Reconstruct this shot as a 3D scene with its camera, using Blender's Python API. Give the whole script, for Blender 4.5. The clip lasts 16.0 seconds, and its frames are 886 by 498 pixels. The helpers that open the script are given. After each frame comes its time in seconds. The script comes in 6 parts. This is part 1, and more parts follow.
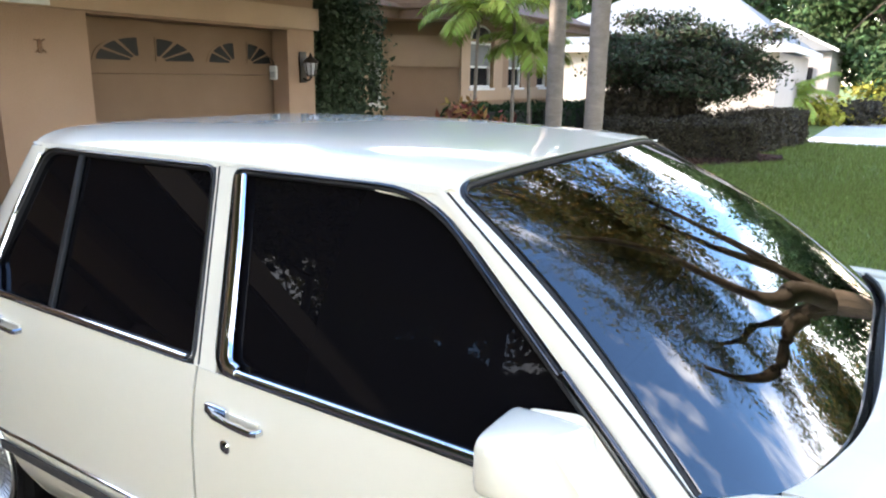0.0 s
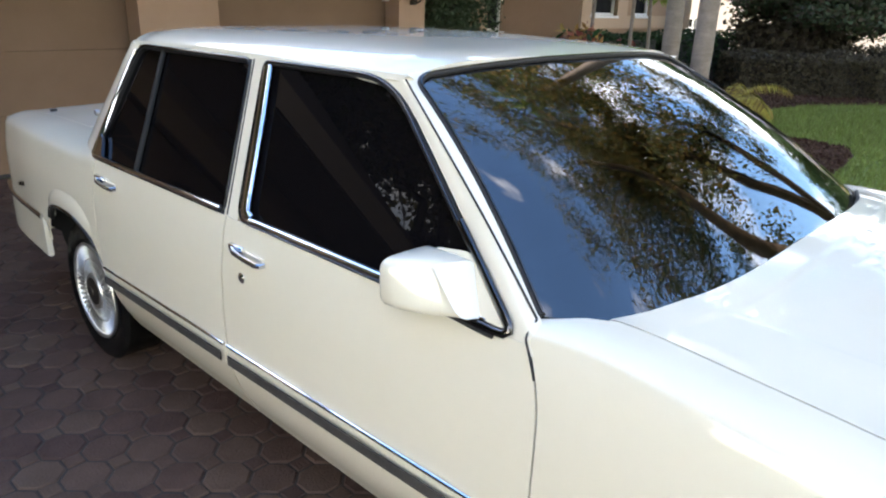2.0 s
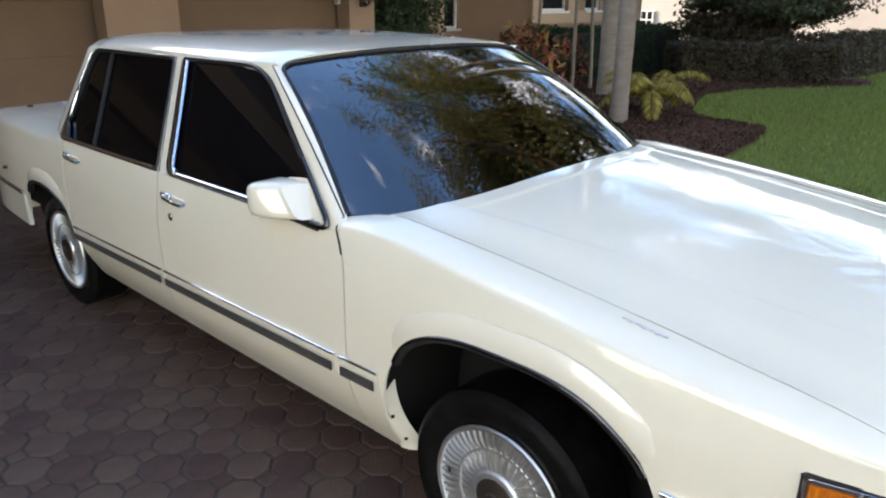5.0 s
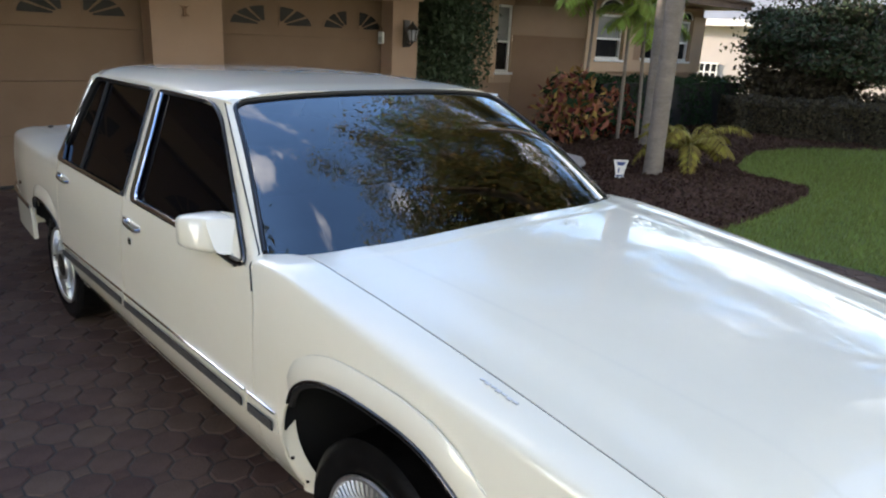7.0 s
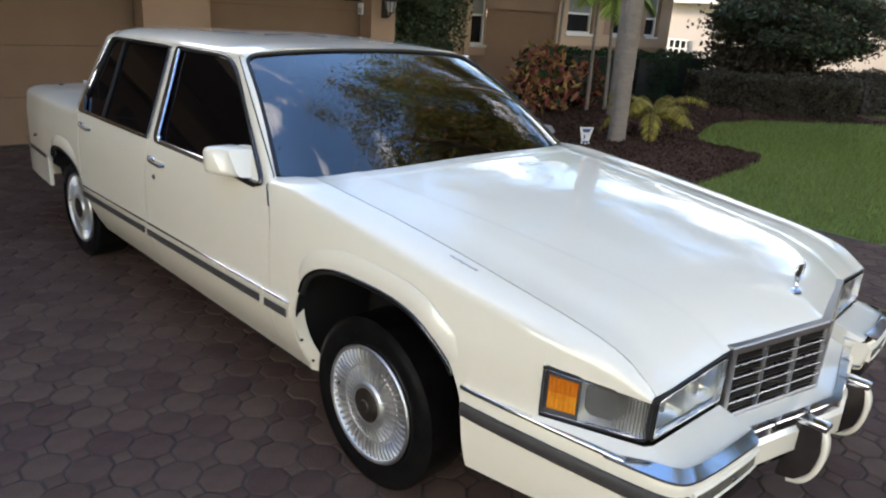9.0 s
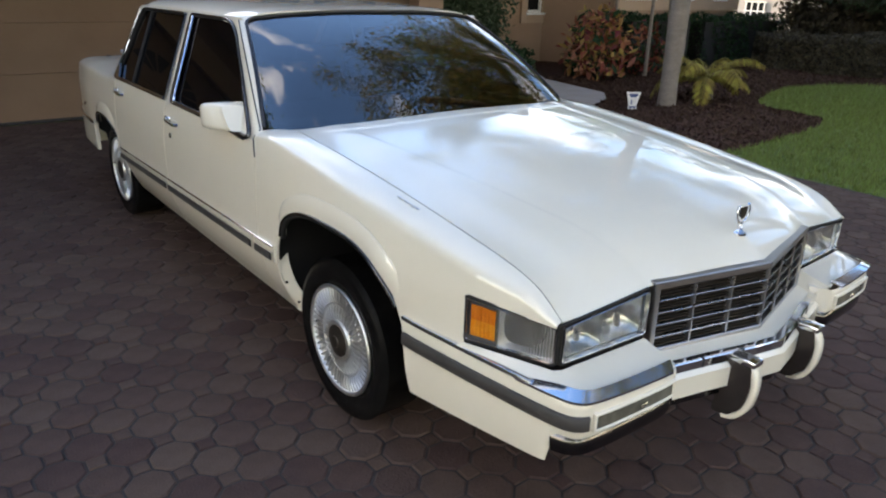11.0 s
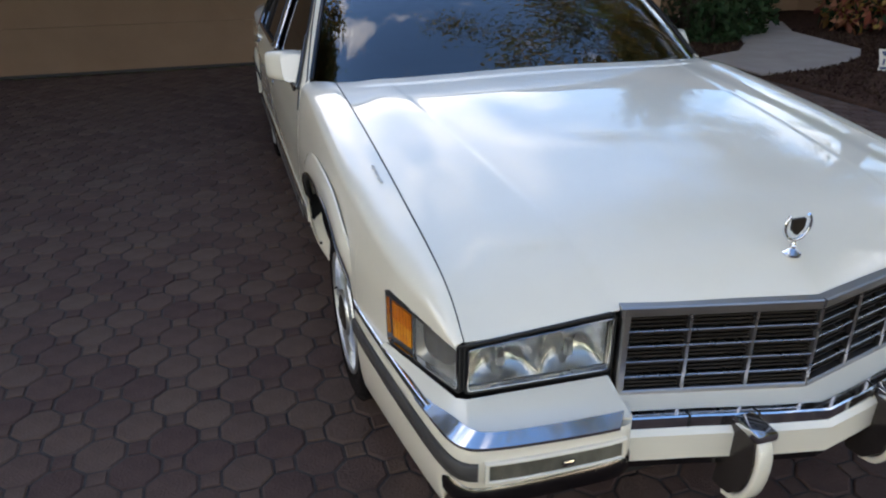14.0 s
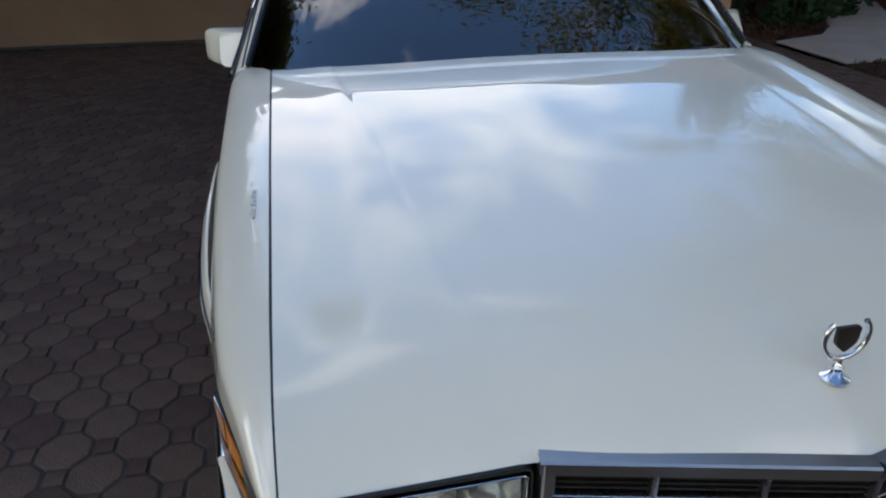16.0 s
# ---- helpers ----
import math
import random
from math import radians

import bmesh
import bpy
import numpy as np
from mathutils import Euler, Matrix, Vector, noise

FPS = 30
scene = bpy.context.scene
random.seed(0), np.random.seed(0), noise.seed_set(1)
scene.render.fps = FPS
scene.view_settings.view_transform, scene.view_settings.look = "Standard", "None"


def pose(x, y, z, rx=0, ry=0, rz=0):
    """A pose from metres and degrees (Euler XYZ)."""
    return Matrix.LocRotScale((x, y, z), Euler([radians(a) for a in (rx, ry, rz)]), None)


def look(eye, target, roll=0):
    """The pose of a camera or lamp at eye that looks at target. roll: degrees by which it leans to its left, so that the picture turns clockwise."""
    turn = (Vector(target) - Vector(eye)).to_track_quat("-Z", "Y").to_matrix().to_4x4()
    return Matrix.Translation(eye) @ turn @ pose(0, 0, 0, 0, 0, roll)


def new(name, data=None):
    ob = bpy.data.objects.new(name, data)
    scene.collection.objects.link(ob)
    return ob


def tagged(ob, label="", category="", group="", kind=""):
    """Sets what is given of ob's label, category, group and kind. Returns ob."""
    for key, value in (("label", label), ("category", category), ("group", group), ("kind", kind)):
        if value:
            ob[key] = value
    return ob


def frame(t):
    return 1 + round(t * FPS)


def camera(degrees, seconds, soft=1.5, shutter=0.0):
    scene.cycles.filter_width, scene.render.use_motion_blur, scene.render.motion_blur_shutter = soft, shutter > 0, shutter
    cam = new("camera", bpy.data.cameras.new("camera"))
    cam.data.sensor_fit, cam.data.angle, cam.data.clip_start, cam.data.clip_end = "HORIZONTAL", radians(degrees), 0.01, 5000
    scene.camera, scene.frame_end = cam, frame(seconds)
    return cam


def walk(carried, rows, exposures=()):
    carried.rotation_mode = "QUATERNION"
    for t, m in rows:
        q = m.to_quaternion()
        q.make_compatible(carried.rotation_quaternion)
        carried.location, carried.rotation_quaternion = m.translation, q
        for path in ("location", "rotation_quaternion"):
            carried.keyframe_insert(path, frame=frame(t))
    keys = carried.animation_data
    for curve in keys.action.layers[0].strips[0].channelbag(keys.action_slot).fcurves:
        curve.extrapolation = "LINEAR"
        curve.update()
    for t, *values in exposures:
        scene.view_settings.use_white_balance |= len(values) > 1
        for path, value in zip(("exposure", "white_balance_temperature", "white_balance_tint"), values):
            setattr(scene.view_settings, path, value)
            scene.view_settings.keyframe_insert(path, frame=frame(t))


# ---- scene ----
cam = camera(64.8, 16.0, soft=2.1)
PATH = [
    (0, (-1.823, 0.438, 1.582), (-0.185, 1.478, 1.094), 1.1),
    (0.5, (-1.744, 0.372, 1.548), (-0.212, 1.524, 0.976), 1.8),
    (1, (-1.74, 0.196, 1.534), (-0.305, 1.422, 0.873), 5.0),
    (1.5, (-1.772, 0.027, 1.536), (-0.46, 1.348, 0.806), 2.8),
    (2, (-1.86, -0.083, 1.545), (-0.485, 1.201, 0.867), 2.0),
    (2.5, (-2.013, -0.248, 1.538), (-0.529, 0.937, 0.912), 3.2),
    (3, (-2.095, -0.38, 1.537), (-0.6, 0.776, 0.88), 1.7),
    (3.5, (-2.136, -0.544, 1.567), (-0.666, 0.619, 0.87), 3.1),
    (4, (-2.166, -0.733, 1.582), (-0.774, 0.518, 0.876), 2.1),
    (4.5, (-2.182, -0.847, 1.591), (-0.805, 0.424, 0.894), 1.3),
    (4.7, (-2.166, -0.885, 1.588), (-0.771, 0.371, 0.899), 0.5),
    (6.8, (-1.795, -1.152, 1.617), (-0.457, 0.21, 1.022), 2.3),
    (7, (-1.797, -1.217, 1.625), (-0.5, 0.188, 1.04), 2.9),
    (7.5, (-1.829, -1.34, 1.62), (-0.657, 0.175, 1.045), 1.4),
    (8, (-1.918, -1.414, 1.594), (-0.778, 0.117, 0.998), 0.9),
    (8.5, (-2.073, -1.544, 1.592), (-0.811, -0.13, 0.955), 1.8),
    (9, (-2.18, -1.629, 1.592), (-0.843, -0.288, 0.948), 3.7),
    (11.3, (-1.908, -2.018, 1.538), (-0.765, -0.546, 0.812), 2.0),
    (11.5, (-1.845, -2.009, 1.525), (-0.701, -0.541, 0.792), 2.7),
    (12, (-1.664, -1.958, 1.488), (-0.565, -0.489, 0.689), 4.6),
    (12.5, (-1.533, -1.926, 1.473), (-0.547, -0.419, 0.603), 4.0),
    (13, (-1.445, -1.956, 1.462), (-0.548, -0.422, 0.545), 3.0),
    (13.5, (-1.285, -2.039, 1.509), (-0.558, -0.413, 0.598), 2.2),
    (14, (-1.161, -2.084, 1.527), (-0.623, -0.357, 0.672), -0.3),
    (14.5, (-1.071, -2.011, 1.486), (-0.599, -0.252, 0.658), 0.8),
    (15, (-0.919, -1.816, 1.476), (-0.526, -0.051, 0.62), 0.6),
    (15.5, (-0.799, -1.682, 1.453), (-0.438, 0.076, 0.571), 0.3),
    (16, (-0.689, -1.633, 1.453), (-0.334, 0.111, 0.54), -0.2),
]
walk(cam, [(t, look(e, g, r)) for t, e, g, r in PATH], exposures=[(0, 2.44, 6600, 14), (0.5, 2.28, 6650, 14), (1, 2.18, 6650, 14), (2, 2.12, 6750, 14), (4, 1.95, 6850, 14), (7, 1.58, 6800, 14), (9, 1.62, 7000, 15), (12, 1.25, 7000, 15), (14, 1.10, 6800, 15), (15, 1.02, 6650, 14), (16, 0.66, 6550, 13)])
# ---------- light ----------
world = bpy.data.worlds.new("sky_world")
scene.world = world
world.use_nodes = True
wn, wl = world.node_tree.nodes, world.node_tree.links
wn.clear()
w_out = wn.new("ShaderNodeOutputWorld")
w_bg = wn.new("ShaderNodeBackground")
w_sky = wn.new("ShaderNodeTexSky")
w_sky.sky_type = "NISHITA"
w_sky.sun_disc = False
w_sky.sun_elevation = radians(17)
w_sky.sun_rotation = radians(-20)
w_sky.air_density, w_sky.dust_density, w_sky.ozone_density = 1.1, 0.35, 2.0
w_tc = wn.new("ShaderNodeTexCoord")
w_map = wn.new("ShaderNodeMapping")
w_map.inputs["Scale"].default_value = (1.0, 1.0, 1.7)
w_noise = wn.new("ShaderNodeTexNoise")
w_noise.inputs["Scale"].default_value = 2.6
w_noise.inputs["Detail"].default_value = 7
w_noise.inputs["Roughness"].default_value = 0.55
w_ramp = wn.new("ShaderNodeValToRGB")
w_ramp.color_ramp.elements[0].position = 0.50
w_ramp.color_ramp.elements[1].position = 0.64
w_mix = wn.new("ShaderNodeMixRGB")
w_gain = wn.new("ShaderNodeMixRGB")
w_gain.blend_type, w_gain.inputs["Fac"].default_value = "MULTIPLY", 1
w_gain.inputs["Color2"].default_value = (1.7, 1.35, 1.05, 1)
w_lift = wn.new("ShaderNodeMixRGB")
w_lift.blend_type, w_lift.inputs["Fac"].default_value = "ADD", 1
w_lift.inputs["Color2"].default_value = (8.2, 7.9, 7.7, 1)
wl.new(w_tc.outputs["Generated"], w_map.inputs["Vector"])
wl.new(w_map.outputs["Vector"], w_noise.inputs["Vector"])
# clouds crowd towards the horizon
w_xyz = wn.new("ShaderNodeSeparateXYZ")
w_low = wn.new("ShaderNodeMapRange")
w_low.inputs["From Min"].default_value, w_low.inputs["From Max"].default_value = 0.18, 0.72
w_low.inputs["To Min"].default_value, w_low.inputs["To Max"].default_value = 0.105, -0.03
w_sum = wn.new("ShaderNodeMath")
wl.new(w_tc.outputs["Generated"], w_xyz.inputs["Vector"])
wl.new(w_xyz.outputs["Z"], w_low.inputs["Value"])
wl.new(w_noise.outputs["Fac"], w_sum.inputs[0])
wl.new(w_low.outputs["Result"], w_sum.inputs[1])
wl.new(w_sum.outputs["Value"], w_ramp.inputs["Fac"])
wl.new(w_ramp.outputs["Color"], w_mix.inputs["Fac"])
wl.new(w_sky.outputs["Color"], w_gain.inputs["Color1"])
wl.new(w_gain.outputs["Color"], w_lift.inputs["Color1"])
wl.new(w_lift.outputs["Color"], w_mix.inputs["Color2"])
w_clear = wn.new("ShaderNodeMixRGB")
w_clear.blend_type, w_clear.inputs["Fac"].default_value = "MULTIPLY", 1
w_clear.inputs["Color2"].default_value = (1.36, 1.60, 1.86, 1)
wl.new(w_sky.outputs["Color"], w_clear.inputs["Color1"])
wl.new(w_clear.outputs["Color"], w_mix.inputs["Color1"])
wl.new(w_mix.outputs["Color"], w_bg.inputs["Color"])
wl.new(w_bg.outputs["Background"], w_out.inputs["Surface"])
w_bg.inputs["Strength"].default_value = 0.12
sun = new("sun", bpy.data.lights.new("sun", "SUN"))
sun.data.energy, sun.data.angle, sun.data.color = 3.0, radians(1.0), (1.0, 0.88, 0.72)
sun.matrix_world = look((-5.0, 13.7, 4.5), (0, 0, 0))

# ---------- materials ----------
def M(name, c1, c2=None, rough=0.5, metal=0.0, scale=6.0, bump=0.0, bscale=80.0, coat=0.0, spec=0.5,
      rand=0.0, island=0.0, trans=0.0, ior=1.45, fine=0.0, rvar=0.0, emit=0.0, dist=0.01, stretch=None):
    """A principled surface: two colours mixed by coarse noise, fine grain, relief, and a shift of tone from piece to piece."""
    m = bpy.data.materials.new(name)
    m.use_nodes = True
    n, l = m.node_tree.nodes, m.node_tree.links
    b = n["Principled BSDF"]
    b.inputs["Roughness"].default_value = rough
    b.inputs["Metallic"].default_value = metal
    b.inputs["Coat Weight"].default_value = coat
    b.inputs["Coat Roughness"].default_value = 0.0
    b.inputs["Coat IOR"].default_value = 1.8
    b.inputs["Specular IOR Level"].default_value = spec
    b.inputs["Transmission Weight"].default_value = trans
    b.inputs["IOR"].default_value = ior
    b.inputs["Base Color"].default_value = (*c1, 1)
    if emit:
        b.inputs["Emission Color"].default_value = (*c1, 1)
        b.inputs["Emission Strength"].default_value = emit
    tc = n.new("ShaderNodeTexCoord")
    mp = n.new("ShaderNodeMapping")
    l.new(tc.outputs["Object"], mp.inputs["Vector"])
    if stretch:
        mp.inputs["Scale"].default_value = stretch
    col = None
    if c2:
        t = n.new("ShaderNodeTexNoise")
        t.inputs["Scale"].default_value = scale
        t.inputs["Detail"].default_value = 6
        t.inputs["Roughness"].default_value = 0.6
        l.new(mp.outputs["Vector"], t.inputs["Vector"])
        r = n.new("ShaderNodeValToRGB")
        r.color_ramp.elements[0].position, r.color_ramp.elements[1].position = 0.32, 0.68
        r.color_ramp.elements[0].color, r.color_ramp.elements[1].color = (*c1, 1), (*c2, 1)
        l.new(t.outputs["Fac"], r.inputs["Fac"])
        col = r.outputs["Color"]
        if rvar:
            mr = n.new("ShaderNodeMapRange")
            mr.inputs["To Min"].default_value, mr.inputs["To Max"].default_value = rough - rvar, rough + rvar
            l.new(t.outputs["Fac"], mr.inputs["Value"])
            l.new(mr.outputs["Result"], b.inputs["Roughness"])
    if fine:
        t2 = n.new("ShaderNodeTexNoise")
        t2.inputs["Scale"].default_value = bscale
        t2.inputs["Detail"].default_value = 3
        l.new(mp.outputs["Vector"], t2.inputs["Vector"])
        mr2 = n.new("ShaderNodeMapRange")
        mr2.inputs["To Min"].default_value, mr2.inputs["To Max"].default_value = 1 - fine, 1 + fine
        l.new(t2.outputs["Fac"], mr2.inputs["Value"])
        mx = n.new("ShaderNodeMixRGB")
        mx.blend_type, mx.inputs["Fac"].default_value = "MULTIPLY", 1
        if col:
            l.new(col, mx.inputs["Color1"])
        else:
            mx.inputs["Color1"].default_value = (*c1, 1)
        l.new(mr2.outputs["Result"], mx.inputs["Color2"])
        col = mx.outputs["Color"]
    if rand or island:
        hs = n.new("ShaderNodeHueSaturation")
        amount = rand or island
        src = n.new("ShaderNodeObjectInfo").outputs["Random"] if rand else n.new("ShaderNodeNewGeometry").outputs["Random Per Island"]
        mr3 = n.new("ShaderNodeMapRange")
        mr3.inputs["To Min"].default_value, mr3.inputs["To Max"].default_value = 1 - amount, 1 + amount
        l.new(src, mr3.inputs["Value"])
        l.new(mr3.outputs["Result"], hs.inputs["Value"])
        mr4 = n.new("ShaderNodeMapRange")
        mr4.inputs["To Min"].default_value, mr4.inputs["To Max"].default_value = 0.5 - amount * 0.06, 0.5 + amount * 0.06
        l.new(src, mr4.inputs["Value"])
        l.new(mr4.outputs["Result"], hs.inputs["Hue"])
        if col:
            l.new(col, hs.inputs["Color"])
        else:
            hs.inputs["Color"].default_value = (*c1, 1)
        col = hs.outputs["Color"]
    if col:
        l.new(col, b.inputs["Base Color"])
    if bump:
        tb = n.new("ShaderNodeTexNoise")
        tb.inputs["Scale"].default_value = bscale
        tb.inputs["Detail"].default_value = 4
        l.new(mp.outputs["Vector"], tb.inputs["Vector"])
        bp = n.new("ShaderNodeBump")
        bp.inputs["Strength"].default_value = bump
        bp.inputs["Distance"].default_value = dist
        l.new(tb.outputs["Fac"], bp.inputs["Height"])
        l.new(bp.outputs["Normal"], b.inputs["Normal"])
    return m


PAINT = M("cream_white_paint", (0.83, 0.77, 0.62), (0.85, 0.79, 0.645), rough=0.35, coat=1.0, spec=0.2, scale=1.5, fine=0.015, bscale=25)
CHROME = M("chrome", (0.80, 0.81, 0.83), (0.72, 0.73, 0.76), rough=0.09, metal=1, scale=12, rvar=0.04)
CHROME_DULL = M("brushed_chrome", (0.50, 0.49, 0.48), (0.42, 0.41, 0.40), rough=0.28, metal=1, scale=20, rvar=0.06, bump=0.05, bscale=300)
SATIN = M("satin_grey_chrome", (0.40, 0.39, 0.385), (0.36, 0.35, 0.345), rough=0.36, metal=1, scale=3)
RUBBER = M("black_rubber", (0.012, 0.012, 0.012), (0.02, 0.019, 0.018), rough=0.55, scale=10, bump=0.15, bscale=150)
TYRE = M("tyre_rubber", (0.005, 0.0047, 0.0047), (0.010, 0.0095, 0.009), rough=0.24, spec=0.06, scale=14, bump=0.2, bscale=120)
DARK_CHROME = M("smoky_dark_chrome", (0.15, 0.145, 0.145), (0.10, 0.095, 0.095), rough=0.16, metal=1, scale=14, rvar=0.05)
GUARD_DARK = M("dark_satin_guard", (0.055, 0.045, 0.042), (0.085, 0.072, 0.066), rough=0.25, metal=0.6, scale=9, rvar=0.08)
# near-black for undersides and backings; also paints the shade inside hedges
DARK = M("dark_underside_and_shade", (0.006, 0.006, 0.006), (0.011, 0.010, 0.009), rough=0.8, scale=5)
GREY_TRIM = M("grey_vinyl_insert", (0.05, 0.046, 0.044), (0.07, 0.065, 0.06), rough=0.42, spec=0.3, scale=15, bump=0.1, bscale=200)
GLASS_TINT = M("black_tinted_glass", (0.004, 0.0035, 0.004), rough=0.015, spec=0.11, ior=1.5)
GLASS_WS = M("windshield_glass", (0.12, 0.14, 0.155), rough=0.0, trans=1.0, ior=2.2)
LENS = M("clear_lens", (0.85, 0.86, 0.84), rough=0.02, trans=0.95, ior=1.3, bump=0.06, bscale=60)
LENS_RIB = M("ribbed_clear_lens", (0.80, 0.79, 0.74), (0.90, 0.89, 0.85), rough=0.05, trans=0.92, ior=1.4, scale=14)
SMOKED = M("smoked_lamp_glass", (0.06, 0.057, 0.045), (0.20, 0.185, 0.14), rough=0.04, scale=9, stretch=(1, 1, 0.5))
DISH = M("wheel_dish_metal", (0.030, 0.030, 0.030), (0.055, 0.054, 0.052), rough=0.5, metal=0.5, scale=25)
DISH_INNER = M("silver_wheel_lattice", (0.30, 0.30, 0.29), (0.42, 0.42, 0.40), rough=0.45, metal=1, scale=40, bump=0.5, bscale=160)
AMBER = M("amber_lens", (0.95, 0.36, 0.02), (0.85, 0.26, 0.01), rough=0.15, trans=0.25, scale=40, bump=0.3, bscale=150, coat=0.5)
AMBER_DEEP = M("deep_amber_lens", (0.80, 0.22, 0.01), (0.68, 0.16, 0.008), rough=0.15, trans=0.2, scale=40, bump=0.3, bscale=150, coat=0.5)
REFLECTOR = M("lamp_reflector", (0.75, 0.75, 0.73), (0.45, 0.44, 0.42), rough=0.16, metal=1, scale=25, bump=0.4, bscale=18)
INTERIOR = M("dark_blue_interior", (0.020, 0.024, 0.035), (0.03, 0.034, 0.045), rough=0.7, scale=12, bump=0.2)
SPOKE = M("wire_wheel_metal", (0.80, 0.80, 0.78), (0.64, 0.63, 0.61), rough=0.42, metal=1, scale=30)
SCRIPT_GREY = M("script_badge_grey", (0.50, 0.50, 0.50), (0.66, 0.65, 0.62), rough=0.5, scale=60)

STUCCO = M("tan_stucco", (0.308, 0.198, 0.127), (0.350, 0.231, 0.152), rough=0.9, scale=1.2, bump=0.5, bscale=90, fine=0.08)
STUCCO_TRIM = M("light_tan_stucco_trim", (0.43, 0.30, 0.20), (0.47, 0.335, 0.225), rough=0.9, scale=1.5, bump=0.4, bscale=90, fine=0.06)
DOOR_TAN = M("tan_door_paint", (0.176, 0.112, 0.070), (0.198, 0.128, 0.081), rough=0.75, spec=0.2, scale=2.0, bump=0.12, bscale=60, fine=0.05)
ROOF_BROWN = M("brown_roof_tile", (0.12, 0.07, 0.045), (0.18, 0.11, 0.07), rough=0.85, scale=4, bump=0.6, bscale=20, fine=0.15)
WHITE_TRIM = M("white_painted_trim", (0.72, 0.71, 0.68), (0.78, 0.77, 0.74), rough=0.5, scale=8)
WHITE_WALL = M("white_house_wall", (0.41, 0.365, 0.335), (0.45, 0.405, 0.37), rough=0.9, scale=1.0, bump=0.3, bscale=60)
WHITE_ROOF = M("pale_grey_roof", (0.20, 0.205, 0.21), (0.25, 0.255, 0.26), rough=0.85, scale=1.2, bump=0.5, bscale=12)
PANE = M("dark_window_pane", (0.012, 0.012, 0.013), (0.022, 0.022, 0.023), rough=0.25, scale=2.5, spec=0.10)
BLIND = M("window_blind", (0.35, 0.35, 0.34), (0.45, 0.45, 0.43), rough=0.7, scale=3)
BRONZE = M("dark_bronze_metal", (0.035, 0.028, 0.022), (0.06, 0.05, 0.04), rough=0.45, metal=0.6, scale=25)
LAMP_GLASS = M("frosted_lantern_glass", (0.62, 0.63, 0.64), (0.72, 0.73, 0.74), rough=0.25, trans=0.3, scale=10)
PAVER = M("brown_concrete_paver", (0.077, 0.047, 0.036), (0.106, 0.066, 0.051), rough=0.85, scale=7, bump=0.5, bscale=110, fine=0.14, rand=0.20, spec=0.33)
PAVER_FAR = M("brown_concrete_paver_field", (0.077, 0.047, 0.036), (0.106, 0.066, 0.051), rough=0.85, scale=7, bump=0.5, bscale=110, fine=0.14, island=0.20, spec=0.33)
JOINT = M("dark_joint_sand", (0.045, 0.036, 0.032), (0.065, 0.052, 0.045), rough=0.95, scale=20, bump=0.6, bscale=200)
CONCRETE = M("pale_path_concrete", (0.34, 0.30, 0.27), (0.40, 0.36, 0.33), rough=0.9, scale=3, bump=0.3, bscale=90, fine=0.1)
DRIVE_WHITE = M("sunlit_concrete_drive", (0.55, 0.54, 0.52), (0.62, 0.61, 0.58), rough=0.9, scale=1, bump=0.2)
MULCH = M("dark_red_brown_mulch", (0.060, 0.034, 0.025), (0.10, 0.058, 0.042), rough=1.0, spec=0.08, scale=9, bump=0.9, bscale=45, fine=0.4, dist=0.03)
MULCH_CHIP = M("mulch_chips", (0.058, 0.034, 0.026), rough=1.0, spec=0.1, island=0.55)
LAWN = M("lawn_soil_green", (0.100, 0.150, 0.030), (0.15, 0.20, 0.048), rough=0.9, scale=2.0, bump=0.8, bscale=60, fine=0.25, dist=0.03)
GRASS = M("grass_blades", (0.160, 0.212, 0.047), rough=0.7, island=0.35)
STREET = M("asphalt", (0.045, 0.045, 0.047), (0.06, 0.06, 0.062), rough=0.9, scale=3, bump=0.5, bscale=150)
BARK_PALM = M("grey_palm_bark", (0.195, 0.165, 0.138), (0.265, 0.23, 0.195), rough=0.95, scale=5, bump=0.7, bscale=30, fine=0.2, stretch=(1, 1, 2.5))
BARK_OAK = M("oak_bark", (0.085, 0.064, 0.046), (0.135, 0.103, 0.073), rough=0.95, scale=6, bump=0.8, bscale=25, fine=0.25, stretch=(1, 1, 0.4))
BARK = M("brown_bark", (0.050, 0.040, 0.032), (0.085, 0.068, 0.054), rough=0.95, scale=6, bump=0.8, bscale=25, fine=0.2, stretch=(1, 1, 0.4))


def leaf_mat(name, c, island=0.35, rough=0.7):
    return M(name, c, rough=rough, island=island, spec=0.2)


def backlit(m, share, tint):
    """Lets part of the light through a leaf, tinted."""
    n, l = m.node_tree.nodes, m.node_tree.links
    b, o = n["Principled BSDF"], n["Material Output"]
    tr, mix = n.new("ShaderNodeBsdfTranslucent"), n.new("ShaderNodeMixShader")
    tr.inputs["Color"].default_value = (*tint, 1)
    mix.inputs["Fac"].default_value = share
    l.new(b.outputs["BSDF"], mix.inputs[1])
    l.new(tr.outputs["BSDF"], mix.inputs[2])
    l.new(mix.outputs["Shader"], o.inputs["Surface"])
    return m


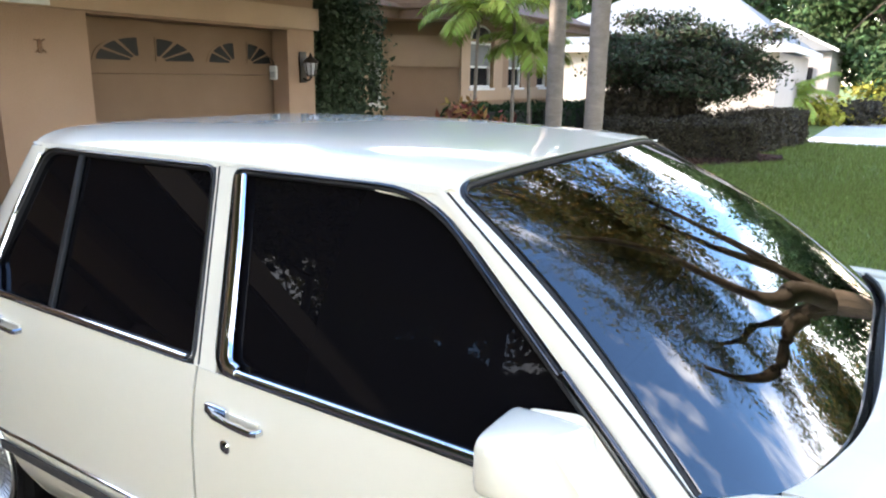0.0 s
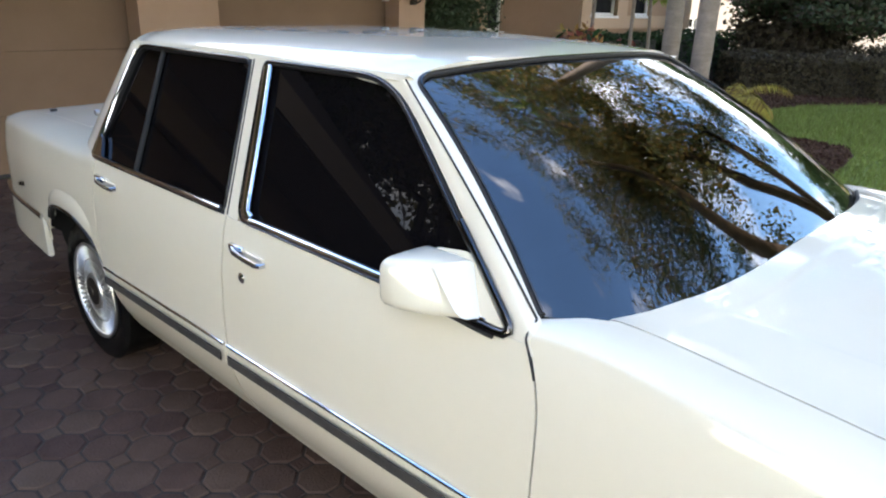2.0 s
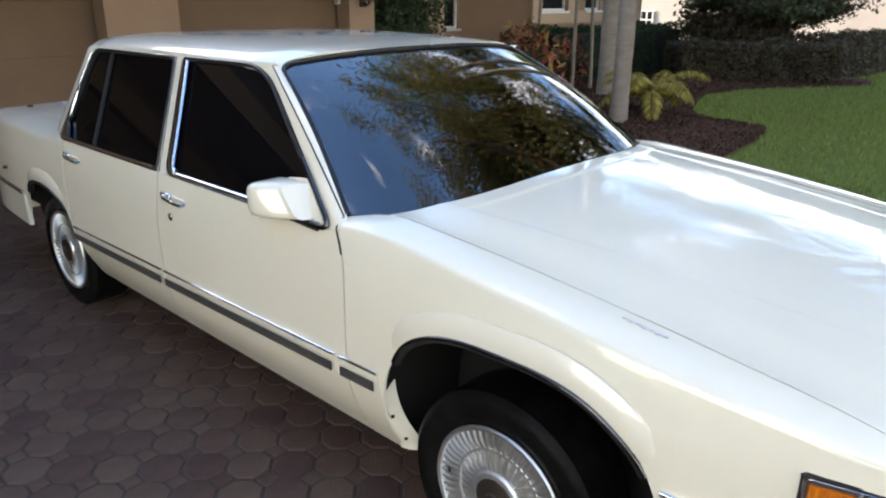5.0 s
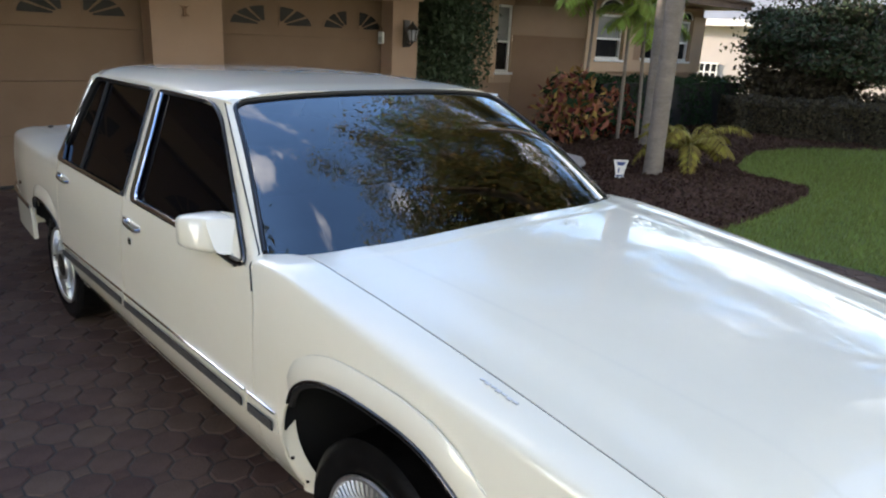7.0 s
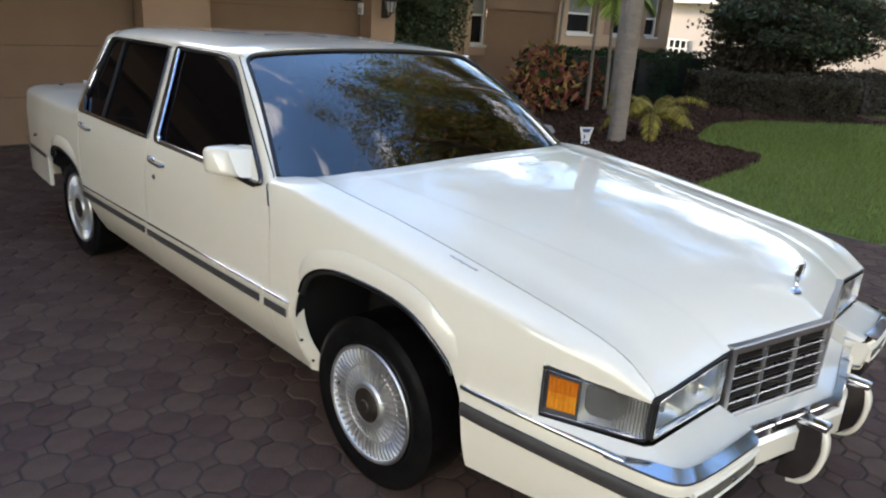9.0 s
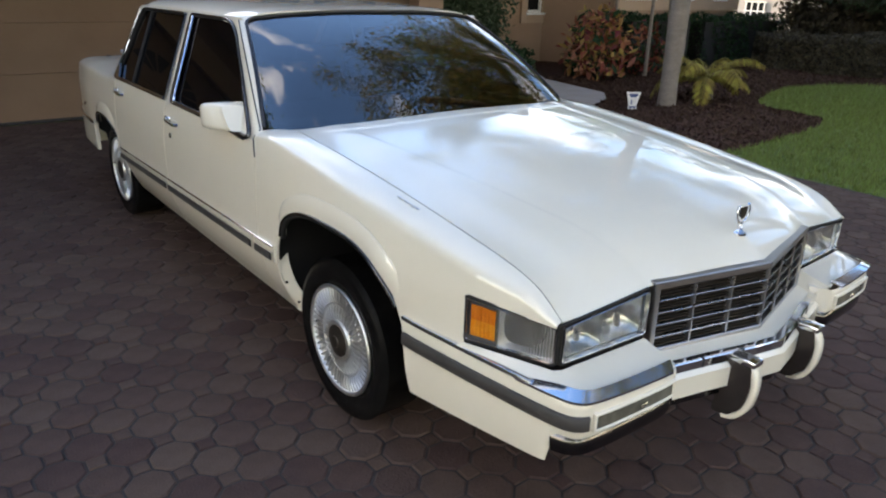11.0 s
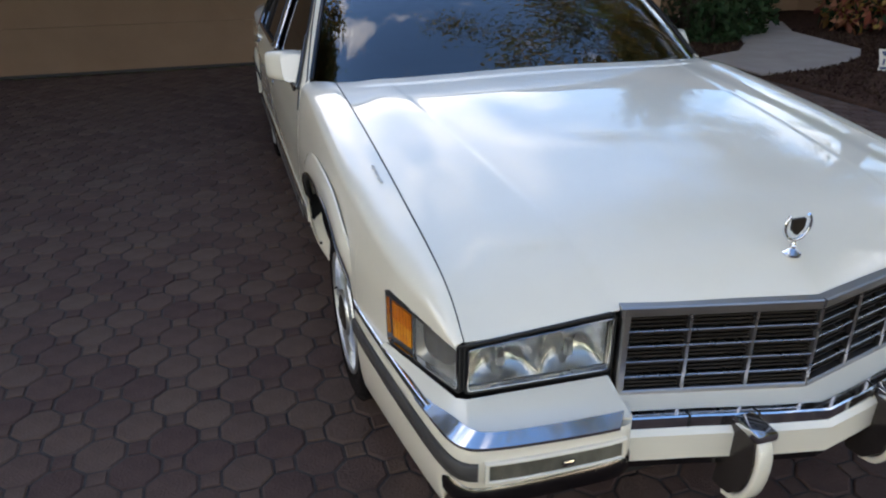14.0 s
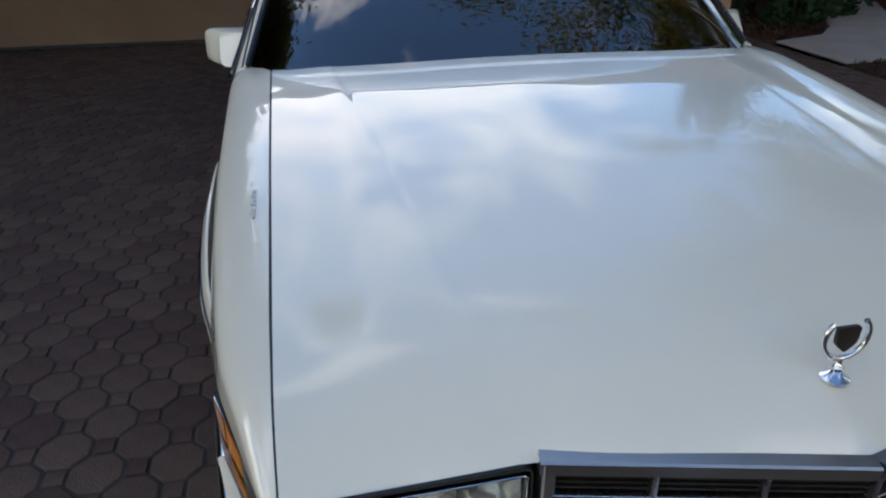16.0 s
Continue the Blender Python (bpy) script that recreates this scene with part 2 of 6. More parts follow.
LEAF_OAK = backlit(leaf_mat("oak_leaves", (0.095, 0.105, 0.050), 0.5), 0.40, (0.20, 0.21, 0.07))
# brighter gold copy of the oak leaf: sunlight put into the colour
LEAF_OAK_SUNLIT = backlit(leaf_mat("sunlit_oak_leaves", (0.20, 0.145, 0.055), 0.4), 0.40, (0.38, 0.25, 0.08))
LEAF_DARK = leaf_mat("dark_shrub_leaves", (0.055, 0.078, 0.042), 0.25)
LEAF_HEDGE = leaf_mat("hedge_leaves", (0.064, 0.055, 0.038), 0.4)
LEAF_HEDGE_GREEN = leaf_mat("green_hedge_leaves", (0.022, 0.045, 0.018), 0.4)
LEAF_PALM = leaf_mat("palm_leaflets", (0.22, 0.30, 0.06), 0.3)
LEAF_SAGO = leaf_mat("sago_leaflets", (0.20, 0.165, 0.035), 0.4)
LEAF_CROTON = leaf_mat("croton_red_leaves", (0.20, 0.055, 0.040), 0.5)
LEAF_CROTON_PINK = leaf_mat("croton_pink_leaves", (0.30, 0.12, 0.085), 0.4)
LEAF_CROTON_GOLD = leaf_mat("croton_yellow_leaves", (0.26, 0.16, 0.05), 0.4)
LEAF_YELLOW = leaf_mat("yellow_green_leaves", (0.32, 0.30, 0.05), 0.35)
LEAF_FAR = leaf_mat("far_tree_leaves", (0.050, 0.085, 0.030), 0.45)

# ---------- building helpers ----------
def thing(name, loc=(0, 0, 0), label="", category="", group="", kind="", rz=0.0):
    e = new(name)
    e.empty_display_size = 0.2
    e.matrix_world = pose(*loc, 0, 0, rz)
    return tagged(e, label, category, group, kind)


def to_mesh(name, bm, material, smooth=None):
    bmesh.ops.recalc_face_normals(bm, faces=bm.faces)
    me = bpy.data.meshes.new(name)
    bm.to_mesh(me)
    bm.free()
    for m in (material if isinstance(material, (list, tuple)) else [material]):
        me.materials.append(m)
    if smooth is not None:
        me.shade_smooth()
        if smooth < 180:
            me.set_sharp_from_angle(angle=radians(smooth))
    return me


def part(name, bm, material, parent, label="", smooth=None, kind=""):
    ob = new(name, to_mesh(name, bm, material, smooth))
    ob.parent = parent
    return tagged(ob, label, kind=kind)


def single(name, bm, material, label="", category="", kind="", group="", smooth=None):
    return tagged(new(name, to_mesh(name, bm, material, smooth)), label, category, group, kind)


def box(bm, x0, x1, y0, y1, z0, z1, bevel=0.0, seg=2):
    vs = [bm.verts.new((x, y, z)) for x in (x0, x1) for y in (y0, y1) for z in (z0, z1)]
    fs = [bm.faces.new([vs[i] for i in q]) for q in ((0, 1, 3, 2), (4, 6, 7, 5), (0, 4, 5, 1), (2, 3, 7, 6), (0, 2, 6, 4), (1, 5, 7, 3))]
    if bevel:
        es = list({e for f in fs for e in f.edges})
        bmesh.ops.bevel(bm, geom=es, offset=bevel, segments=seg, profile=0.5, affect="EDGES")
    return bm


def boxed(*a, **k):
    return box(bmesh.new(), *a, **k)


def sheet(fn, nu, nv, thick=0.004, us=None, vs=None, inward=None):
    """A curved panel: a grid of points fn(u, v) with thickness towards the point inward."""
    us = us if us is not None else np.linspace(0, 1, nu)
    vs = vs if vs is not None else np.linspace(0, 1, nv)
    P = np.array([[fn(u, v) for v in vs] for u in us], float)
    du, dv = np.gradient(P, axis=0), np.gradient(P, axis=1)
    N = np.cross(du, dv)
    N /= np.maximum(np.linalg.norm(N, axis=2, keepdims=True), 1e-9)
    c = P.reshape(-1, 3).mean(0)
    if inward is not None and np.sum(N * (np.array(inward) - P)) < 0:
        N = -N
    Q = P + N * thick
    bm = bmesh.new()
    A = [[bm.verts.new(p) for p in row] for row in P]
    B = [[bm.verts.new(p) for p in row] for row in Q]
    nu, nv = len(us), len(vs)
    for i in range(nu - 1):
        for j in range(nv - 1):
            bm.faces.new((A[i][j], A[i + 1][j], A[i + 1][j + 1], A[i][j + 1]))
            bm.faces.new((B[i][j], B[i][j + 1], B[i + 1][j + 1], B[i + 1][j]))
    rim = [(A[i][0], B[i][0]) for i in range(nu)] + [(A[-1][j], B[-1][j]) for j in range(1, nv)] + \
          [(A[i][-1], B[i][-1]) for i in range(nu - 2, -1, -1)] + [(A[0][j], B[0][j]) for j in range(nv - 2, 0, -1)]
    for k in range(len(rim)):
        a, b = rim[k], rim[(k + 1) % len(rim)]
        bm.faces.new((a[0], a[1], b[1], b[0]))
    return bm


def sweep(bm, pts, prof, closed=False, up=(0, 0, 1)):
    """A bar of the section prof along pts; up is one vector, or one for each point."""
    P = [Vector(p) for p in pts]
    n, rings = len(P), []
    for i, p in enumerate(P):
        a = P[i - 1] if (i or closed) else P[i]
        b = P[(i + 1) % n] if (i < n - 1 or closed) else P[i]
        t = (b - a).normalized()
        upv = Vector(up[i]) if hasattr(up[0], "__len__") else Vector(up)
        s = t.cross(upv).normalized()
        w = s.cross(t).normalized()
        t1, t2 = (p - a), (b - p)
        k = 1.0
        if t1.length > 1e-6 and t2.length > 1e-6:
            k = 1 / max(0.6, math.cos(t1.angle(t2) / 2))
        rings.append([bm.verts.new(p + s * (q[0] * k) + w * q[1]) for q in prof])
    m = len(prof)
    for i in range(n if closed else n - 1):
        r0, r1 = rings[i], rings[(i + 1) % n]
        for j in range(m):
            bm.faces.new((r0[j], r0[(j + 1) % m], r1[(j + 1) % m], r1[j]))
    if not closed:
        bm.faces.new(rings[0][::-1])
        bm.faces.new(rings[-1])
    return bm


def circ(r, n=8, ry=None):
    return [(r * math.cos(2 * math.pi * i / n), (ry or r) * math.sin(2 * math.pi * i / n)) for i in range(n)]


def rect(a0, a1, b0, b1, c=0.0):
    if not c:
        return [(a0, b0), (a1, b0), (a1, b1), (a0, b1)]
    return [(a0 + c, b0), (a1 - c, b0), (a1, b0 + c), (a1, b1 - c), (a1 - c, b1), (a0 + c, b1), (a0, b1 - c), (a0, b0 + c)]


def lathe(bm, prof, n, axis="z", closed=False, centre=(0, 0, 0)):
    """Turns prof, (radius, height) pairs, round an axis."""
    rings = []
    for i in range(n):
        a = 2 * math.pi * i / n
        ring = []
        for r, h in prof:
            c, s = r * math.cos(a), r * math.sin(a)
            p = (c, s, h) if axis == "z" else (h, c, s)
            ring.append(bm.verts.new((p[0] + centre[0], p[1] + centre[1], p[2] + centre[2])))
        rings.append(ring)
    m = len(prof)
    for i in range(n):
        r0, r1 = rings[i], rings[(i + 1) % n]
        for j in range(m if closed else m - 1):
            q = (r0[j], r0[(j + 1) % m], r1[(j + 1) % m], r1[j])
            bm.faces.new(q)
    if not closed:
        for j in (0, m - 1):
            if prof[j][0] > 1e-6:
                bm.faces.new([r[j] for r in rings])
    bmesh.ops.remove_doubles(bm, verts=bm.verts, dist=1e-6)
    return bm


def rounded(pts, r, n=5):
    """A polygon, in any plane, with its corners rounded by r (one number or one a corner)."""
    out, m = [], len(pts)
    P = [Vector(p) for p in pts]
    for i in range(m):
        a, p, b = P[i - 1], P[i], P[(i + 1) % m]
        rr = r[i] if hasattr(r, "__len__") else r
        d1, d2 = (a - p), (b - p)
        q1, q2 = p + d1.normalized() * min(rr, d1.length * 0.45), p + d2.normalized() * min(rr, d2.length * 0.45)
        for k in range(n + 1):
            t = k / n
            out.append(q1 * (1 - t) ** 2 + p * 2 * t * (1 - t) + q2 * t ** 2)
    return out


def prism(bm, loop, offset):
    """A flat plate: the loop and its copy moved by offset."""
    a = [bm.verts.new(p) for p in loop]
    b = [bm.verts.new(Vector(p) + Vector(offset)) for p in loop]
    bm.faces.new(a)
    bm.faces.new(b[::-1])
    for i in range(len(a)):
        j = (i + 1) % len(a)
        bm.faces.new((a[i], b[i], b[j], a[j]))
    return bm


def along(pts, u):
    """The point at the share u of the length of a polyline."""
    P = np.array(pts, float)
    s = np.r_[0, np.cumsum(np.linalg.norm(np.diff(P, axis=0), axis=1))]
    return np.array([np.interp(u * s[-1], s, P[:, k]) for k in range(P.shape[1])])


def smooth_path(pts, n=2):
    P = [np.array(p, float) for p in pts]
    for _ in range(n):
        Q = [P[0]]
        for a, b in zip(P, P[1:]):
            Q += [a * 0.75 + b * 0.25, a * 0.25 + b * 0.75]
        P = Q + [P[-1]]
    return P


def curve(xs, ys):
    """A smooth curve through points (cubic, with slopes held in)."""
    xs, ys = np.array(xs, float), np.array(ys, float)
    d = np.diff(ys) / np.diff(xs)
    m = np.r_[d[0], [0 if a * b <= 0 else 2 * a * b / (a + b) for a, b in zip(d, d[1:])], d[-1]]

    def f(x):
        x = min(max(x, xs[0]), xs[-1])
        i = min(int(np.searchsorted(xs, x, side="right")) - 1, len(d) - 1)
        h = xs[i + 1] - xs[i]
        t = (x - xs[i]) / h
        return ((2 * t**3 - 3 * t**2 + 1) * ys[i] + (t**3 - 2 * t**2 + t) * h * m[i]
                + (-2 * t**3 + 3 * t**2) * ys[i + 1] + (t**3 - t**2) * h * m[i + 1])
    return f


def step(a, b, x):
    t = min(max((x - a) / (b - a), 0), 1)
    return t * t * (3 - 2 * t)

# ---------- the car: x across, y from nose (-1.2) to tail (4.0), front axle at y = 0, rear axle at y = 2.89 ----------
car = thing("car", (0, 0, 0), "cream-white four-door sedan with chrome trim, parked on brown pavers", "car")

half_width = curve([-1.0, -0.955, -0.83, -0.70, -0.43, -0.1, 0.6, 1.6, 2.6, 3.3, 3.75, 3.93, 3.98], [0.775, 0.789, 0.826, 0.863, 0.900, 0.914, 0.920, 0.922, 0.922, 0.908, 0.868, 0.84, 0.80])
side_in = curve([0.22, 0.26, 0.33, 0.42, 0.50, 0.62, 0.75, 0.85, 0.90, 0.945, 0.97], [-0.11, -0.095, -0.055, -0.018, -0.002, 0.003, 0.001, -0.010, -0.018, -0.030, -0.042])
seam_height = curve([-1.07, -0.955, -0.92, -0.87, -0.80, -0.70, -0.55, -0.3, 0.0, 0.25, 0.46, 0.6], [0.72, 0.762, 0.790, 0.820, 0.842, 0.862, 0.884, 0.918, 0.952, 0.974, 0.988, 0.966])
ARCHES = ((-0.04, 0.44, 0.25, 0.535, 3.0), (2.905, 0.345, 0.27, 0.415, 2.6))


def arch_height(y, grow=0.0):
    for yc, r, z0, h, n in ARCHES:
        u = abs(y - yc) / (r + grow)
        if u < 1:
            return z0 + (h + grow) * (1 - u ** n) ** (1 / n)
    return 0.0


def side_x(y, z, squeeze=1.0):
    zz = z if z < 0.6 else 0.6 + (z - 0.6) * squeeze
    return half_width(y) + side_in(zz)


gap_lean = lambda z: -0.041 + 0.08 * (max(z - 0.70, 0.0) / 0.27) ** 3


def fender_fn(s, y0, y1):
    ys = lambda u: y0 + (y1 - y0) * u

    def fn(u, v):
        y = ys(u)
        zt = seam_height(y)
        zb = arch_height(y)
        if y < -0.70:
            zb = max(0.745 + 0.012 * (y + 0.955) / 0.255, 0)
        elif y < -0.478:
            zb = 0.592
        elif y > 0.398:
            zb = 0.25
        sq = 1 + ((0.985 - 0.6) / max(zt - 0.6, 0.2) - 1) * step(-0.80, -0.45, y)
        h = zt - 0.745
        zsh = zt - h * 0.08 / (h + 0.08) + 0.032 * step(-0.40, 0.57, y)
        zsh = max(zsh, zb + 0.003)
        seam_x = 0.7718 - 0.002 * step(-0.6, -0.95, y) + 0.076 * step(0.470, 0.578, y)
        if v < 0.7:
            z = zb + (zsh - zb) * v / 0.7
            x = side_x(y, z, sq)
        else:
            t = (v - 0.7) / 0.3 * 1.25
            xs = side_x(y, zsh, sq)
            x = xs - (xs - seam_x) * (1 - math.cos(t)) / 0.6847
            z = zsh + (zt - zsh) * math.sin(t) / 0.9490
        return (s * x, y + gap_lean(z) * step(0.44, 0.578, y), z)
    return fn


def door_fn(s, y0, y1, lean=0.0):
    def fn(u, v):
        y = y0 + (y1 - y0) * u
        zb = max(0.252, arch_height(y))
        z = zb + (0.937 - zb) * v
        return (s * side_x(y, z), y + lean * gap_lean(z) * (1 - u) ** 2, z)
    return fn


deck_height = curve([2.6, 3.0, 3.3, 3.7, 3.92, 3.98], [0.945, 0.962, 0.962, 0.950, 0.935, 0.90])


def quarter_fn(s):
    def fn(u, v):
        y = 2.606 + (3.98 - 2.606) * u
        zb = max(0.26 if y < 3.24 else 0.545, arch_height(y))
        zt = deck_height(y)
        zsh = zt - 0.055
        inner = 0.885 - 0.175 * step(2.62, 3.0, y)
        if v < 0.7:
            z = zb + (zsh - zb) * v / 0.7
            x = side_x(y, z)
        else:
            t = (v - 0.7) / 0.3 * math.pi / 2
            xs = side_x(y, zsh)
            inner = min(inner, xs - 0.005)
            x = inner + (xs - inner) * math.cos(t)
            z = zsh + (zt - zsh) * math.sin(t)
        return (s * x, y, z)
    return fn


def spaced(y0, y1, breaks, n):
    """Shares of y0..y1 with extra rows close to the breaks."""
    ys = list(np.linspace(y0, y1, n))
    for b in breaks:
        ys += [b - 0.0006, b + 0.0006] + [b + k for k in (-0.004, 0.004, -0.012, 0.012, -0.025, 0.025, -0.04, 0.04)]
    ys = sorted(y for y in set(ys) if y0 <= y <= y1)
    return [(y - y0) / (y1 - y0) for y in ys]


V_SIDE = list(np.linspace(0, 0.7, 20)) + list(0.7 + 0.3 * np.linspace(0.14, 1, 7))


def add_side(s):
    inward = (0, 1.5, 0.5)
    part("front_fender", sheet(fender_fn(s, -0.962, 0.5805), 0, 0, 0.006, us=spaced(-0.962, 0.5805, (-0.70, -0.48, 0.40), 44), vs=V_SIDE, inward=inward), PAINT, car, smooth=40)
    fd = part("front_door", sheet(door_fn(s, 0.5850, 1.668, 1.0), 26, 24, 0.006, inward=inward), PAINT, car, smooth=40)
    rd = part("rear_door", sheet(door_fn(s, 1.676, 2.598), 0, 24, 0.006, us=spaced(1.676, 2.598, (2.56,), 24), inward=inward), PAINT, car, smooth=40)
    part("quarter_panel", sheet(quarter_fn(s), 0, 0, 0.006, us=spaced(2.606, 3.98, (3.245,), 44), vs=V_SIDE, inward=inward), PAINT, car, smooth=40)
    # arch trim
    for (yc, r, z0, h, n), z_from in zip(ARCHES, (0.603, 0.565)):
        pts = []
        for k in range(41):
            a = math.pi * k / 40
            c, sn = math.cos(a), math.sin(a)
            u, w = abs(c) ** (2 / n) * (1 if c > 0 else -1), abs(sn) ** (2 / n)
            y, z = yc + u * (r - 0.004), z0 + w * (h - 0.004)
            if z > z_from:
                pts.append((s * (side_x(y, z + 0.006) + 0.020), y, z))
        fall = lambda z: 0.020 * step(z_from + 0.13, z_from, z)
        trim = [(p[0] - s * fall(p[2]), p[1], p[2]) for p in pts]
        part("arch_trim", sweep(bmesh.new(), trim, circ(0.0055, 8), up=(1, 0, 0)), DARK_CHROME, car, "dark chrome wheel-arch lip", smooth=60)
        part("arch_edging", sweep(bmesh.new(), [(p[0] - s * 0.010, yc + (p[1] - yc) * 0.982, p[2] - 0.007) for p in trim], circ(0.010, 8), up=(1, 0, 0)), RUBBER, car, "black edging inside the wheel arch", smooth=60)
        lip = [(p[0] - s * (0.020 + 0.024 * step(z_from + 0.13, z_from, p[2])), p[1], p[2]) for p in pts]
        prof = [(0.0, -0.004), (0.0, 0.013), (0.004, 0.016), (0.022, 0.016), (0.048, 0.011), (0.066, 0.001), (0.066, -0.004)]
        sg = 1 if s > 0 else -1
        part("arch_flare", sweep(bmesh.new(), lip, [(sg * a, b) for a, b in prof], up=(s, 0, 0)), PAINT, car, "raised wheel-arch flare", smooth=25)
        # liner of the wheel well
        def liner(u, v, yc=yc, r=r, z0=z0, h=h, n=n):
            a = math.pi * u
            c, sn = math.cos(a), math.sin(a)
            w = abs(c) ** (2 / n) * (1 if c > 0 else -1)
            y, z = yc + w * (r + 0.012), z0 + abs(sn) ** (2 / n) * (h + 0.012)
            x = 0.56 + (side_x(y, max(z, 0.35)) - (0.012 if z > 0.5 else 0.052) - 0.56) * v
            return (s * x, y, z)
        part("wheel_well", sheet(liner, 30, 4, 0.006), DARK, car, smooth=60)
        part("well_wall", boxed(min(s * 0.54, s * 0.56), max(s * 0.54, s * 0.56), yc - r - 0.01, yc + r + 0.01, 0.25, z0 + h), DARK, car)
    # side mouldings: a white bar with a chrome edge and a grey insert
    top = lambda y: 0.560 - 0.0165 * (y - 0.3) if y > -0.3 else 0.590 - 0.012 * (y + 0.45)
    for y0, y1, owner in ((0.402, 0.572, car), (0.592, 1.662, fd), (1.682, 2.572, rd)):
        ys = np.linspace(y0, y1, max(4, int((y1 - y0) / 0.07)))
        zm = lambda y: top(y) - 0.034
        pts = [(s * (side_x(y, zm(y))), y, zm(y)) for y in ys]
        d = -s
        bar = part("side_moulding", sweep(bmesh.new(), pts, [(d * a, b) for a, b in ((-0.004, -0.036), (0.010, -0.034), (0.015, -0.028), (0.015, 0.022), (0.008, 0.032), (-0.004, 0.034))]), PAINT, owner, "white side moulding with grey insert", smooth=35)
        part("grey_insert", sweep(bmesh.new(), [(p[0] + s * 0.015, p[1] + (0.012 if i == 0 else -0.012 if i == len(pts) - 1 else 0), p[2] - 0.010) for i, p in enumerate(pts)], rect(-0.0025, 0.0025, -0.015, 0.015, 0.001)), GREY_TRIM, bar, "grey vinyl insert strip")
        part("chrome_edge", sweep(bmesh.new(), [(p[0] + s * 0.009, p[1], p[2] + 0.0335) for p in pts], circ(0.005, 8)), CHROME, bar, "thin chrome edge")
    # painted flap that turns in behind the front wheel, held by three bolts
    def flap(u, v):
        z = 0.556 - 0.296 * v
        y1 = 0.385 - 0.052 * v * v
        x = side_x(0.404, max(z, 0.28))
        return (s * (x - 0.046 * u * u - 0.001), 0.404 + (y1 - 0.404) * u, z)
    fl = part("fender_flap", sheet(flap, 7, 14, 0.004, inward=(0, 0.6, 0.4)), PAINT, car, "white flap edge behind the front wheel", smooth=50)
    for v in (0.16, 0.52, 0.84):
        c = Vector(flap(0.52, v))
        bolt = part("bolt", lathe(bmesh.new(), [(0.0, 0.005), (0.005, 0.004), (0.0068, 0.0)], 8), DARK_CHROME, fl)
        bolt.matrix_local = Matrix.Translation(c) @ Vector((s * 0.75, -0.66, 0)).to_track_quat("Z", "Y").to_matrix().to_4x4()
    # door handles and locks
    for y0, z, owner, lock in ((1.452, 0.857, fd, True), (2.398, 0.872, rd, False)):
        xh = side_x(y0 + 0.07, z)
        h = part("door_handle", sweep(bmesh.new(), [(s * (xh + o), y0 + dy, z + dz) for dy, o, dz in ((0.0, 0.004, -0.004), (0.003, 0.019, -0.004), (0.012, 0.025, -0.003), (0.07, 0.026, 0.0), (0.125, 0.022, 0.003), (0.152, 0.012, 0.005))], rect(-0.006, 0.006, -0.0075, 0.0075, 0.003)), CHROME, owner, "chrome pull handle", smooth=40)
        part("handle_plate", box(bmesh.new(), min(s * (xh - 0.004), s * (xh + 0.012)), max(s * (xh - 0.004), s * (xh + 0.012)), y0 + 0.102, y0 + 0.172, z - 0.008, z + 0.018, 0.005), CHROME, h, "chrome handle plate", smooth=40)
        part("handle_pocket", box(bmesh.new(), min(s * (xh - 0.003), s * (xh + 0.003)), max(s * (xh - 0.003), s * (xh + 0.003)), y0 + 0.012, y0 + 0.10, z - 0.006, z + 0.008, 0.002), PAINT, h)
        if lock:
            xl = side_x(1.56, 0.788)
            lk = part("door_lock", lathe(bmesh.new(), [(0.0, 0.006), (0.010, 0.006), (0.0125, 0.004), (0.016, 0.002), (0.016, -0.002)], 18, axis="x"), CHROME, owner, "round chrome key lock", smooth=40)
            lk.matrix_local = Matrix.Translation((s * xl, 1.563, 0.785)) @ Matrix.Diagonal((s, 1, 1, 1))
            slot = part("key_slot", boxed(0.005, 0.0075, -0.0015, 0.0015, -0.007, 0.007), RUBBER, lk)
    return fd, rd


R_FD, R_RD = add_side(-1)
L_FD, L_RD = add_side(1)

# hood
hood_rear = lambda x: 0.375 + 0.165 * abs(x / 0.838) ** 4.2


def hood_front(x):
    a = abs(x)
    return -1.068 + 0.088 * a / 0.437 if a < 0.437 else -0.980 + 0.017 * (a - 0.437) / 0.335


hood_crease = lambda y: 0.445 + 0.15 * min(max((y + 1.0) / 1.45, 0), 1)
shoulder_height = curve([-1.07, -0.95, -0.70, -0.55, -0.3, 0.0, 0.25, 0.46, 0.6], [0.806, 0.827, 0.864, 0.884, 0.918, 0.952, 0.974, 0.988, 0.993])


def hood_z(x, y):
    """A gently crowned sheet that rolls down to the lamps in front, with a fine crease each side."""
    a = abs(x)
    d = max(y - hood_front(x), 0.0)
    crown = 0.032 + 0.020 * step(0.3, -0.8, y)
    z = shoulder_height(y) + crown * (1 - (a / 0.772) ** 2.1) - 0.0013 * (1 - step(hood_crease(y) - 0.006, hood_crease(y) + 0.014, a))
    lip = 0.757 + 0.034 * (1 - step(0.28, 0.772, a))
    y0 = hood_front(x)
    z_front = shoulder_height(y0) + crown * (1 - (a / 0.772) ** 2.1)
    if d < 0.34:
        z -= (z_front - lip) * (1 - d / 0.34) ** 3
    e = step(0.60, 0.768, a)
    z = z * (1 - e) + seam_height(max(y, -0.963)) * e
    back = hood_rear(x) - y
    z += 0.003 * step(0.068, 0.050, back) * (1 - step(0.62, 0.74, a))
    return z


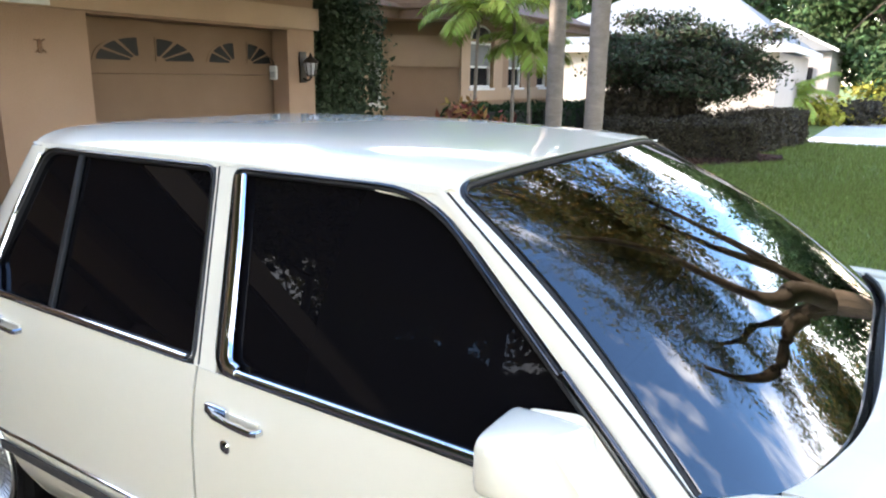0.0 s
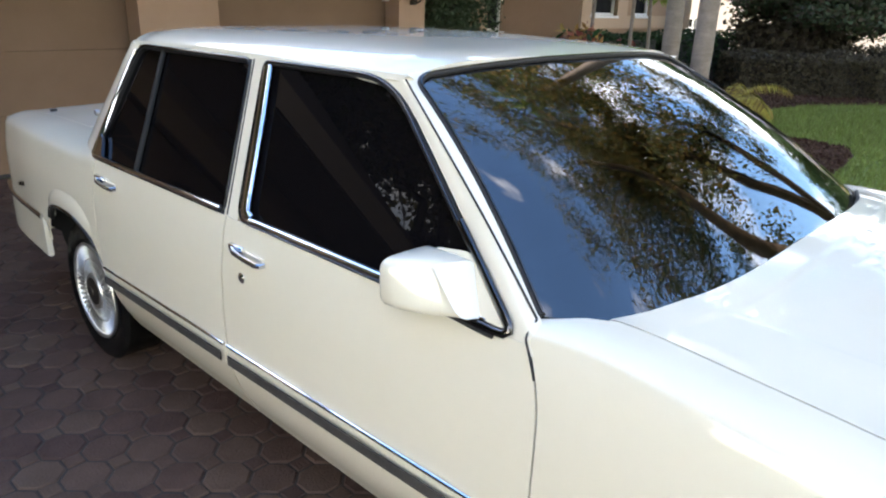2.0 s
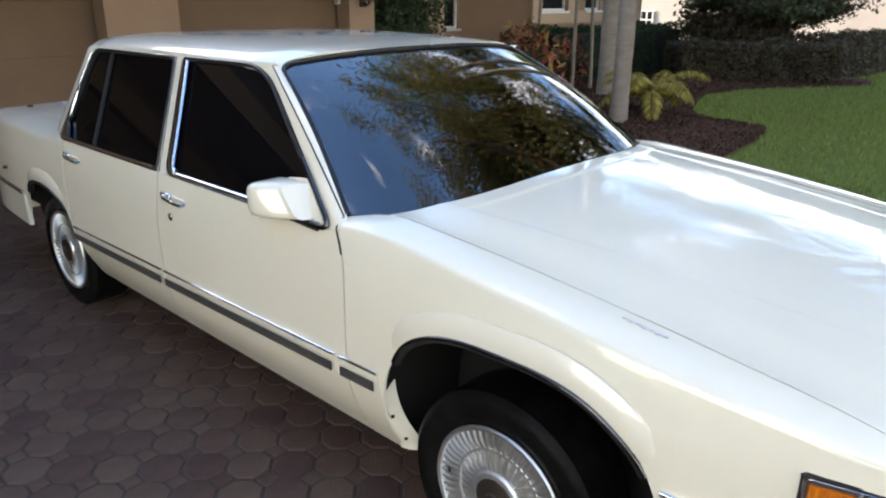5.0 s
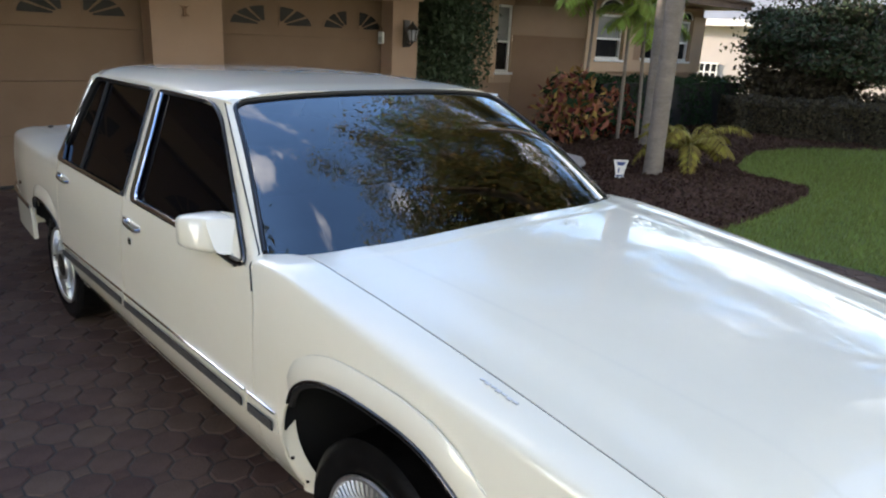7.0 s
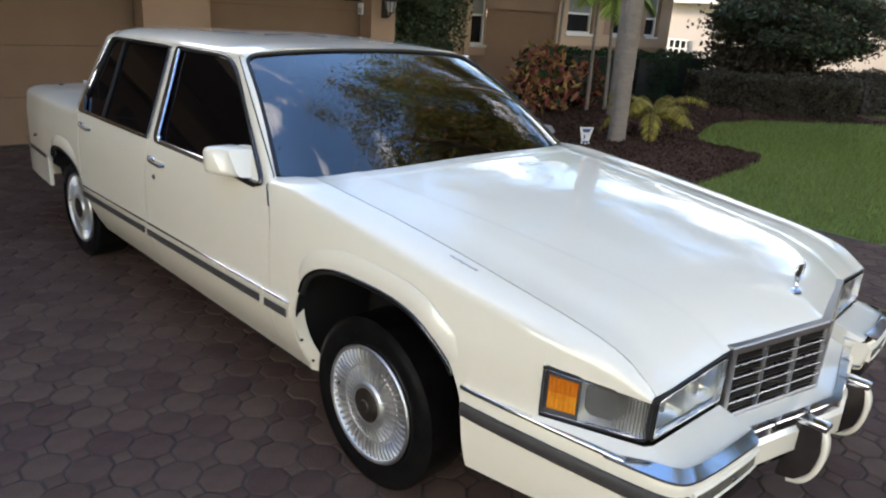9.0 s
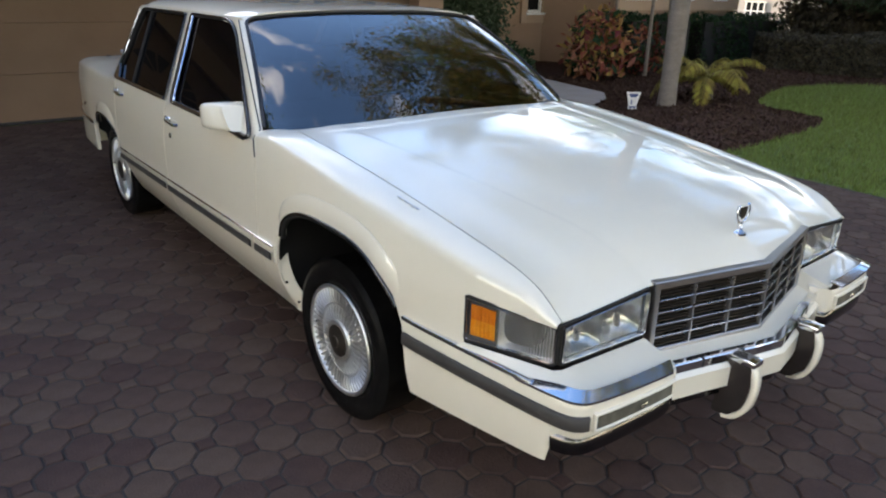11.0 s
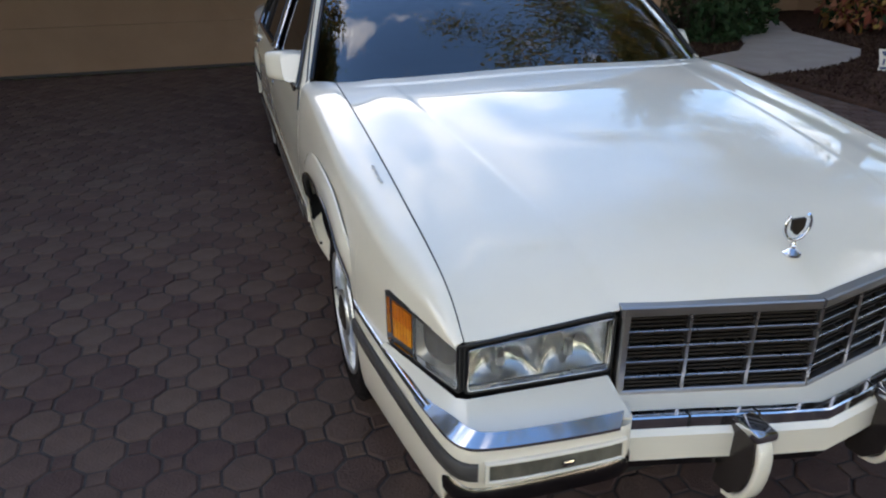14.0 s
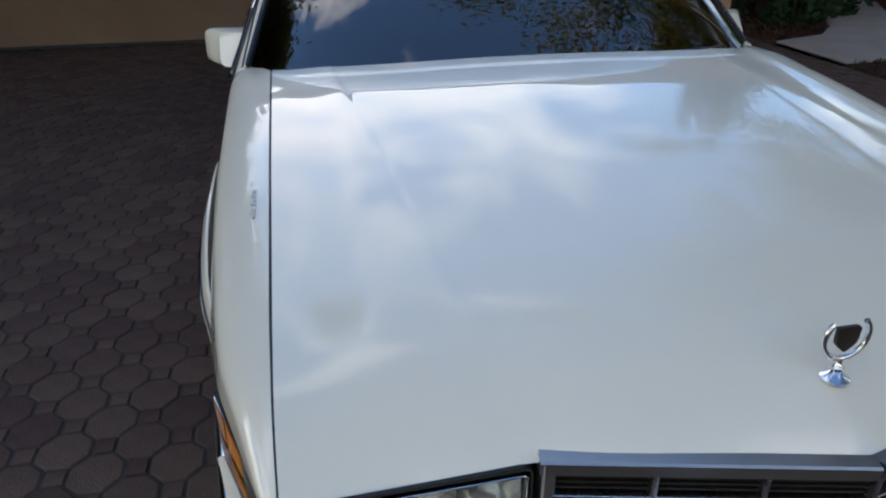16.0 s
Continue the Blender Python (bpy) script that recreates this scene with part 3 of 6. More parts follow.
def hood_x(u, y):
    """Across the hood, with a column of points on each crease."""
    s = 2 * u - 1
    c, a = hood_crease(y), abs(s)
    x = c * a / 0.7 if a < 0.7 else c + (0.7665 - c) * (a - 0.7) / 0.3
    return math.copysign(x, s)


def hood_fn(u, v):
    x = hood_x(u, -1.0 + 1.45 * v)
    y0, y1 = hood_front(x), hood_rear(x) + 0.012
    y = y0 + (y1 - y0) * v
    return (x, y, hood_z(x, y))


HOOD_S = sorted({round(k * t, 4) for k in (-1, 1) for t in list(np.linspace(0, 0.68, 26)) + [0.694, 0.7, 0.7065, 0.713, 0.7195, 0.726, 0.735] + list(np.linspace(0.755, 1.0, 14))})
hood = part("hood", sheet(hood_fn, 0, 0, 0.006, us=[0.5 + 0.5 * t for t in HOOD_S], vs=list(np.linspace(0, 0.26, 18)) + list(np.linspace(0.28, 0.93, 34)) + list(np.linspace(0.94, 1, 14)), inward=(0, -0.3, 0.3)), PAINT, car, "broad white hood with two faint creases", smooth=50)

for s in (-1, 1):
    part("hood_seam", sweep(bmesh.new(), [(s * 0.7690, y, seam_height(y) - 0.0045) for y in np.linspace(-0.960, 0.478, 72)], rect(-0.0035, 0.0035, -0.006, 0.002)), RUBBER, car)
# hood ornament: ring wreath on a stem
orn = part("hood_ornament", lathe(bmesh.new(), [(0.0, 0.0), (0.020, 0.0), (0.020, 0.005), (0.013, 0.009), (0.006, 0.016), (0.008, 0.022), (0.004, 0.028), (0.004, 0.036), (0.0, 0.036)], 20, centre=(0, -0.975, hood_z(0, -0.975) - 0.002)), CHROME, hood, "chrome ring-and-shield hood ornament", smooth=40)
oz = hood_z(0, -0.975) + 0.034
wreath = bmesh.new()
sweep(wreath, [(0.034 * math.sin(a), -0.975, oz + 0.034 - 0.034 * math.cos(a)) for a in np.linspace(-2.35, 2.35, 28)], circ(0.0042, 8), up=(0, 1, 0))
part("wreath", wreath, CHROME, orn, "open chrome ring", smooth=50)
part("shield", prism(bmesh.new(), rounded([(-0.018, -0.978, oz + 0.052), (0.018, -0.978, oz + 0.052), (0.017, -0.978, oz + 0.026), (0.0, -0.978, oz + 0.010), (-0.017, -0.978, oz + 0.026)], 0.006, 3), (0, 0.006, 0)), BRONZE, orn, "small dark shield plate")
# small raised strokes of a script badge beside the hood seam
for k in range(7):
    y = -0.28 - 0.016 * k
    z = seam_height(y)
    part("fender_script_stroke", box(bmesh.new(), -0.803 - 0.003 * (k % 2), -0.797, y - 0.012, y + 0.002, z - 0.004, z - 0.0012), SCRIPT_GREY, car)

# windshield and rear window
def ws_fn(u, v):
    s = 2 * u - 1
    yb, zb = 0.388 + 0.165 * abs(s) ** 4.2 + 0.054 * abs(s) ** 24, 0.988 - 0.011 * s * s
    yt, zt = 1.088 + 0.068 * s * s, 1.392 - 0.034 * abs(s) ** 2.6
    xb, xt = 0.842 * s, 0.658 * s
    bulge = math.sin(math.pi * v) * (1 - 0.4 * s ** 4)
    return (xb + (xt - xb) * v, yb + (yt - yb) * v - 0.02 * bulge, zb + (zt - zb) * v + 0.035 * bulge)


ws = part("windshield", sheet(ws_fn, 31, 15, 0.005, inward=(0, 1.5, 0.8)), GLASS_WS, car, "curved windshield reflecting trees and sky", smooth=60)
CU, CV = 0.036, 0.066
corner = [(CU * (1 - math.cos(a)), 1 - CV * (1 - math.sin(a))) for a in np.linspace(0, math.pi / 2, 9)]
edge = [ws_fn(0, v) for v in np.linspace(0, 1 - CV, 13)] + [ws_fn(*q) for q in corner[1:]] + [ws_fn(u, 1) for u in np.linspace(CU + 0.03, 1 - CU - 0.03, 22)] \
    + [ws_fn(1 - u, v) for u, v in corner[::-1]] + [ws_fn(1, v) for v in np.linspace(1 - CV, 0, 13)][1:]
out = Vector((0, -0.52, 0.85))
for flip in (False, True):
    loop = [(-0.012, 1 - CV), *corner, (CU, 1.02), (-0.012, 1.02)]
    part("windshield_corner", prism(bmesh.new(), [Vector(ws_fn(1 - u if flip else u, v)) + out * 0.004 for u, v in loop], out * 0.004), PAINT, car, "painted rounded corner over the windshield")
part("windshield_seal", sweep(bmesh.new(), edge, rect(-0.008, 0.008, -0.010, 0.010, 0.003), up=(0, -0.52, 0.85)), RUBBER, ws, "black rubber seal", smooth=40)
part("windshield_trim", sweep(bmesh.new(), [Vector(p) + out * 0.011 for p in edge], rect(-0.002, 0.002, -0.002, 0.002)), DARK_CHROME, ws, "thin bright trim")
part("cowl_panel", sheet(lambda u, v: (0.765 * (2 * u - 1), hood_rear(0.765 * (2 * u - 1)) - 0.02 + 0.05 * v, hood_z(0.765 * (2 * u - 1), 0.35) - 0.028 + 0.005 * v - 0.012 * (2 * u - 1) ** 2), 20, 3, 0.008), RUBBER, car)
for x0 in (-0.55, 0.15):
    wp = [ws_fn((x + 0.838) / 1.676, 0.002 + 0.003 * k) for k, x in enumerate(np.linspace(x0, x0 + 0.50, 6))]
    part("wiper", sweep(bmesh.new(), [(p[0], p[1] - 0.008, p[2] + 0.010) for p in wp], rect(-0.004, 0.004, -0.006, 0.006)), RUBBER, car, "black wiper blade")


def bl_fn(u, v):
    s = 2 * u - 1
    x = (0.60 + 0.04 * (1 - v)) * s
    return (x, 3.16 - 0.40 * v - 0.06 * s * s, 0.968 + 0.39 * v - 0.012 * s * s)


part("rear_window", sheet(bl_fn, 17, 8, 0.005, inward=(0, 1.5, 0.8)), GLASS_TINT, car, "dark rear window", smooth=60)

# roof
roof_line = curve([1.06, 1.3, 1.9, 2.5, 2.74, 2.80], [-0.014, 0.0, 0.010, 0.0, -0.012, -0.03])


def roof_fn(u, v):
    s = 2 * u - 1
    a = abs(s)
    w = 0.694 - 0.045 * step(2.5, 2.76, 1.1 + 1.66 * v) - 0.030 * step(0.10, 0.0, v)
    y0, y1 = 1.094 + 0.068 * s * s, 2.76 - 0.05 * s * s
    y = y0 + (y1 - y0) * v
    z = 1.352 + 0.060 * (1 - a ** 5) ** 0.55 + roof_line(y)
    if a > 0.999:
        z = 1.352
    return (w * s, y, z)


ru = 0.5 + 0.5 * np.sin(np.linspace(-math.pi / 2, math.pi / 2, 45))
part("roof", sheet(roof_fn, 0, 40, 0.012, us=ru, inward=(0, 1.9, 0.9)), PAINT, car, "smooth white roof", smooth=50)

# greenhouse: pillars and side windows on one leaning plane
gx = lambda z: 0.892 - 0.47 * (z - 0.935)
G_OUT = Vector((1, 0, 0.47)).normalized()
FW = [(0.630, 0.938), (1.612, 0.940), (1.736, 1.352), (1.192, 1.356)]
RW = [(1.692, 0.940), (2.640, 0.940), (2.555, 1.343), (1.812, 1.350)]


def add_glass(s, fd, rd):
    up = (s * G_OUT.x, 0, G_OUT.z)
    pt = lambda y, z, o=0.0: Vector((s * (gx(z) + o * G_OUT.x), y, z + o * G_OUT.z))

    def ruled(name, lo, hi, label="", owner=car, bow=0.0):
        """A strip between two lines of (y, z)."""
        part(name, sheet(lambda u, v: pt(*(along(lo, u) * (1 - v) + along(hi, u) * v)), 20, 5, 0.02, inward=(0, 1.8, 1.0)), PAINT, owner, label, smooth=40)
    fr = rounded([(y, z, 0) for y, z in FW], (0.045, 0.05, 0.03, 0.12), 6)
    rr = rounded([(y, z, 0) for y, z in RW], (0.03, 0.05, 0.06, 0.03), 6)
    for loop, name, owner in ((fr, "front_door_window", fd), (rr, "rear_door_window", rd)):
        g = part(name, prism(bmesh.new(), [pt(p[0], p[1], -0.012) for p in loop], -G_OUT * 0.004 if s > 0 else Vector((G_OUT.x, 0, -G_OUT.z)) * 0.004), GLASS_TINT, owner, "black tinted side glass")
        part("window_seal", sweep(bmesh.new(), [pt(p[0], p[1], -0.002) for p in loop], rect(-0.008, 0.008, -0.012, 0.005, 0.002), closed=True, up=up), RUBBER, g, "black rubber window seal", smooth=40)
        # bright frame: broad along the foot and the rear or front upright
        yc = sum(p[0] for p in loop) / len(loop)
        zc = sum(p[1] for p in loop) / len(loop)
        bright = [pt(yc + (p[0] - yc) * 1.004, zc + (p[1] - zc) * 1.01, 0.004) for p in loop]
        part("window_frame", sweep(bmesh.new(), bright, circ(0.0035, 8, 0.004), closed=True, up=up), DARK_CHROME, g, "slim dark chrome window frame", smooth=40)
    # broad chrome pieces
    part("chrome_upright", sweep(bmesh.new(), [pt(y, z, 0.002) for y, z in ((1.550, 0.949), (1.578, 0.954), (1.594, 0.970), (1.608, 1.01), (1.632, 1.09), (1.670, 1.215), (1.714, 1.340))], circ(0.018, 14, 0.011), up=up), CHROME, fd, "broad chrome window upright", smooth=40)
    part("chrome_sill", sweep(bmesh.new(), [pt(y, 0.946, 0.002) for y in (0.70, 1.0, 1.3, 1.585)], circ(0.011, 12, 0.009), up=up), CHROME, fd, "broad chrome window sill", smooth=40)
    part("chrome_sill", sweep(bmesh.new(), [pt(y, 0.946, 0.004) for y in (1.71, 2.1, 2.615)], circ(0.009, 12, 0.008), up=up), CHROME, rd, "chrome window sill", smooth=40)
    rear_out, rear_in = [(2.652, 0.950), (2.636, 1.05), (2.610, 1.18), (2.568, 1.330)], [(2.606, 0.950), (2.602, 1.05), (2.588, 1.18), (2.560, 1.322)]
    part("chrome_upright", sheet(lambda u, v: pt(*(along(rear_out, u) * (1 - v) + along(rear_in, u) * v), 0.002 + 0.009 * math.sin(math.pi * v)), 18, 7, 0.006, inward=(0, 1.8, 1.0)), CHROME, rd, "broad tapered chrome rear upright", smooth=60)
    part("chrome_corner", prism(bmesh.new(), [pt(2.630, 0.945, -0.004), pt(2.545, 0.945, -0.004), pt(2.585, 1.0, -0.004), pt(2.618, 1.03, -0.004)], (s * G_OUT.x * 0.012, 0, G_OUT.z * 0.012)), CHROME, rd, "chrome corner piece of the rear window")
    part("window_divider", sweep(bmesh.new(), [pt(y, z, -0.004) for y, z in ((2.285, 0.948), (2.325, 1.13), (2.372, 1.338))], rect(-0.010, 0.010, -0.006, 0.006, 0.002), up=up), RUBBER, rd, "dark window divider bar")
    # painted pillars
    ruled("b_pillar", [(1.616, 0.936), (1.740, 1.356)], [(1.688, 0.936), (1.808, 1.356)])
    part("pillar_seam", sweep(bmesh.new(), [pt(1.672 + (z - 0.94) * 0.30, z, 0.0005) for z in (0.94, 1.1, 1.354)], rect(-0.002, 0.002, -0.004, 0.0015), up=up), RUBBER, car)
    ruled("roof_rail", [(1.165, 1.354), (1.8, 1.354), (2.57, 1.345)], [(1.14, 1.368), (1.8, 1.370), (2.61, 1.358)])

    inside_plate = Vector((-s * G_OUT.x, 0, -G_OUT.z)) * 0.006
    part("sail_panel", prism(bmesh.new(), [pt(y, z, -0.002) for y, z in ((0.580, 0.922), (0.70, 0.922), (0.672, 0.972), (0.634, 0.968), (0.60, 0.945))], inside_plate), PAINT, fd, "painted corner under the mirror")
    part("rail_corner", prism(bmesh.new(), [pt(y, z, -0.004) for y, z in ((1.05, 1.272), (1.165, 1.366), (1.38, 1.362), (1.32, 1.346), (1.205, 1.338), (1.12, 1.298))], inside_plate), PAINT, car)

    def a_pillar(u, v):
        a = np.array(pt(0.611 + 0.568 * u, 0.940 + 0.420 * u))
        e = np.array(ws_fn(0 if s < 0 else 1, u))
        e = e + np.array((s * 0.006, -0.002, 0.004))
        p = a * (1 - v) + e * v
        b = 0.012 * math.sin(math.pi * v)
        return (p[0] + s * b * 0.7, p[1] - b * 0.5, p[2] + b * 0.3)
    part("a_pillar", sheet(a_pillar, 0, 7, 0.02, us=np.linspace(-0.02, 1, 25), inward=(0, 1.6, 0.9)), PAINT, car, smooth=40)
    part("a_pillar_seam", sweep(bmesh.new(), [Vector(a_pillar(u, 0.50 + 0.36 * (1 - u) ** 2)) + Vector((s * 0.001, -0.001, 0.001)) for u in np.linspace(0.0, 0.98, 14)], circ(0.0026, 6), up=(0, 0, 1)), RUBBER, car)

    gap_top = [(s * (side_x(0.5805, z) + 0.001), 0.5825 + gap_lean(z), z) for z in (0.88, 0.90, 0.92, 0.937, 0.950)]
    part("door_gap", sweep(bmesh.new(), smooth_path(gap_top + [tuple(a_pillar(0.0, 0.86))], 2), circ(0.0026, 6), up=(s, 0, 0)), RUBBER, car)

    def c_pillar(u, v):
        lo = np.array(pt(2.646 - 0.085 * u, 0.936 + 0.414 * u))
        hi = np.array((s * (0.655 + 0.05 * (1 - u)), 3.08 - 0.385 * u, 0.958 + 0.388 * u))
        p = lo * (1 - v) + hi * v
        b = 0.022 * math.sin(math.pi * v)
        return (p[0] + s * b, p[1] + b * 0.3, p[2])
    part("c_pillar", sheet(c_pillar, 16, 9, 0.02, inward=(0, 1.8, 0.9)), PAINT, car, smooth=50)
    em = c_pillar(0.30, 0.62)
    part("badge", lathe(bmesh.new(), [(0.0, 0.004), (0.010, 0.004), (0.013, 0.0), (0.011, -0.012)], 14, axis="x", centre=(em[0] - (0.004 if s > 0 else -0.008) * s, em[1], em[2])), CHROME_DULL, car, "small round badge")
    # mirror
    def mirror_fn(u, v):
        # v runs from the rounded nose (front) to the glass (rear)
        a, t = 2 * math.pi * u, v
        c, sn = math.cos(a), math.sin(a)
        e = 0.38
        cx, cz = abs(c) ** e * (1 if c > 0 else -1), abs(sn) ** e * (1 if sn > 0 else -1)
        k = 0.90 + 0.10 * step(0.0, 0.35, t)
        back = 1 - 0.12 * step(0.95, 1.0, t)
        xin, xout = 0.845 - 0.01 * t, 0.935 + 0.055 * step(0.0, 0.8, t)
        x = (xin + xout) / 2 + (xout - xin) / 2 * cx * back
        z = 0.994 + 0.053 * cz * k * back + 0.006 * (1 - t)
        return (s * x, 0.725 + 0.185 * t + (0.85 * max(z - 0.945, 0.0) - 0.02 * (1 - cx)) * (1 - t), z)
    bm = bmesh.new()
    rings = [[bm.verts.new(mirror_fn(u, v)) for u in np.linspace(0, 1, 32, endpoint=False)] for v in (0, 0.06, 0.15, 0.4, 0.7, 0.92, 0.97, 1.0)]
    for r0, r1 in zip(rings, rings[1:]):
        for j in range(32):
            bm.faces.new((r0[j], r0[(j + 1) % 32], r1[(j + 1) % 32], r1[j]))
    bm.faces.new(rings[-1])
    bm.faces.new(rings[0])
    mr = part("wing_mirror", bm, PAINT, fd, "white boxy wing mirror", smooth=50)
    foot = [pt(y, z, -0.006) for y, z in ((0.652, 0.948), (0.88, 0.948), (0.88, 1.044), (0.800, 1.054), (0.786, 1.052))]
    part("mirror_foot", prism(bmesh.new(), rounded(foot, 0.010, 3), (s * 0.014, 0.0, 0.006)), PAINT, mr, "white mirror foot on the window corner", smooth=30)
    part("mirror_glass", box(bmesh.new(), min(s * 0.86, s * 0.965), max(s * 0.86, s * 0.965), 0.9105, 0.914, 0.953, 1.034, 0.0), CHROME, mr, "mirror glass")
    tube = [pt(y, z, 0.009) for y, z in ((0.90, 0.946), (0.80, 0.942), (0.72, 0.938), (0.672, 0.937), (0.650, 0.939), (0.640, 0.947), (0.644, 0.957), (0.662, 0.972), (0.70, 1.000), (0.745, 1.034), (0.795, 1.071), (0.84, 1.104))]
    part("mirror_gasket", sweep(bmesh.new(), tube, circ(0.009, 12, 0.008), up=up), DARK_CHROME, mr, "dark chrome moulding round the mirror foot", smooth=60)
    part("gasket_line", sweep(bmesh.new(), [p + Vector((s * 0.004, 0, -0.010)) for p in tube[:4]], circ(0.005, 6), up=up), RUBBER, mr)


add_glass(-1, R_FD, R_RD)
add_glass(1, L_FD, L_RD)

# trunk and tail
part("trunk_lid", sheet(lambda u, v: (0.705 * (2 * u - 1), 3.14 + 0.83 * v, deck_height(3.14 + 0.83 * v) + 0.012 * (1 - (2 * u - 1) ** 2) - 0.001), 25, 20, 0.006, inward=(0, 3.4, 0.3)), PAINT, car, smooth=50)
part("tail_panel", boxed(-0.80, 0.80, 3.955, 3.985, 0.28, 0.905, 0.008), PAINT, car)
for s in (-1, 1):
    part("tail_lamp", boxed(min(s * 0.60, s * 0.79), max(s * 0.60, s * 0.79), 3.975, 3.995, 0.62, 0.88, 0.006), M("red_lens", (0.35, 0.01, 0.01), rough=0.15, coat=0.5), car, "red tail lamp")
    part("trunk_tip", boxed(s * 0.66 - 0.015, s * 0.66 + 0.015, 3.70, 3.72, 0.950, 0.962, 0.003), RUBBER, car)
part("rear_bumper", sweep(bmesh.new(), smooth_path([(-0.905, 3.26, 0.43), (-0.88, 3.75, 0.43), (-0.83, 3.98, 0.43), (-0.70, 4.03, 0.43), (0.70, 4.03, 0.43), (0.83, 3.98, 0.43), (0.88, 3.75, 0.43), (0.905, 3.26, 0.43)]), rect(-0.012, 0.012, -0.06, 0.125, 0.004)), PAINT, car, smooth=40)
for s in (-1, 1):
    part("chrome_strip", sweep(bmesh.new(), smooth_path([(s * 0.912, 3.27, 0.560), (s * 0.888, 3.75, 0.563), (s * 0.838, 3.985, 0.565)]), rect(-0.011, 0.011, -0.016, 0.012, 0.005)), CHROME, car, "chrome strip on the rear bumper", smooth=40)

# small dark strokes of a script badge on the rear quarter
for k in range(6):
    y = 3.52 + 0.021 * k
    z = 0.648 - 0.004 * k
    part("script_stroke", box(bmesh.new(), -side_x(y, z) - 0.003, -side_x(y, z) + 0.002, y, y + 0.014, z, z + 0.012 + 0.008 * (k % 3 == 0)), DARK_CHROME, car)

# nose: lamps, grille, bumper
def lerp(a, b, t):
    return np.array(a) * (1 - t) + np.array(b) * t


BLACK_GAP = RUBBER
part("nose_backing", sheet(lambda u, v: (lambda p: (p[0], p[1] + 0.05, 0.55 + 0.215 * v))(along([(-0.83, -0.72), (-0.75, -0.93), (-0.43, -0.945), (0, -1.03), (0.43, -0.945), (0.75, -0.93), (0.83, -0.72)], u)), 40, 4, 0.02), DARK, car)


def framed_lamp(owner_name, a, b, top_a, top_b, bot_a, bot_b, label, normal, lens_mat, ribs=0):
    """A lamp between plan points a and b: gasket, bezel, reflector and lens."""
    A, B = np.array(a), np.array(b)
    nrm = np.array(normal, float)
    P = lambda t, z, o=0.0: tuple(np.r_[A + (B - A) * t, z] + np.r_[nrm * o, 0])
    zt = lambda t: top_a + (top_b - top_a) * t
    zb = lambda t: bot_a + (bot_b - bot_a) * t
    loop = rounded([P(0, zb(0)), P(1, zb(1)), P(1, zt(1)), P(0, zt(0))], 0.012, 4)
    upn = (nrm[0], nrm[1], 0)
    lamp = part(owner_name, sweep(bmesh.new(), loop, rect(-0.0018, 0.0018, -0.02, 0.004, 0.0006), closed=True, up=upn), RUBBER, car, label)
    part("bezel", sweep(bmesh.new(), rounded([P(0.02, zb(0) + 0.008, 0.002), P(0.98, zb(1) + 0.008, 0.002), P(0.98, zt(1) - 0.008, 0.002), P(0.02, zt(0) - 0.008, 0.002)], 0.01, 4), rect(-0.0014, 0.0014, -0.01, 0.005, 0.0005), closed=True, up=upn), CHROME, lamp, "chrome bezel", smooth=40)
    return lamp, P, zt, zb


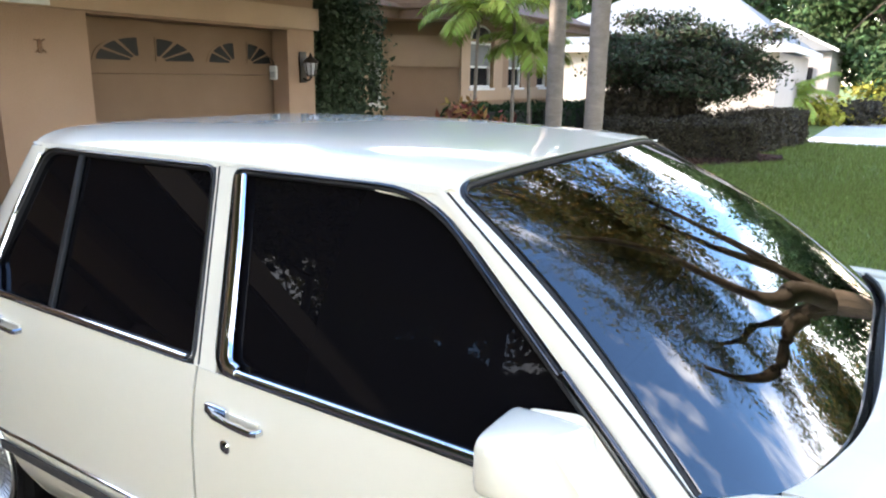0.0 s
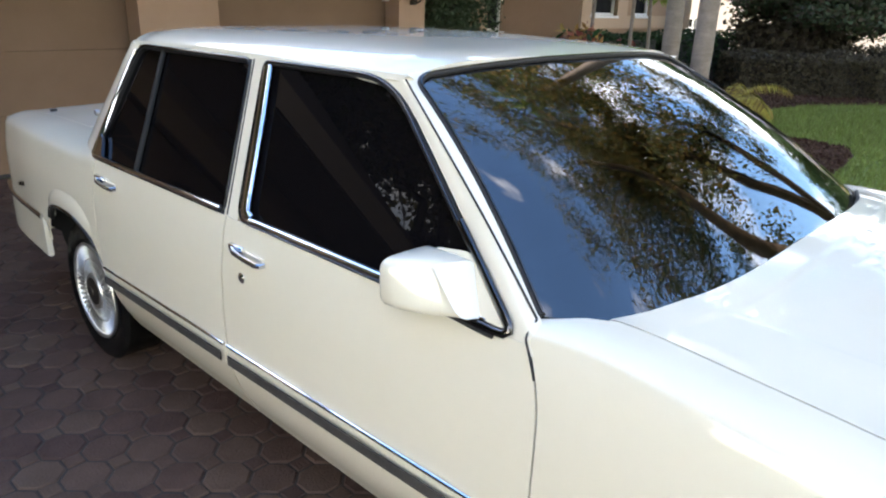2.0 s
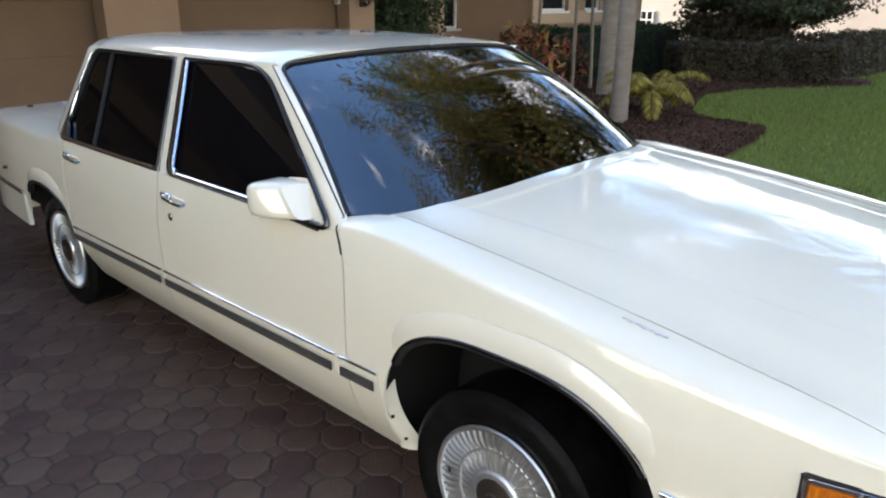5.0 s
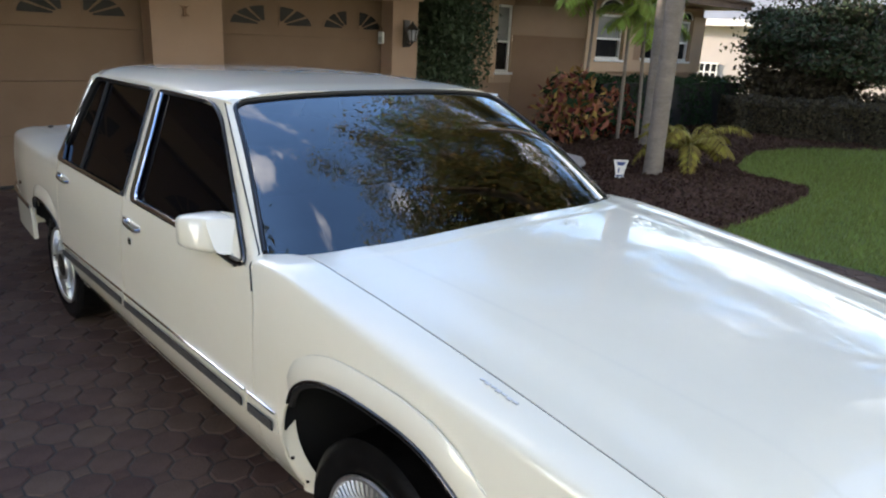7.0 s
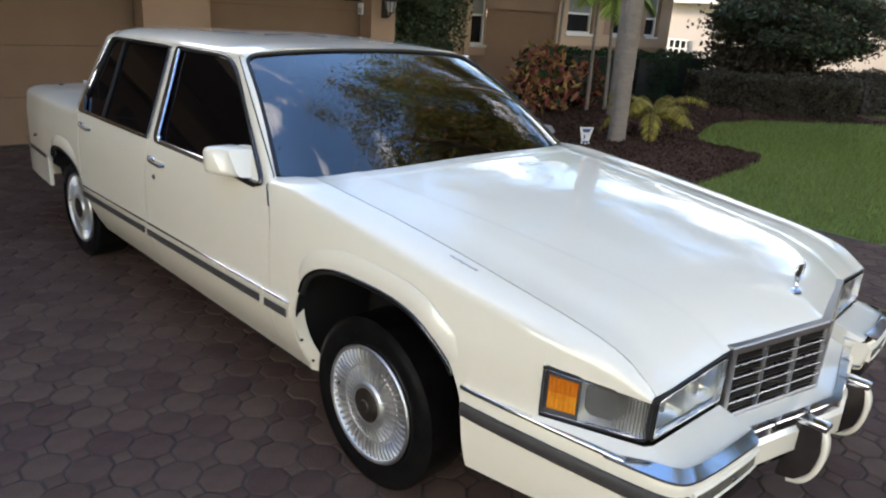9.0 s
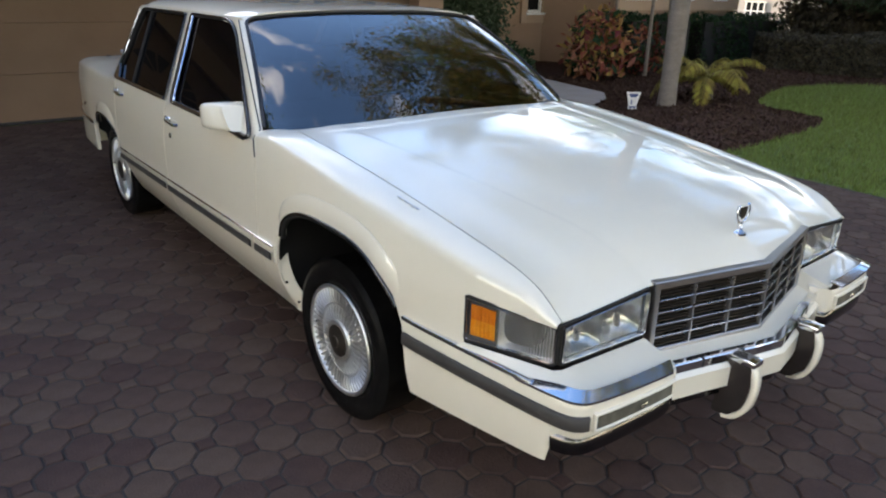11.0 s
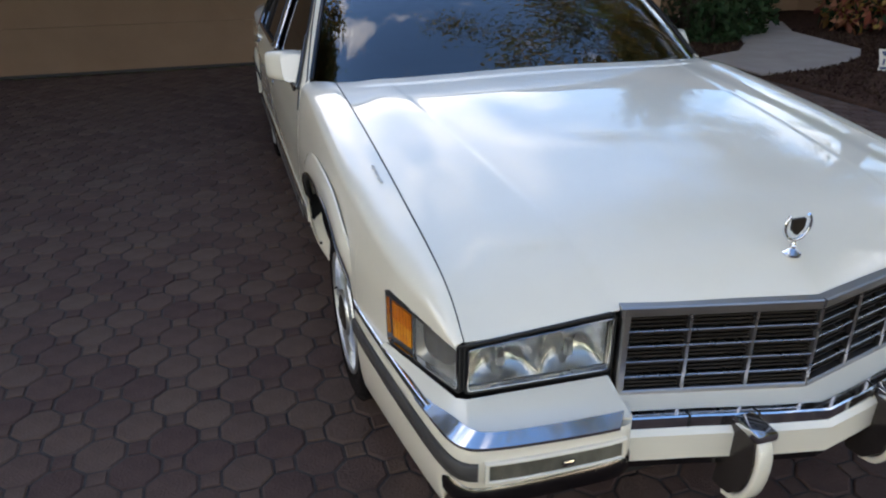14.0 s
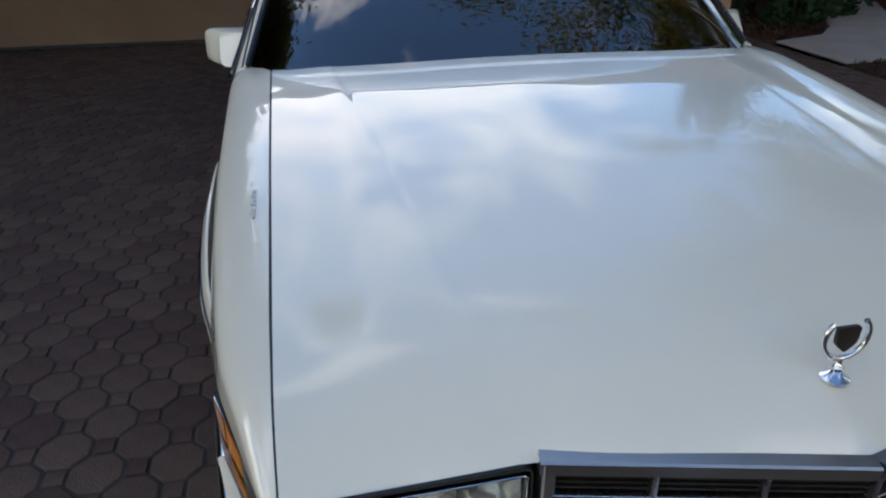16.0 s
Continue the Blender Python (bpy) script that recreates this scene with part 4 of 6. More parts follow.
for s in (-1, 1):
    # main headlamp
    lamp, P, zt, zb = framed_lamp("headlamp", (s * 0.437, -0.982), (s * 0.768, -0.964), 0.776, 0.749, 0.633, 0.632, "clear rectangular twin headlamp", (s * 0.05, -1), LENS)
    part("lens", sheet(lambda u, v: P(0.03 + 0.94 * u, zb(u) + 0.008 + (zt(u) - zb(u) - 0.016) * v, -0.004 + 0.004 * math.sin(math.pi * u)), 14, 6, 0.004, inward=(0, 0, 0.7)), LENS, lamp, "clear lamp lens", smooth=60)
    for k in (0, 1):
        def bowl(u, v, k=k):
            t = 0.03 + 0.47 * k + 0.47 * u
            w = 4 * (u - u * u) * 4 * (v - v * v)
            return P(t, zb(t) + 0.008 + (zt(t) - zb(t) - 0.016) * v, -0.018 - 0.045 * w ** 0.6)
        part("reflector", sheet(bowl, 12, 10, 0.003, inward=(0, 0, 0.7)), REFLECTOR, lamp, "silvered reflector bowl", smooth=60)
        c = P(0.26 + 0.47 * k, 0.69, -0.035)
        part("bulb", lathe(bmesh.new(), [(0.0, 0.02), (0.008, 0.016), (0.010, 0.0), (0.010, -0.02), (0.0, -0.02)], 10, centre=c), CHROME_DULL, lamp)
    # wrap-round side lamp with its amber rear part
    nn = np.array((s * 0.948, -0.317))
    lamp, P, zt, zb = framed_lamp("side_lamp", (s * 0.775, -0.961), (s * 0.866, -0.702), 0.748, 0.761, 0.632, 0.622, "wrap-round side lamp with amber end", nn, LENS_RIB)
    def rib(u, v):
        t = 0.03 + 0.62 * u
        return P(t, zb(t) + 0.008 + (zt(t) - zb(t) - 0.016) * v, -0.003 + 0.0016 * math.sin(u * 40 * math.pi) * step(0.62, 0.40, u))
    part("lens", sheet(rib, 161, 3, 0.003, inward=(0, 0, 0.7)), LENS_RIB, lamp, "ribbed clear lens", smooth=60)
    part("reflector", sheet(lambda u, v: P(0.03 + 0.62 * u, zb(u) + 0.008 + (zt(u) - zb(u) - 0.016) * v, -0.014 - 0.05 * (math.sin(math.pi * u) * math.sin(math.pi * v)) ** 0.7), 14, 10, 0.003, inward=(0, 0, 0.7)), SPOKE, lamp, smooth=60)
    part("lamp_surround", sheet(lambda u, v: P(0.64 + 0.33 * u, zb(0.64 + 0.33 * u) + 0.008 + (zt(0.64 + 0.33 * u) - zb(0.64 + 0.33 * u) - 0.016) * v, -0.007), 4, 3, 0.004, inward=(0, 0, 0.7)), GREY_TRIM, lamp, "grey surround of the amber lens")
    for lo, hi, mat in ((0.11, 0.51, AMBER), (0.515, 0.86, AMBER_DEEP)):
        part("amber_lens", sheet(lambda u, v: P(0.665 + 0.275 * u, zb(0.66 + 0.31 * u) + 0.008 + (zt(0.66 + 0.31 * u) - zb(0.66 + 0.31 * u) - 0.016) * (lo + (hi - lo) * v), -0.002 + 0.001 * math.sin(u * 12 * math.pi)), 40, 3, 0.006, inward=(0, 0, 0.7)), mat, lamp, "amber plastic lens", smooth=60)
    # black line under the fender edge, over the lamps
    part("lamp_gap", sweep(bmesh.new(), [(s * 0.868, -0.700, 0.757), (s * 0.83, -0.815, 0.752), (s * 0.784, -0.958, 0.745), (s * 0.765, -0.968, 0.752), (s * 0.45, -0.983, 0.780)], rect(-0.003, 0.003, -0.003, 0.002)), RUBBER, car)

grille = part("grille", bmesh.new(), CHROME_DULL, car, "V-shaped chrome grille with fine bars")
gm = bmesh.new()


def gp(t, z, o=0.0):
    """A point of the grille: t from -1 to 1 across, set forward by o."""
    a = abs(t)
    y = -1.080 + 0.100 * a - (0.79 - z) * 0.02
    return (0.428 * t, y - o, z)


gz = lambda t: (0.578 - 0.006 * (1 - abs(t)), 0.789 + 0.006 * (1 - abs(t)))
for s in (-1, 1):
    for z0, z1, o in ((0.769, 0.793, 0.010), (0.570, 0.584, 0.008)):
        sweep(gm, [gp(s * t, (z0 + z1) / 2) for t in (0.001, 0.5, 1.0)], rect(-0.014, 0.014, -(z1 - z0) / 2, (z1 - z0) / 2, 0.003))
    sweep(gm, [gp(s * 0.975, 0.575), gp(s * 0.975, 0.790)], rect(-0.010, 0.010, -0.014, 0.014, 0.003), up=(0, -1, 0))
grille.data = to_mesh("grille", gm, SATIN, 40)
part("grille_backing", sheet(lambda u, v: (0.42 * (2 * u - 1), -1.045 + 0.1 * abs(2 * u - 1), 0.578 + 0.20 * v), 9, 3, 0.006), DARK, grille)
for t in (-0.655, -0.325, 0.0, 0.325, 0.655):
    part("upright_bar", sweep(bmesh.new(), [gp(t, 0.580, 0.003), gp(t, 0.776, 0.003)], rect(-0.0045, 0.0045, -0.012, 0.010, 0.002), up=(0, -1, 0)), CHROME_DULL, grille, "grille upright", smooth=40)
for r in range(1, 5):
    z = 0.581 + 0.190 * r / 5
    for s in (-1, 1):
        part("cross_bar", sweep(bmesh.new(), [gp(s * 0.005, z, 0.003), gp(s * 0.96, z, 0.003)], rect(-0.010, 0.006, -0.0022, 0.0022, 0.001)), CHROME_DULL, grille, "bright grille cross bar")
for r in range(5):
    for k in range(1, 4):
        z = 0.581 + 0.190 * (r + k / 4) / 5
        for s in (-1, 1):
            part("slat", sweep(bmesh.new(), [gp(s * 0.005, z, -0.006), gp(s * 0.96, z, -0.006)], rect(-0.010, 0.004, -0.0016, 0.0016)), BRONZE, grille)

# front bumper
def path_out(s):
    return smooth_path([(s * 0.905, -0.485), (s * 0.893, -0.60), (s * 0.868, -0.80), (s * 0.840, -0.99), (s * 0.818, -1.072), (s * 0.770, -1.096), (s * 0.60, -1.112), (s * 0.462, -1.118), (s * 0.445, -1.10), (s * 0.425, -1.045)], 2)


for s in (-1, 1):
    pth = path_out(s)
    def cover(u, v, pth=pth, s=s):
        p = along(pth, u)
        c = np.array((0, -0.5))
        q = p - c
        q = q / np.linalg.norm(q)
        front = step(0.505, 0.53, u)
        z0 = 0.350 + 0.065 * u + 0.090 * front
        z = z0 + (0.588 - z0) * v
        bulge = -0.012 * (1 - min(v / 0.5, 1)) ** 2 - 0.006 * step(0.92, 1, v)
        p = p + np.array((0, 0.034)) * max(1 - u / 0.12, 0) * v
        return (p[0] + q[0] * bulge, p[1] + q[1] * bulge, z)
    bump = part("front_bumper", sheet(cover, 70, 14, 0.02, inward=(0, -0.4, 0.45)), PAINT, car, "white bumper corner with lamp recess", smooth=45)
    # chrome cap along the upper edge
    def strip(u, v, pth=pth):
        p = along(pth, 0.40 + 0.50 * u)
        q = p - np.array((0, -0.5))
        q = q / np.linalg.norm(q)
        w = 0.22 + 0.78 * step(0.0, 0.30, u)
        o, z = ((0.006, 0.588), (0.010, 0.592), (0.010, 0.599), (-0.030 * w, 0.601 + 0.012 * w))[min(int(v * 3 + 0.5), 3)]
        return (p[0] * 0.994 + q[0] * o, p[1] + q[1] * o, z)
    part("chrome_strip", sheet(strip, 44, 4, 0.005, inward=(0, -0.4, 0.4)), CHROME, bump, "chrome bumper strip", smooth=35)
    part("chrome_line", sweep(bmesh.new(), [(p[0] * 0.994, p[1], 0.600) for p in [along(pth, 0.0) + np.array((0, 0.030))] + [along(pth, u) for u in np.linspace(0.02, 0.45, 26)]], rect(-0.009, 0.009, -0.007, 0.007, 0.003)), CHROME, bump, "chrome edge of the bumper", smooth=50)
    part("grey_insert", sweep(bmesh.new(), [(p[0] + s * 0.004, p[1] - 0.002, 0.536 - 0.002 * k / 34) for k, p in enumerate([along(pth, 0.0) + np.array((0, 0.022))] + [along(pth, u) for u in np.linspace(0.03, 0.615, 34)])], rect(-0.006, 0.006, -0.021, 0.021, 0.003)), GREY_TRIM, bump, "grey rubber bumper insert", smooth=50)
    front = lambda u, z, o: (along(pth, u)[0], along(pth, u)[1] - o, z)
    us = np.linspace(0.628, 0.912, 9)
    loop = [front(u, 0.510 + 0.030 * (u - 0.628), 0.002) for u in us] + [front(u, 0.557 + 0.018 * (u - 0.628), 0.002) for u in us[::-1]]
    fog = part("fog_lamp", sweep(bmesh.new(), loop, rect(-0.004, 0.004, -0.01, 0.008, 0.002), closed=True, up=(0, -1, 0)), PAINT, bump, "recessed rectangular bumper lamp", smooth=40)
    part("lamp_glass", sheet(lambda u, v: front(0.631 + 0.278 * u, 0.513 + 0.008 * u + (0.041 - 0.003 * u) * v, 0.006 - 0.002 * v), 12, 4, 0.003, inward=(0, 0, 0.5)), SMOKED, fog, "dark smoked lamp glass", smooth=50)
    c = along(pth, 0.79)
    part("bulb_glint", box(bmesh.new(), c[0] - 0.014, c[0] + 0.014, c[1] - 0.013, c[1] - 0.007, 0.528, 0.543, 0.004), REFLECTOR, fog)
    part("lower_valance", sweep(bmesh.new(), [(p[0] * 0.992, p[1] + 0.010, 0.455 + 0.022 * k / 23) for k, p in enumerate(along(pth, u) for u in np.linspace(0.525, 0.97, 24))], [(-s * a, b) for a, b in ((-0.02, -0.030), (0.002, -0.026), (0.008, -0.010), (0.008, 0.016), (0.0, 0.028), (-0.02, 0.028))]), DARK_CHROME, car, "dark chrome strip under the bumper", smooth=40)
    # bumper guard
    gl = [(s * 0.185, -1.165, 0.558), (s * 0.188, -1.205, 0.535), (s * 0.19, -1.215, 0.48), (s * 0.192, -1.205, 0.41), (s * 0.195, -1.175, 0.365), (s * 0.195, -1.135, 0.355)]
    guard = part("bumper_guard", sweep(bmesh.new(), smooth_path(gl, 2), rect(-0.018, 0.018, -0.012, 0.004, 0.003), up=(0, -1, 0.2)), PAINT, car, "white bumper guard with dark cheeks", smooth=50)
    part("guard_cap", box(bmesh.new(), s * 0.187 - 0.026, s * 0.187 + 0.026, -1.205, -1.125, 0.545, 0.566, 0.006), CHROME, guard, "chrome guard cap", smooth=40)
    part("guard_cheek", prism(bmesh.new(), rounded([(s * 0.19 - 0.022, -1.12, 0.55), (s * 0.19 - 0.022, -1.195, 0.545), (s * 0.19 - 0.022, -1.203, 0.48), (s * 0.19 - 0.022, -1.19, 0.41), (s * 0.19 - 0.022, -1.15, 0.365), (s * 0.19 - 0.022, -1.10, 0.36)], 0.01, 3), (0.044, 0, 0)), GUARD_DARK, guard, "dark satin cheek of the guard")
# middle of the bumper, and the ledge under the grille
mid = [(-0.435, -1.062), (-0.28, -1.098), (-0.12, -1.140), (0, -1.165), (0.12, -1.140), (0.28, -1.098), (0.435, -1.062)]
part("bumper_bar", sweep(bmesh.new(), [(p[0], p[1], 0.497) for p in mid], rect(-0.02, 0.02, -0.048, 0.040, 0.012)), PAINT, car, "white V-shaped bumper bar", smooth=40)
part("middle_valance", sweep(bmesh.new(), [(p[0], p[1] + 0.012, 0.437) for p in mid], rect(-0.012, 0.012, -0.014, 0.012, 0.003)), DARK_CHROME, car, "dark strip under the bumper bar")
part("chrome_strip", sweep(bmesh.new(), [(p[0], p[1] + 0.006, 0.552) for p in mid], rect(-0.014, 0.014, -0.018, 0.014, 0.003)), CHROME, car, "chrome bumper strip", smooth=40)
for t in (0.15, 0.32, 0.68, 0.85):
    p = along(mid, t)
    part("strip_joint", box(bmesh.new(), p[0] - 0.002, p[0] + 0.002, p[1] - 0.0095, p[1] + 0.015, 0.535, 0.5675), RUBBER, car)
upper = [(-0.873, -0.700, 0.618), (-0.785, -0.962, 0.624), (-0.765, -0.975, 0.625), (-0.445, -0.990, 0.626), (-0.428, -0.985, 0.578), (0.0, -1.085, 0.570), (0.428, -0.985, 0.578), (0.445, -0.990, 0.626), (0.765, -0.975, 0.625), (0.785, -0.962, 0.624), (0.873, -0.700, 0.618)]
lower = [(-0.885, -0.69, 0.606), (-0.832, -0.985, 0.599), (-0.79, -1.06, 0.598), (-0.45, -1.1, 0.599), (-0.42, -1.055, 0.562), (0.0, -1.155, 0.556), (0.42, -1.055, 0.562), (0.45, -1.1, 0.599), (0.79, -1.06, 0.598), (0.832, -0.985, 0.599), (0.885, -0.69, 0.606)]


def ledge(u, v):
    k = u * 10
    i = min(int(k), 9)
    return lerp(lerp(upper[i], upper[i + 1], k - i), lerp(lower[i], lower[i + 1], k - i), v)


part("nose_ledge", sheet(ledge, 61, 4, 0.008, inward=(0, -0.5, 0.3)), PAINT, car, "white ledge between lamps and bumper", smooth=35)

# wheels
def wheel(s, yc, name):
    w = part(name, bmesh.new(), TYRE, car, "wire-spoke wheel with black tyre")
    zc, r = 0.304, 0.306
    tyre = bmesh.new()
    lathe(tyre, [(0.200, 0.085), (0.215, 0.096), (0.245, 0.104), (0.275, 0.105), (0.297, 0.098), (0.309, 0.086), (r, 0.070), (r, -0.070), (0.300, -0.095), (0.26, -0.104), (0.20, -0.085)], 64, axis="x", closed=True)
    w.data = to_mesh(name, tyre, TYRE, 40)
    w.matrix_local = Matrix.Translation((s * 0.765, yc, zc)) @ Matrix.Diagonal((s, 1, 1, 1))
    part("rim", lathe(bmesh.new(), [(0.204, 0.088), (0.214, 0.100), (0.210, 0.106), (0.200, 0.104), (0.194, 0.090), (0.190, 0.060), (0.10, 0.040), (0.0, 0.040)], 64, axis="x"), SPOKE, w, "bright wheel rim", smooth=40)
    part("dish", lathe(bmesh.new(), [(0.198, 0.062), (0.14, 0.066), (0.06, 0.068), (0.0, 0.068)], 48, axis="x"), DISH, w, smooth=40)
    part("lattice_plate", lathe(bmesh.new(), [(0.146, 0.068), (0.146, 0.077), (0.10, 0.083), (0.066, 0.088), (0.066, 0.070)], 48, axis="x", closed=True), DISH_INNER, w, "silver inner plate under the spokes", smooth=40)
    def spoke_mesh(r0, r1, x0, x1, w0, w1, skew=0.0):
        b = bmesh.new()
        rings = [[b.verts.new((px, py, pz + d)) for px, py, pz in ((x - 0.004, r, -w), (x - 0.004, r, w), (x + 0.003, r, w * 0.55), (x + 0.003, r, -w * 0.55))] for r, x, w, d in ((r0, x0, w0, -skew), ((r0 + r1) / 2, (x0 + x1) / 2 + 0.006, (w0 + w1) / 2, 0.0), (r1, x1, w1, skew))]
        for q0, q1 in zip(rings, rings[1:]):
            for m in range(4):
                b.faces.new((q0[m], q0[(m + 1) % 4], q1[(m + 1) % 4], q1[m]))
        b.faces.new(rings[0])
        b.faces.new(rings[-1])
        return to_mesh("spoke", b, SPOKE, 40)
    outer = spoke_mesh(0.134, 0.199, 0.088, 0.096, 0.0036, 0.0074)
    leaning = [spoke_mesh(0.072, 0.142, 0.096, 0.085, 0.0017, 0.0030, k) for k in (-0.006, 0.006)]
    for me, count in ((outer, 52), (leaning[0], 34), (leaning[1], 34)):
        for k in range(count):
            o = new("spoke", me)
            o.parent = w
            o.matrix_local = Matrix.Rotation(2 * math.pi * k / count, 4, "X")
    part("spoke_ring", lathe(bmesh.new(), [(0.136, 0.082), (0.136, 0.092), (0.144, 0.092), (0.144, 0.082)], 54, axis="x", closed=True), SPOKE, w)
    part("hub_ring", lathe(bmesh.new(), [(0.0, 0.098), (0.055, 0.100), (0.064, 0.108), (0.076, 0.106), (0.082, 0.098), (0.078, 0.080), (0.0, 0.080)], 36, axis="x"), SPOKE, w, "silver hub ring", smooth=40)
    part("hub_cap", lathe(bmesh.new(), [(0.0, 0.120), (0.020, 0.120), (0.024, 0.115), (0.050, 0.113), (0.061, 0.109), (0.061, 0.096), (0.0, 0.096)], 36, axis="x"), BRONZE, w, "dark hub cap", smooth=40)
    part("valve", sweep(bmesh.new(), [(0.09, 0.178, 0.01), (0.108, 0.160, 0.012)], circ(0.004, 6), up=(0, 0, 1)), RUBBER, w)
    for a in (0.12, 0.24, 0.36, 2.6, 2.72, 2.84):
        q = part("sidewall_mark", box(bmesh.new(), 0.1035, 0.1055, 0.252, 0.276, -0.010, 0.010), TYRE, w)
        q.matrix_local = Matrix.Rotation(a, 4, "X")


for s in (-1, 1):
    wheel(s, 0.005, "front_wheel")
    wheel(s, 2.892, "rear_wheel")

# inside
part("underbody", boxed(-0.78, 0.78, 0.48, 2.50, 0.20, 0.90), DARK, car)
part("engine_bay", boxed(-0.50, 0.50, -0.92, 0.47, 0.25, 0.70), DARK, car)
part("trunk_box", boxed(-0.50, 0.50, 2.51, 3.94, 0.25, 0.90), DARK, car)
part("firewall", boxed(-0.78, 0.78, 0.42, 0.475, 0.25, 0.93), DARK, car)
dash = part("dashboard", sheet(lambda u, v: (0.74 * (2 * u - 1), 0.46 + 0.42 * v, 0.945 + 0.03 * math.sin(math.pi * v) - 0.16 * step(0.8, 1, v)), 20, 10, 0.03, inward=(0, 0.6, 0.5)), INTERIOR, car, smooth=50)
part("dash_fascia", boxed(-0.74, 0.74, 0.80, 0.87, 0.90, 0.955, 0.01), INTERIOR, car)
sw = bmesh.new()
sweep(sw, [(0.36 + 0.185 * math.cos(a), 0.98 - 0.07 * math.sin(a), 0.99 + 0.165 * math.sin(a)) for a in np.linspace(0, 2 * math.pi, 36, endpoint=False)], circ(0.014, 8), closed=True, up=(0, -0.9, 0.4))
sweep(sw, [(0.19, 0.98, 0.985), (0.36, 0.97, 0.98), (0.53, 0.98, 0.985)], rect(-0.012, 0.012, -0.03, 0.03, 0.006))
part("steering_wheel", sw, INTERIOR, car, "dark steering wheel", smooth=50)
for x in (-0.36, 0.36):
    st = part("front_seat", boxed(x - 0.29, x + 0.29, 1.48, 1.62, 0.90, 1.12, 0.05, 3), INTERIOR, car, "dark front seat back", smooth=50)
    part("headrest", boxed(x - 0.14, x + 0.14, 1.51, 1.60, 1.13, 1.26, 0.03, 3), INTERIOR, st, smooth=50)
part("rear_seat", boxed(-0.66, 0.66, 2.52, 2.70, 0.90, 1.10, 0.05, 3), INTERIOR, car, "dark rear seat back", smooth=50)
part("parcel_shelf", boxed(-0.66, 0.66, 2.70, 3.10, 0.93, 0.95), INTERIOR, car)
part("rear_view_mirror", boxed(-0.11, 0.11, 1.02, 1.04, 1.27, 1.325, 0.01), INTERIOR, car, "dark rear-view mirror", smooth=50)
# ---------- ground ----------
single("ground", sheet(lambda u, v: (-300 + 600 * u, -300 + 600 * v, -0.012), 7, 7, 0.3, inward=(0, 0, -9)), LAWN, kind="structure", label="green lawn and soil reaching into the distance")
DX0, DX1, DY0, DY1 = -4.7, 4.25, -9.0, 6.46
drive = single("driveway", boxed(DX0, DX1, DY0, DY1, -0.25, -0.006), JOINT, "driveway of brown octagonal and square concrete pavers", "driveway", "structure")
single("street", boxed(-120, 120, -17, DY0 - 0.01, -0.3, -0.004), STREET, "grey asphalt street", "street", "structure")


def plate(name, outline, z0, z1, material, label, category, r=0.0, kind="structure", wobble=0.0):
    loop = [(p[0], p[1], z0) for p in (smooth_path(list(outline) + [outline[0]], 3)[:-1] if r else outline)]
    return single(name, prism(bmesh.new(), loop, (0, 0, z1 - z0)), material, label, category, kind)


BED = [(4.262, 1.70), (4.80, 1.70), (5.5, 1.76), (6.3, 1.82), (7.0, 1.90), (7.45, 2.08), (7.55, 2.45), (7.6, 2.9), (8.0, 3.3), (8.9, 3.62), (9.9, 3.9), (11.2, 3.7), (13.6, 2.2), (14.8, 2.4), (14.9, 6.0), (14.9, 8.6), (4.45, 8.6), (4.262, 6.2), (4.262, 3.5)]


def edge_distance(x, y, poly):
    best = 9.0
    for (x0, y0), (x1, y1) in zip(poly, poly[1:] + poly[:1]):
        dx, dy = x1 - x0, y1 - y0
        t = min(max(((x - x0) * dx + (y - y0) * dy) / (dx * dx + dy * dy), 0), 1)
        best = min(best, math.hypot(x - x0 - t * dx, y - y0 - t * dy))
    return best


def inside(P, poly):
    x, y = P[:, 0], P[:, 1]
    ok = np.zeros(len(P), bool)
    for i in range(len(poly)):
        (x0, y0), (x1, y1) = poly[i - 1], poly[i]
        c = ((y0 > y) != (y1 > y)) & (x < (x1 - x0) * (y - y0) / (y1 - y0 + 1e-12) + x0)
        ok ^= c
    return ok


PATH_EDGE = [(4.262, 4.0), (4.9, 4.05), (5.5, 4.22), (6.1, 4.52), (6.5, 4.90), (6.62, 5.5), (6.8, 6.4), (7.4, 7.3), (7.7, 8.5), (6.3, 8.55), (5.9, 7.3), (5.7, 6.2), (5.45, 5.75), (5.0, 5.30), (4.262, 5.05)]
MOUND = BED[:14] + [(14.9, 6.0), (8.0, 6.0), (6.85, 5.3), (6.4, 4.6), (5.6, 4.2), (4.262, 3.95)]


def bed_height(x, y):
    """The mulch is heaped up a little inside the bed."""
    if not inside(np.array([[x, y]]), MOUND)[0]:
        return 0.018
    d = edge_distance(x, y, MOUND)
    return 0.018 + 0.125 * step(0.0, 1.1, d) + 0.010 * noise.noise((x * 2.3, y * 2.3, 0))


bed = bmesh.new()
prism(bed, [(x, y, -0.05) for x, y in BED], (0, 0, 0.068))
gx0, gy0, cell = 4.27, 1.70, 0.11
hv = {}
for i in range(97):
    for j in range(40):
        x, y = gx0 + i * cell, gy0 + j * cell
        if inside(np.array([[x, y]]), MOUND)[0]:
            hv[i, j] = bed.verts.new((x, y, bed_height(x, y) + 0.003))
for (i, j), v in list(hv.items()):
    q = [hv.get(k) for k in ((i, j), (i + 1, j), (i + 1, j + 1), (i, j + 1))]
    if all(q):
        bed.faces.new(q)
me_bed = bpy.data.meshes.new("mulch_bed")
bed.to_mesh(me_bed)
bed.free()
me_bed.materials.append(MULCH)
me_bed.shade_smooth()
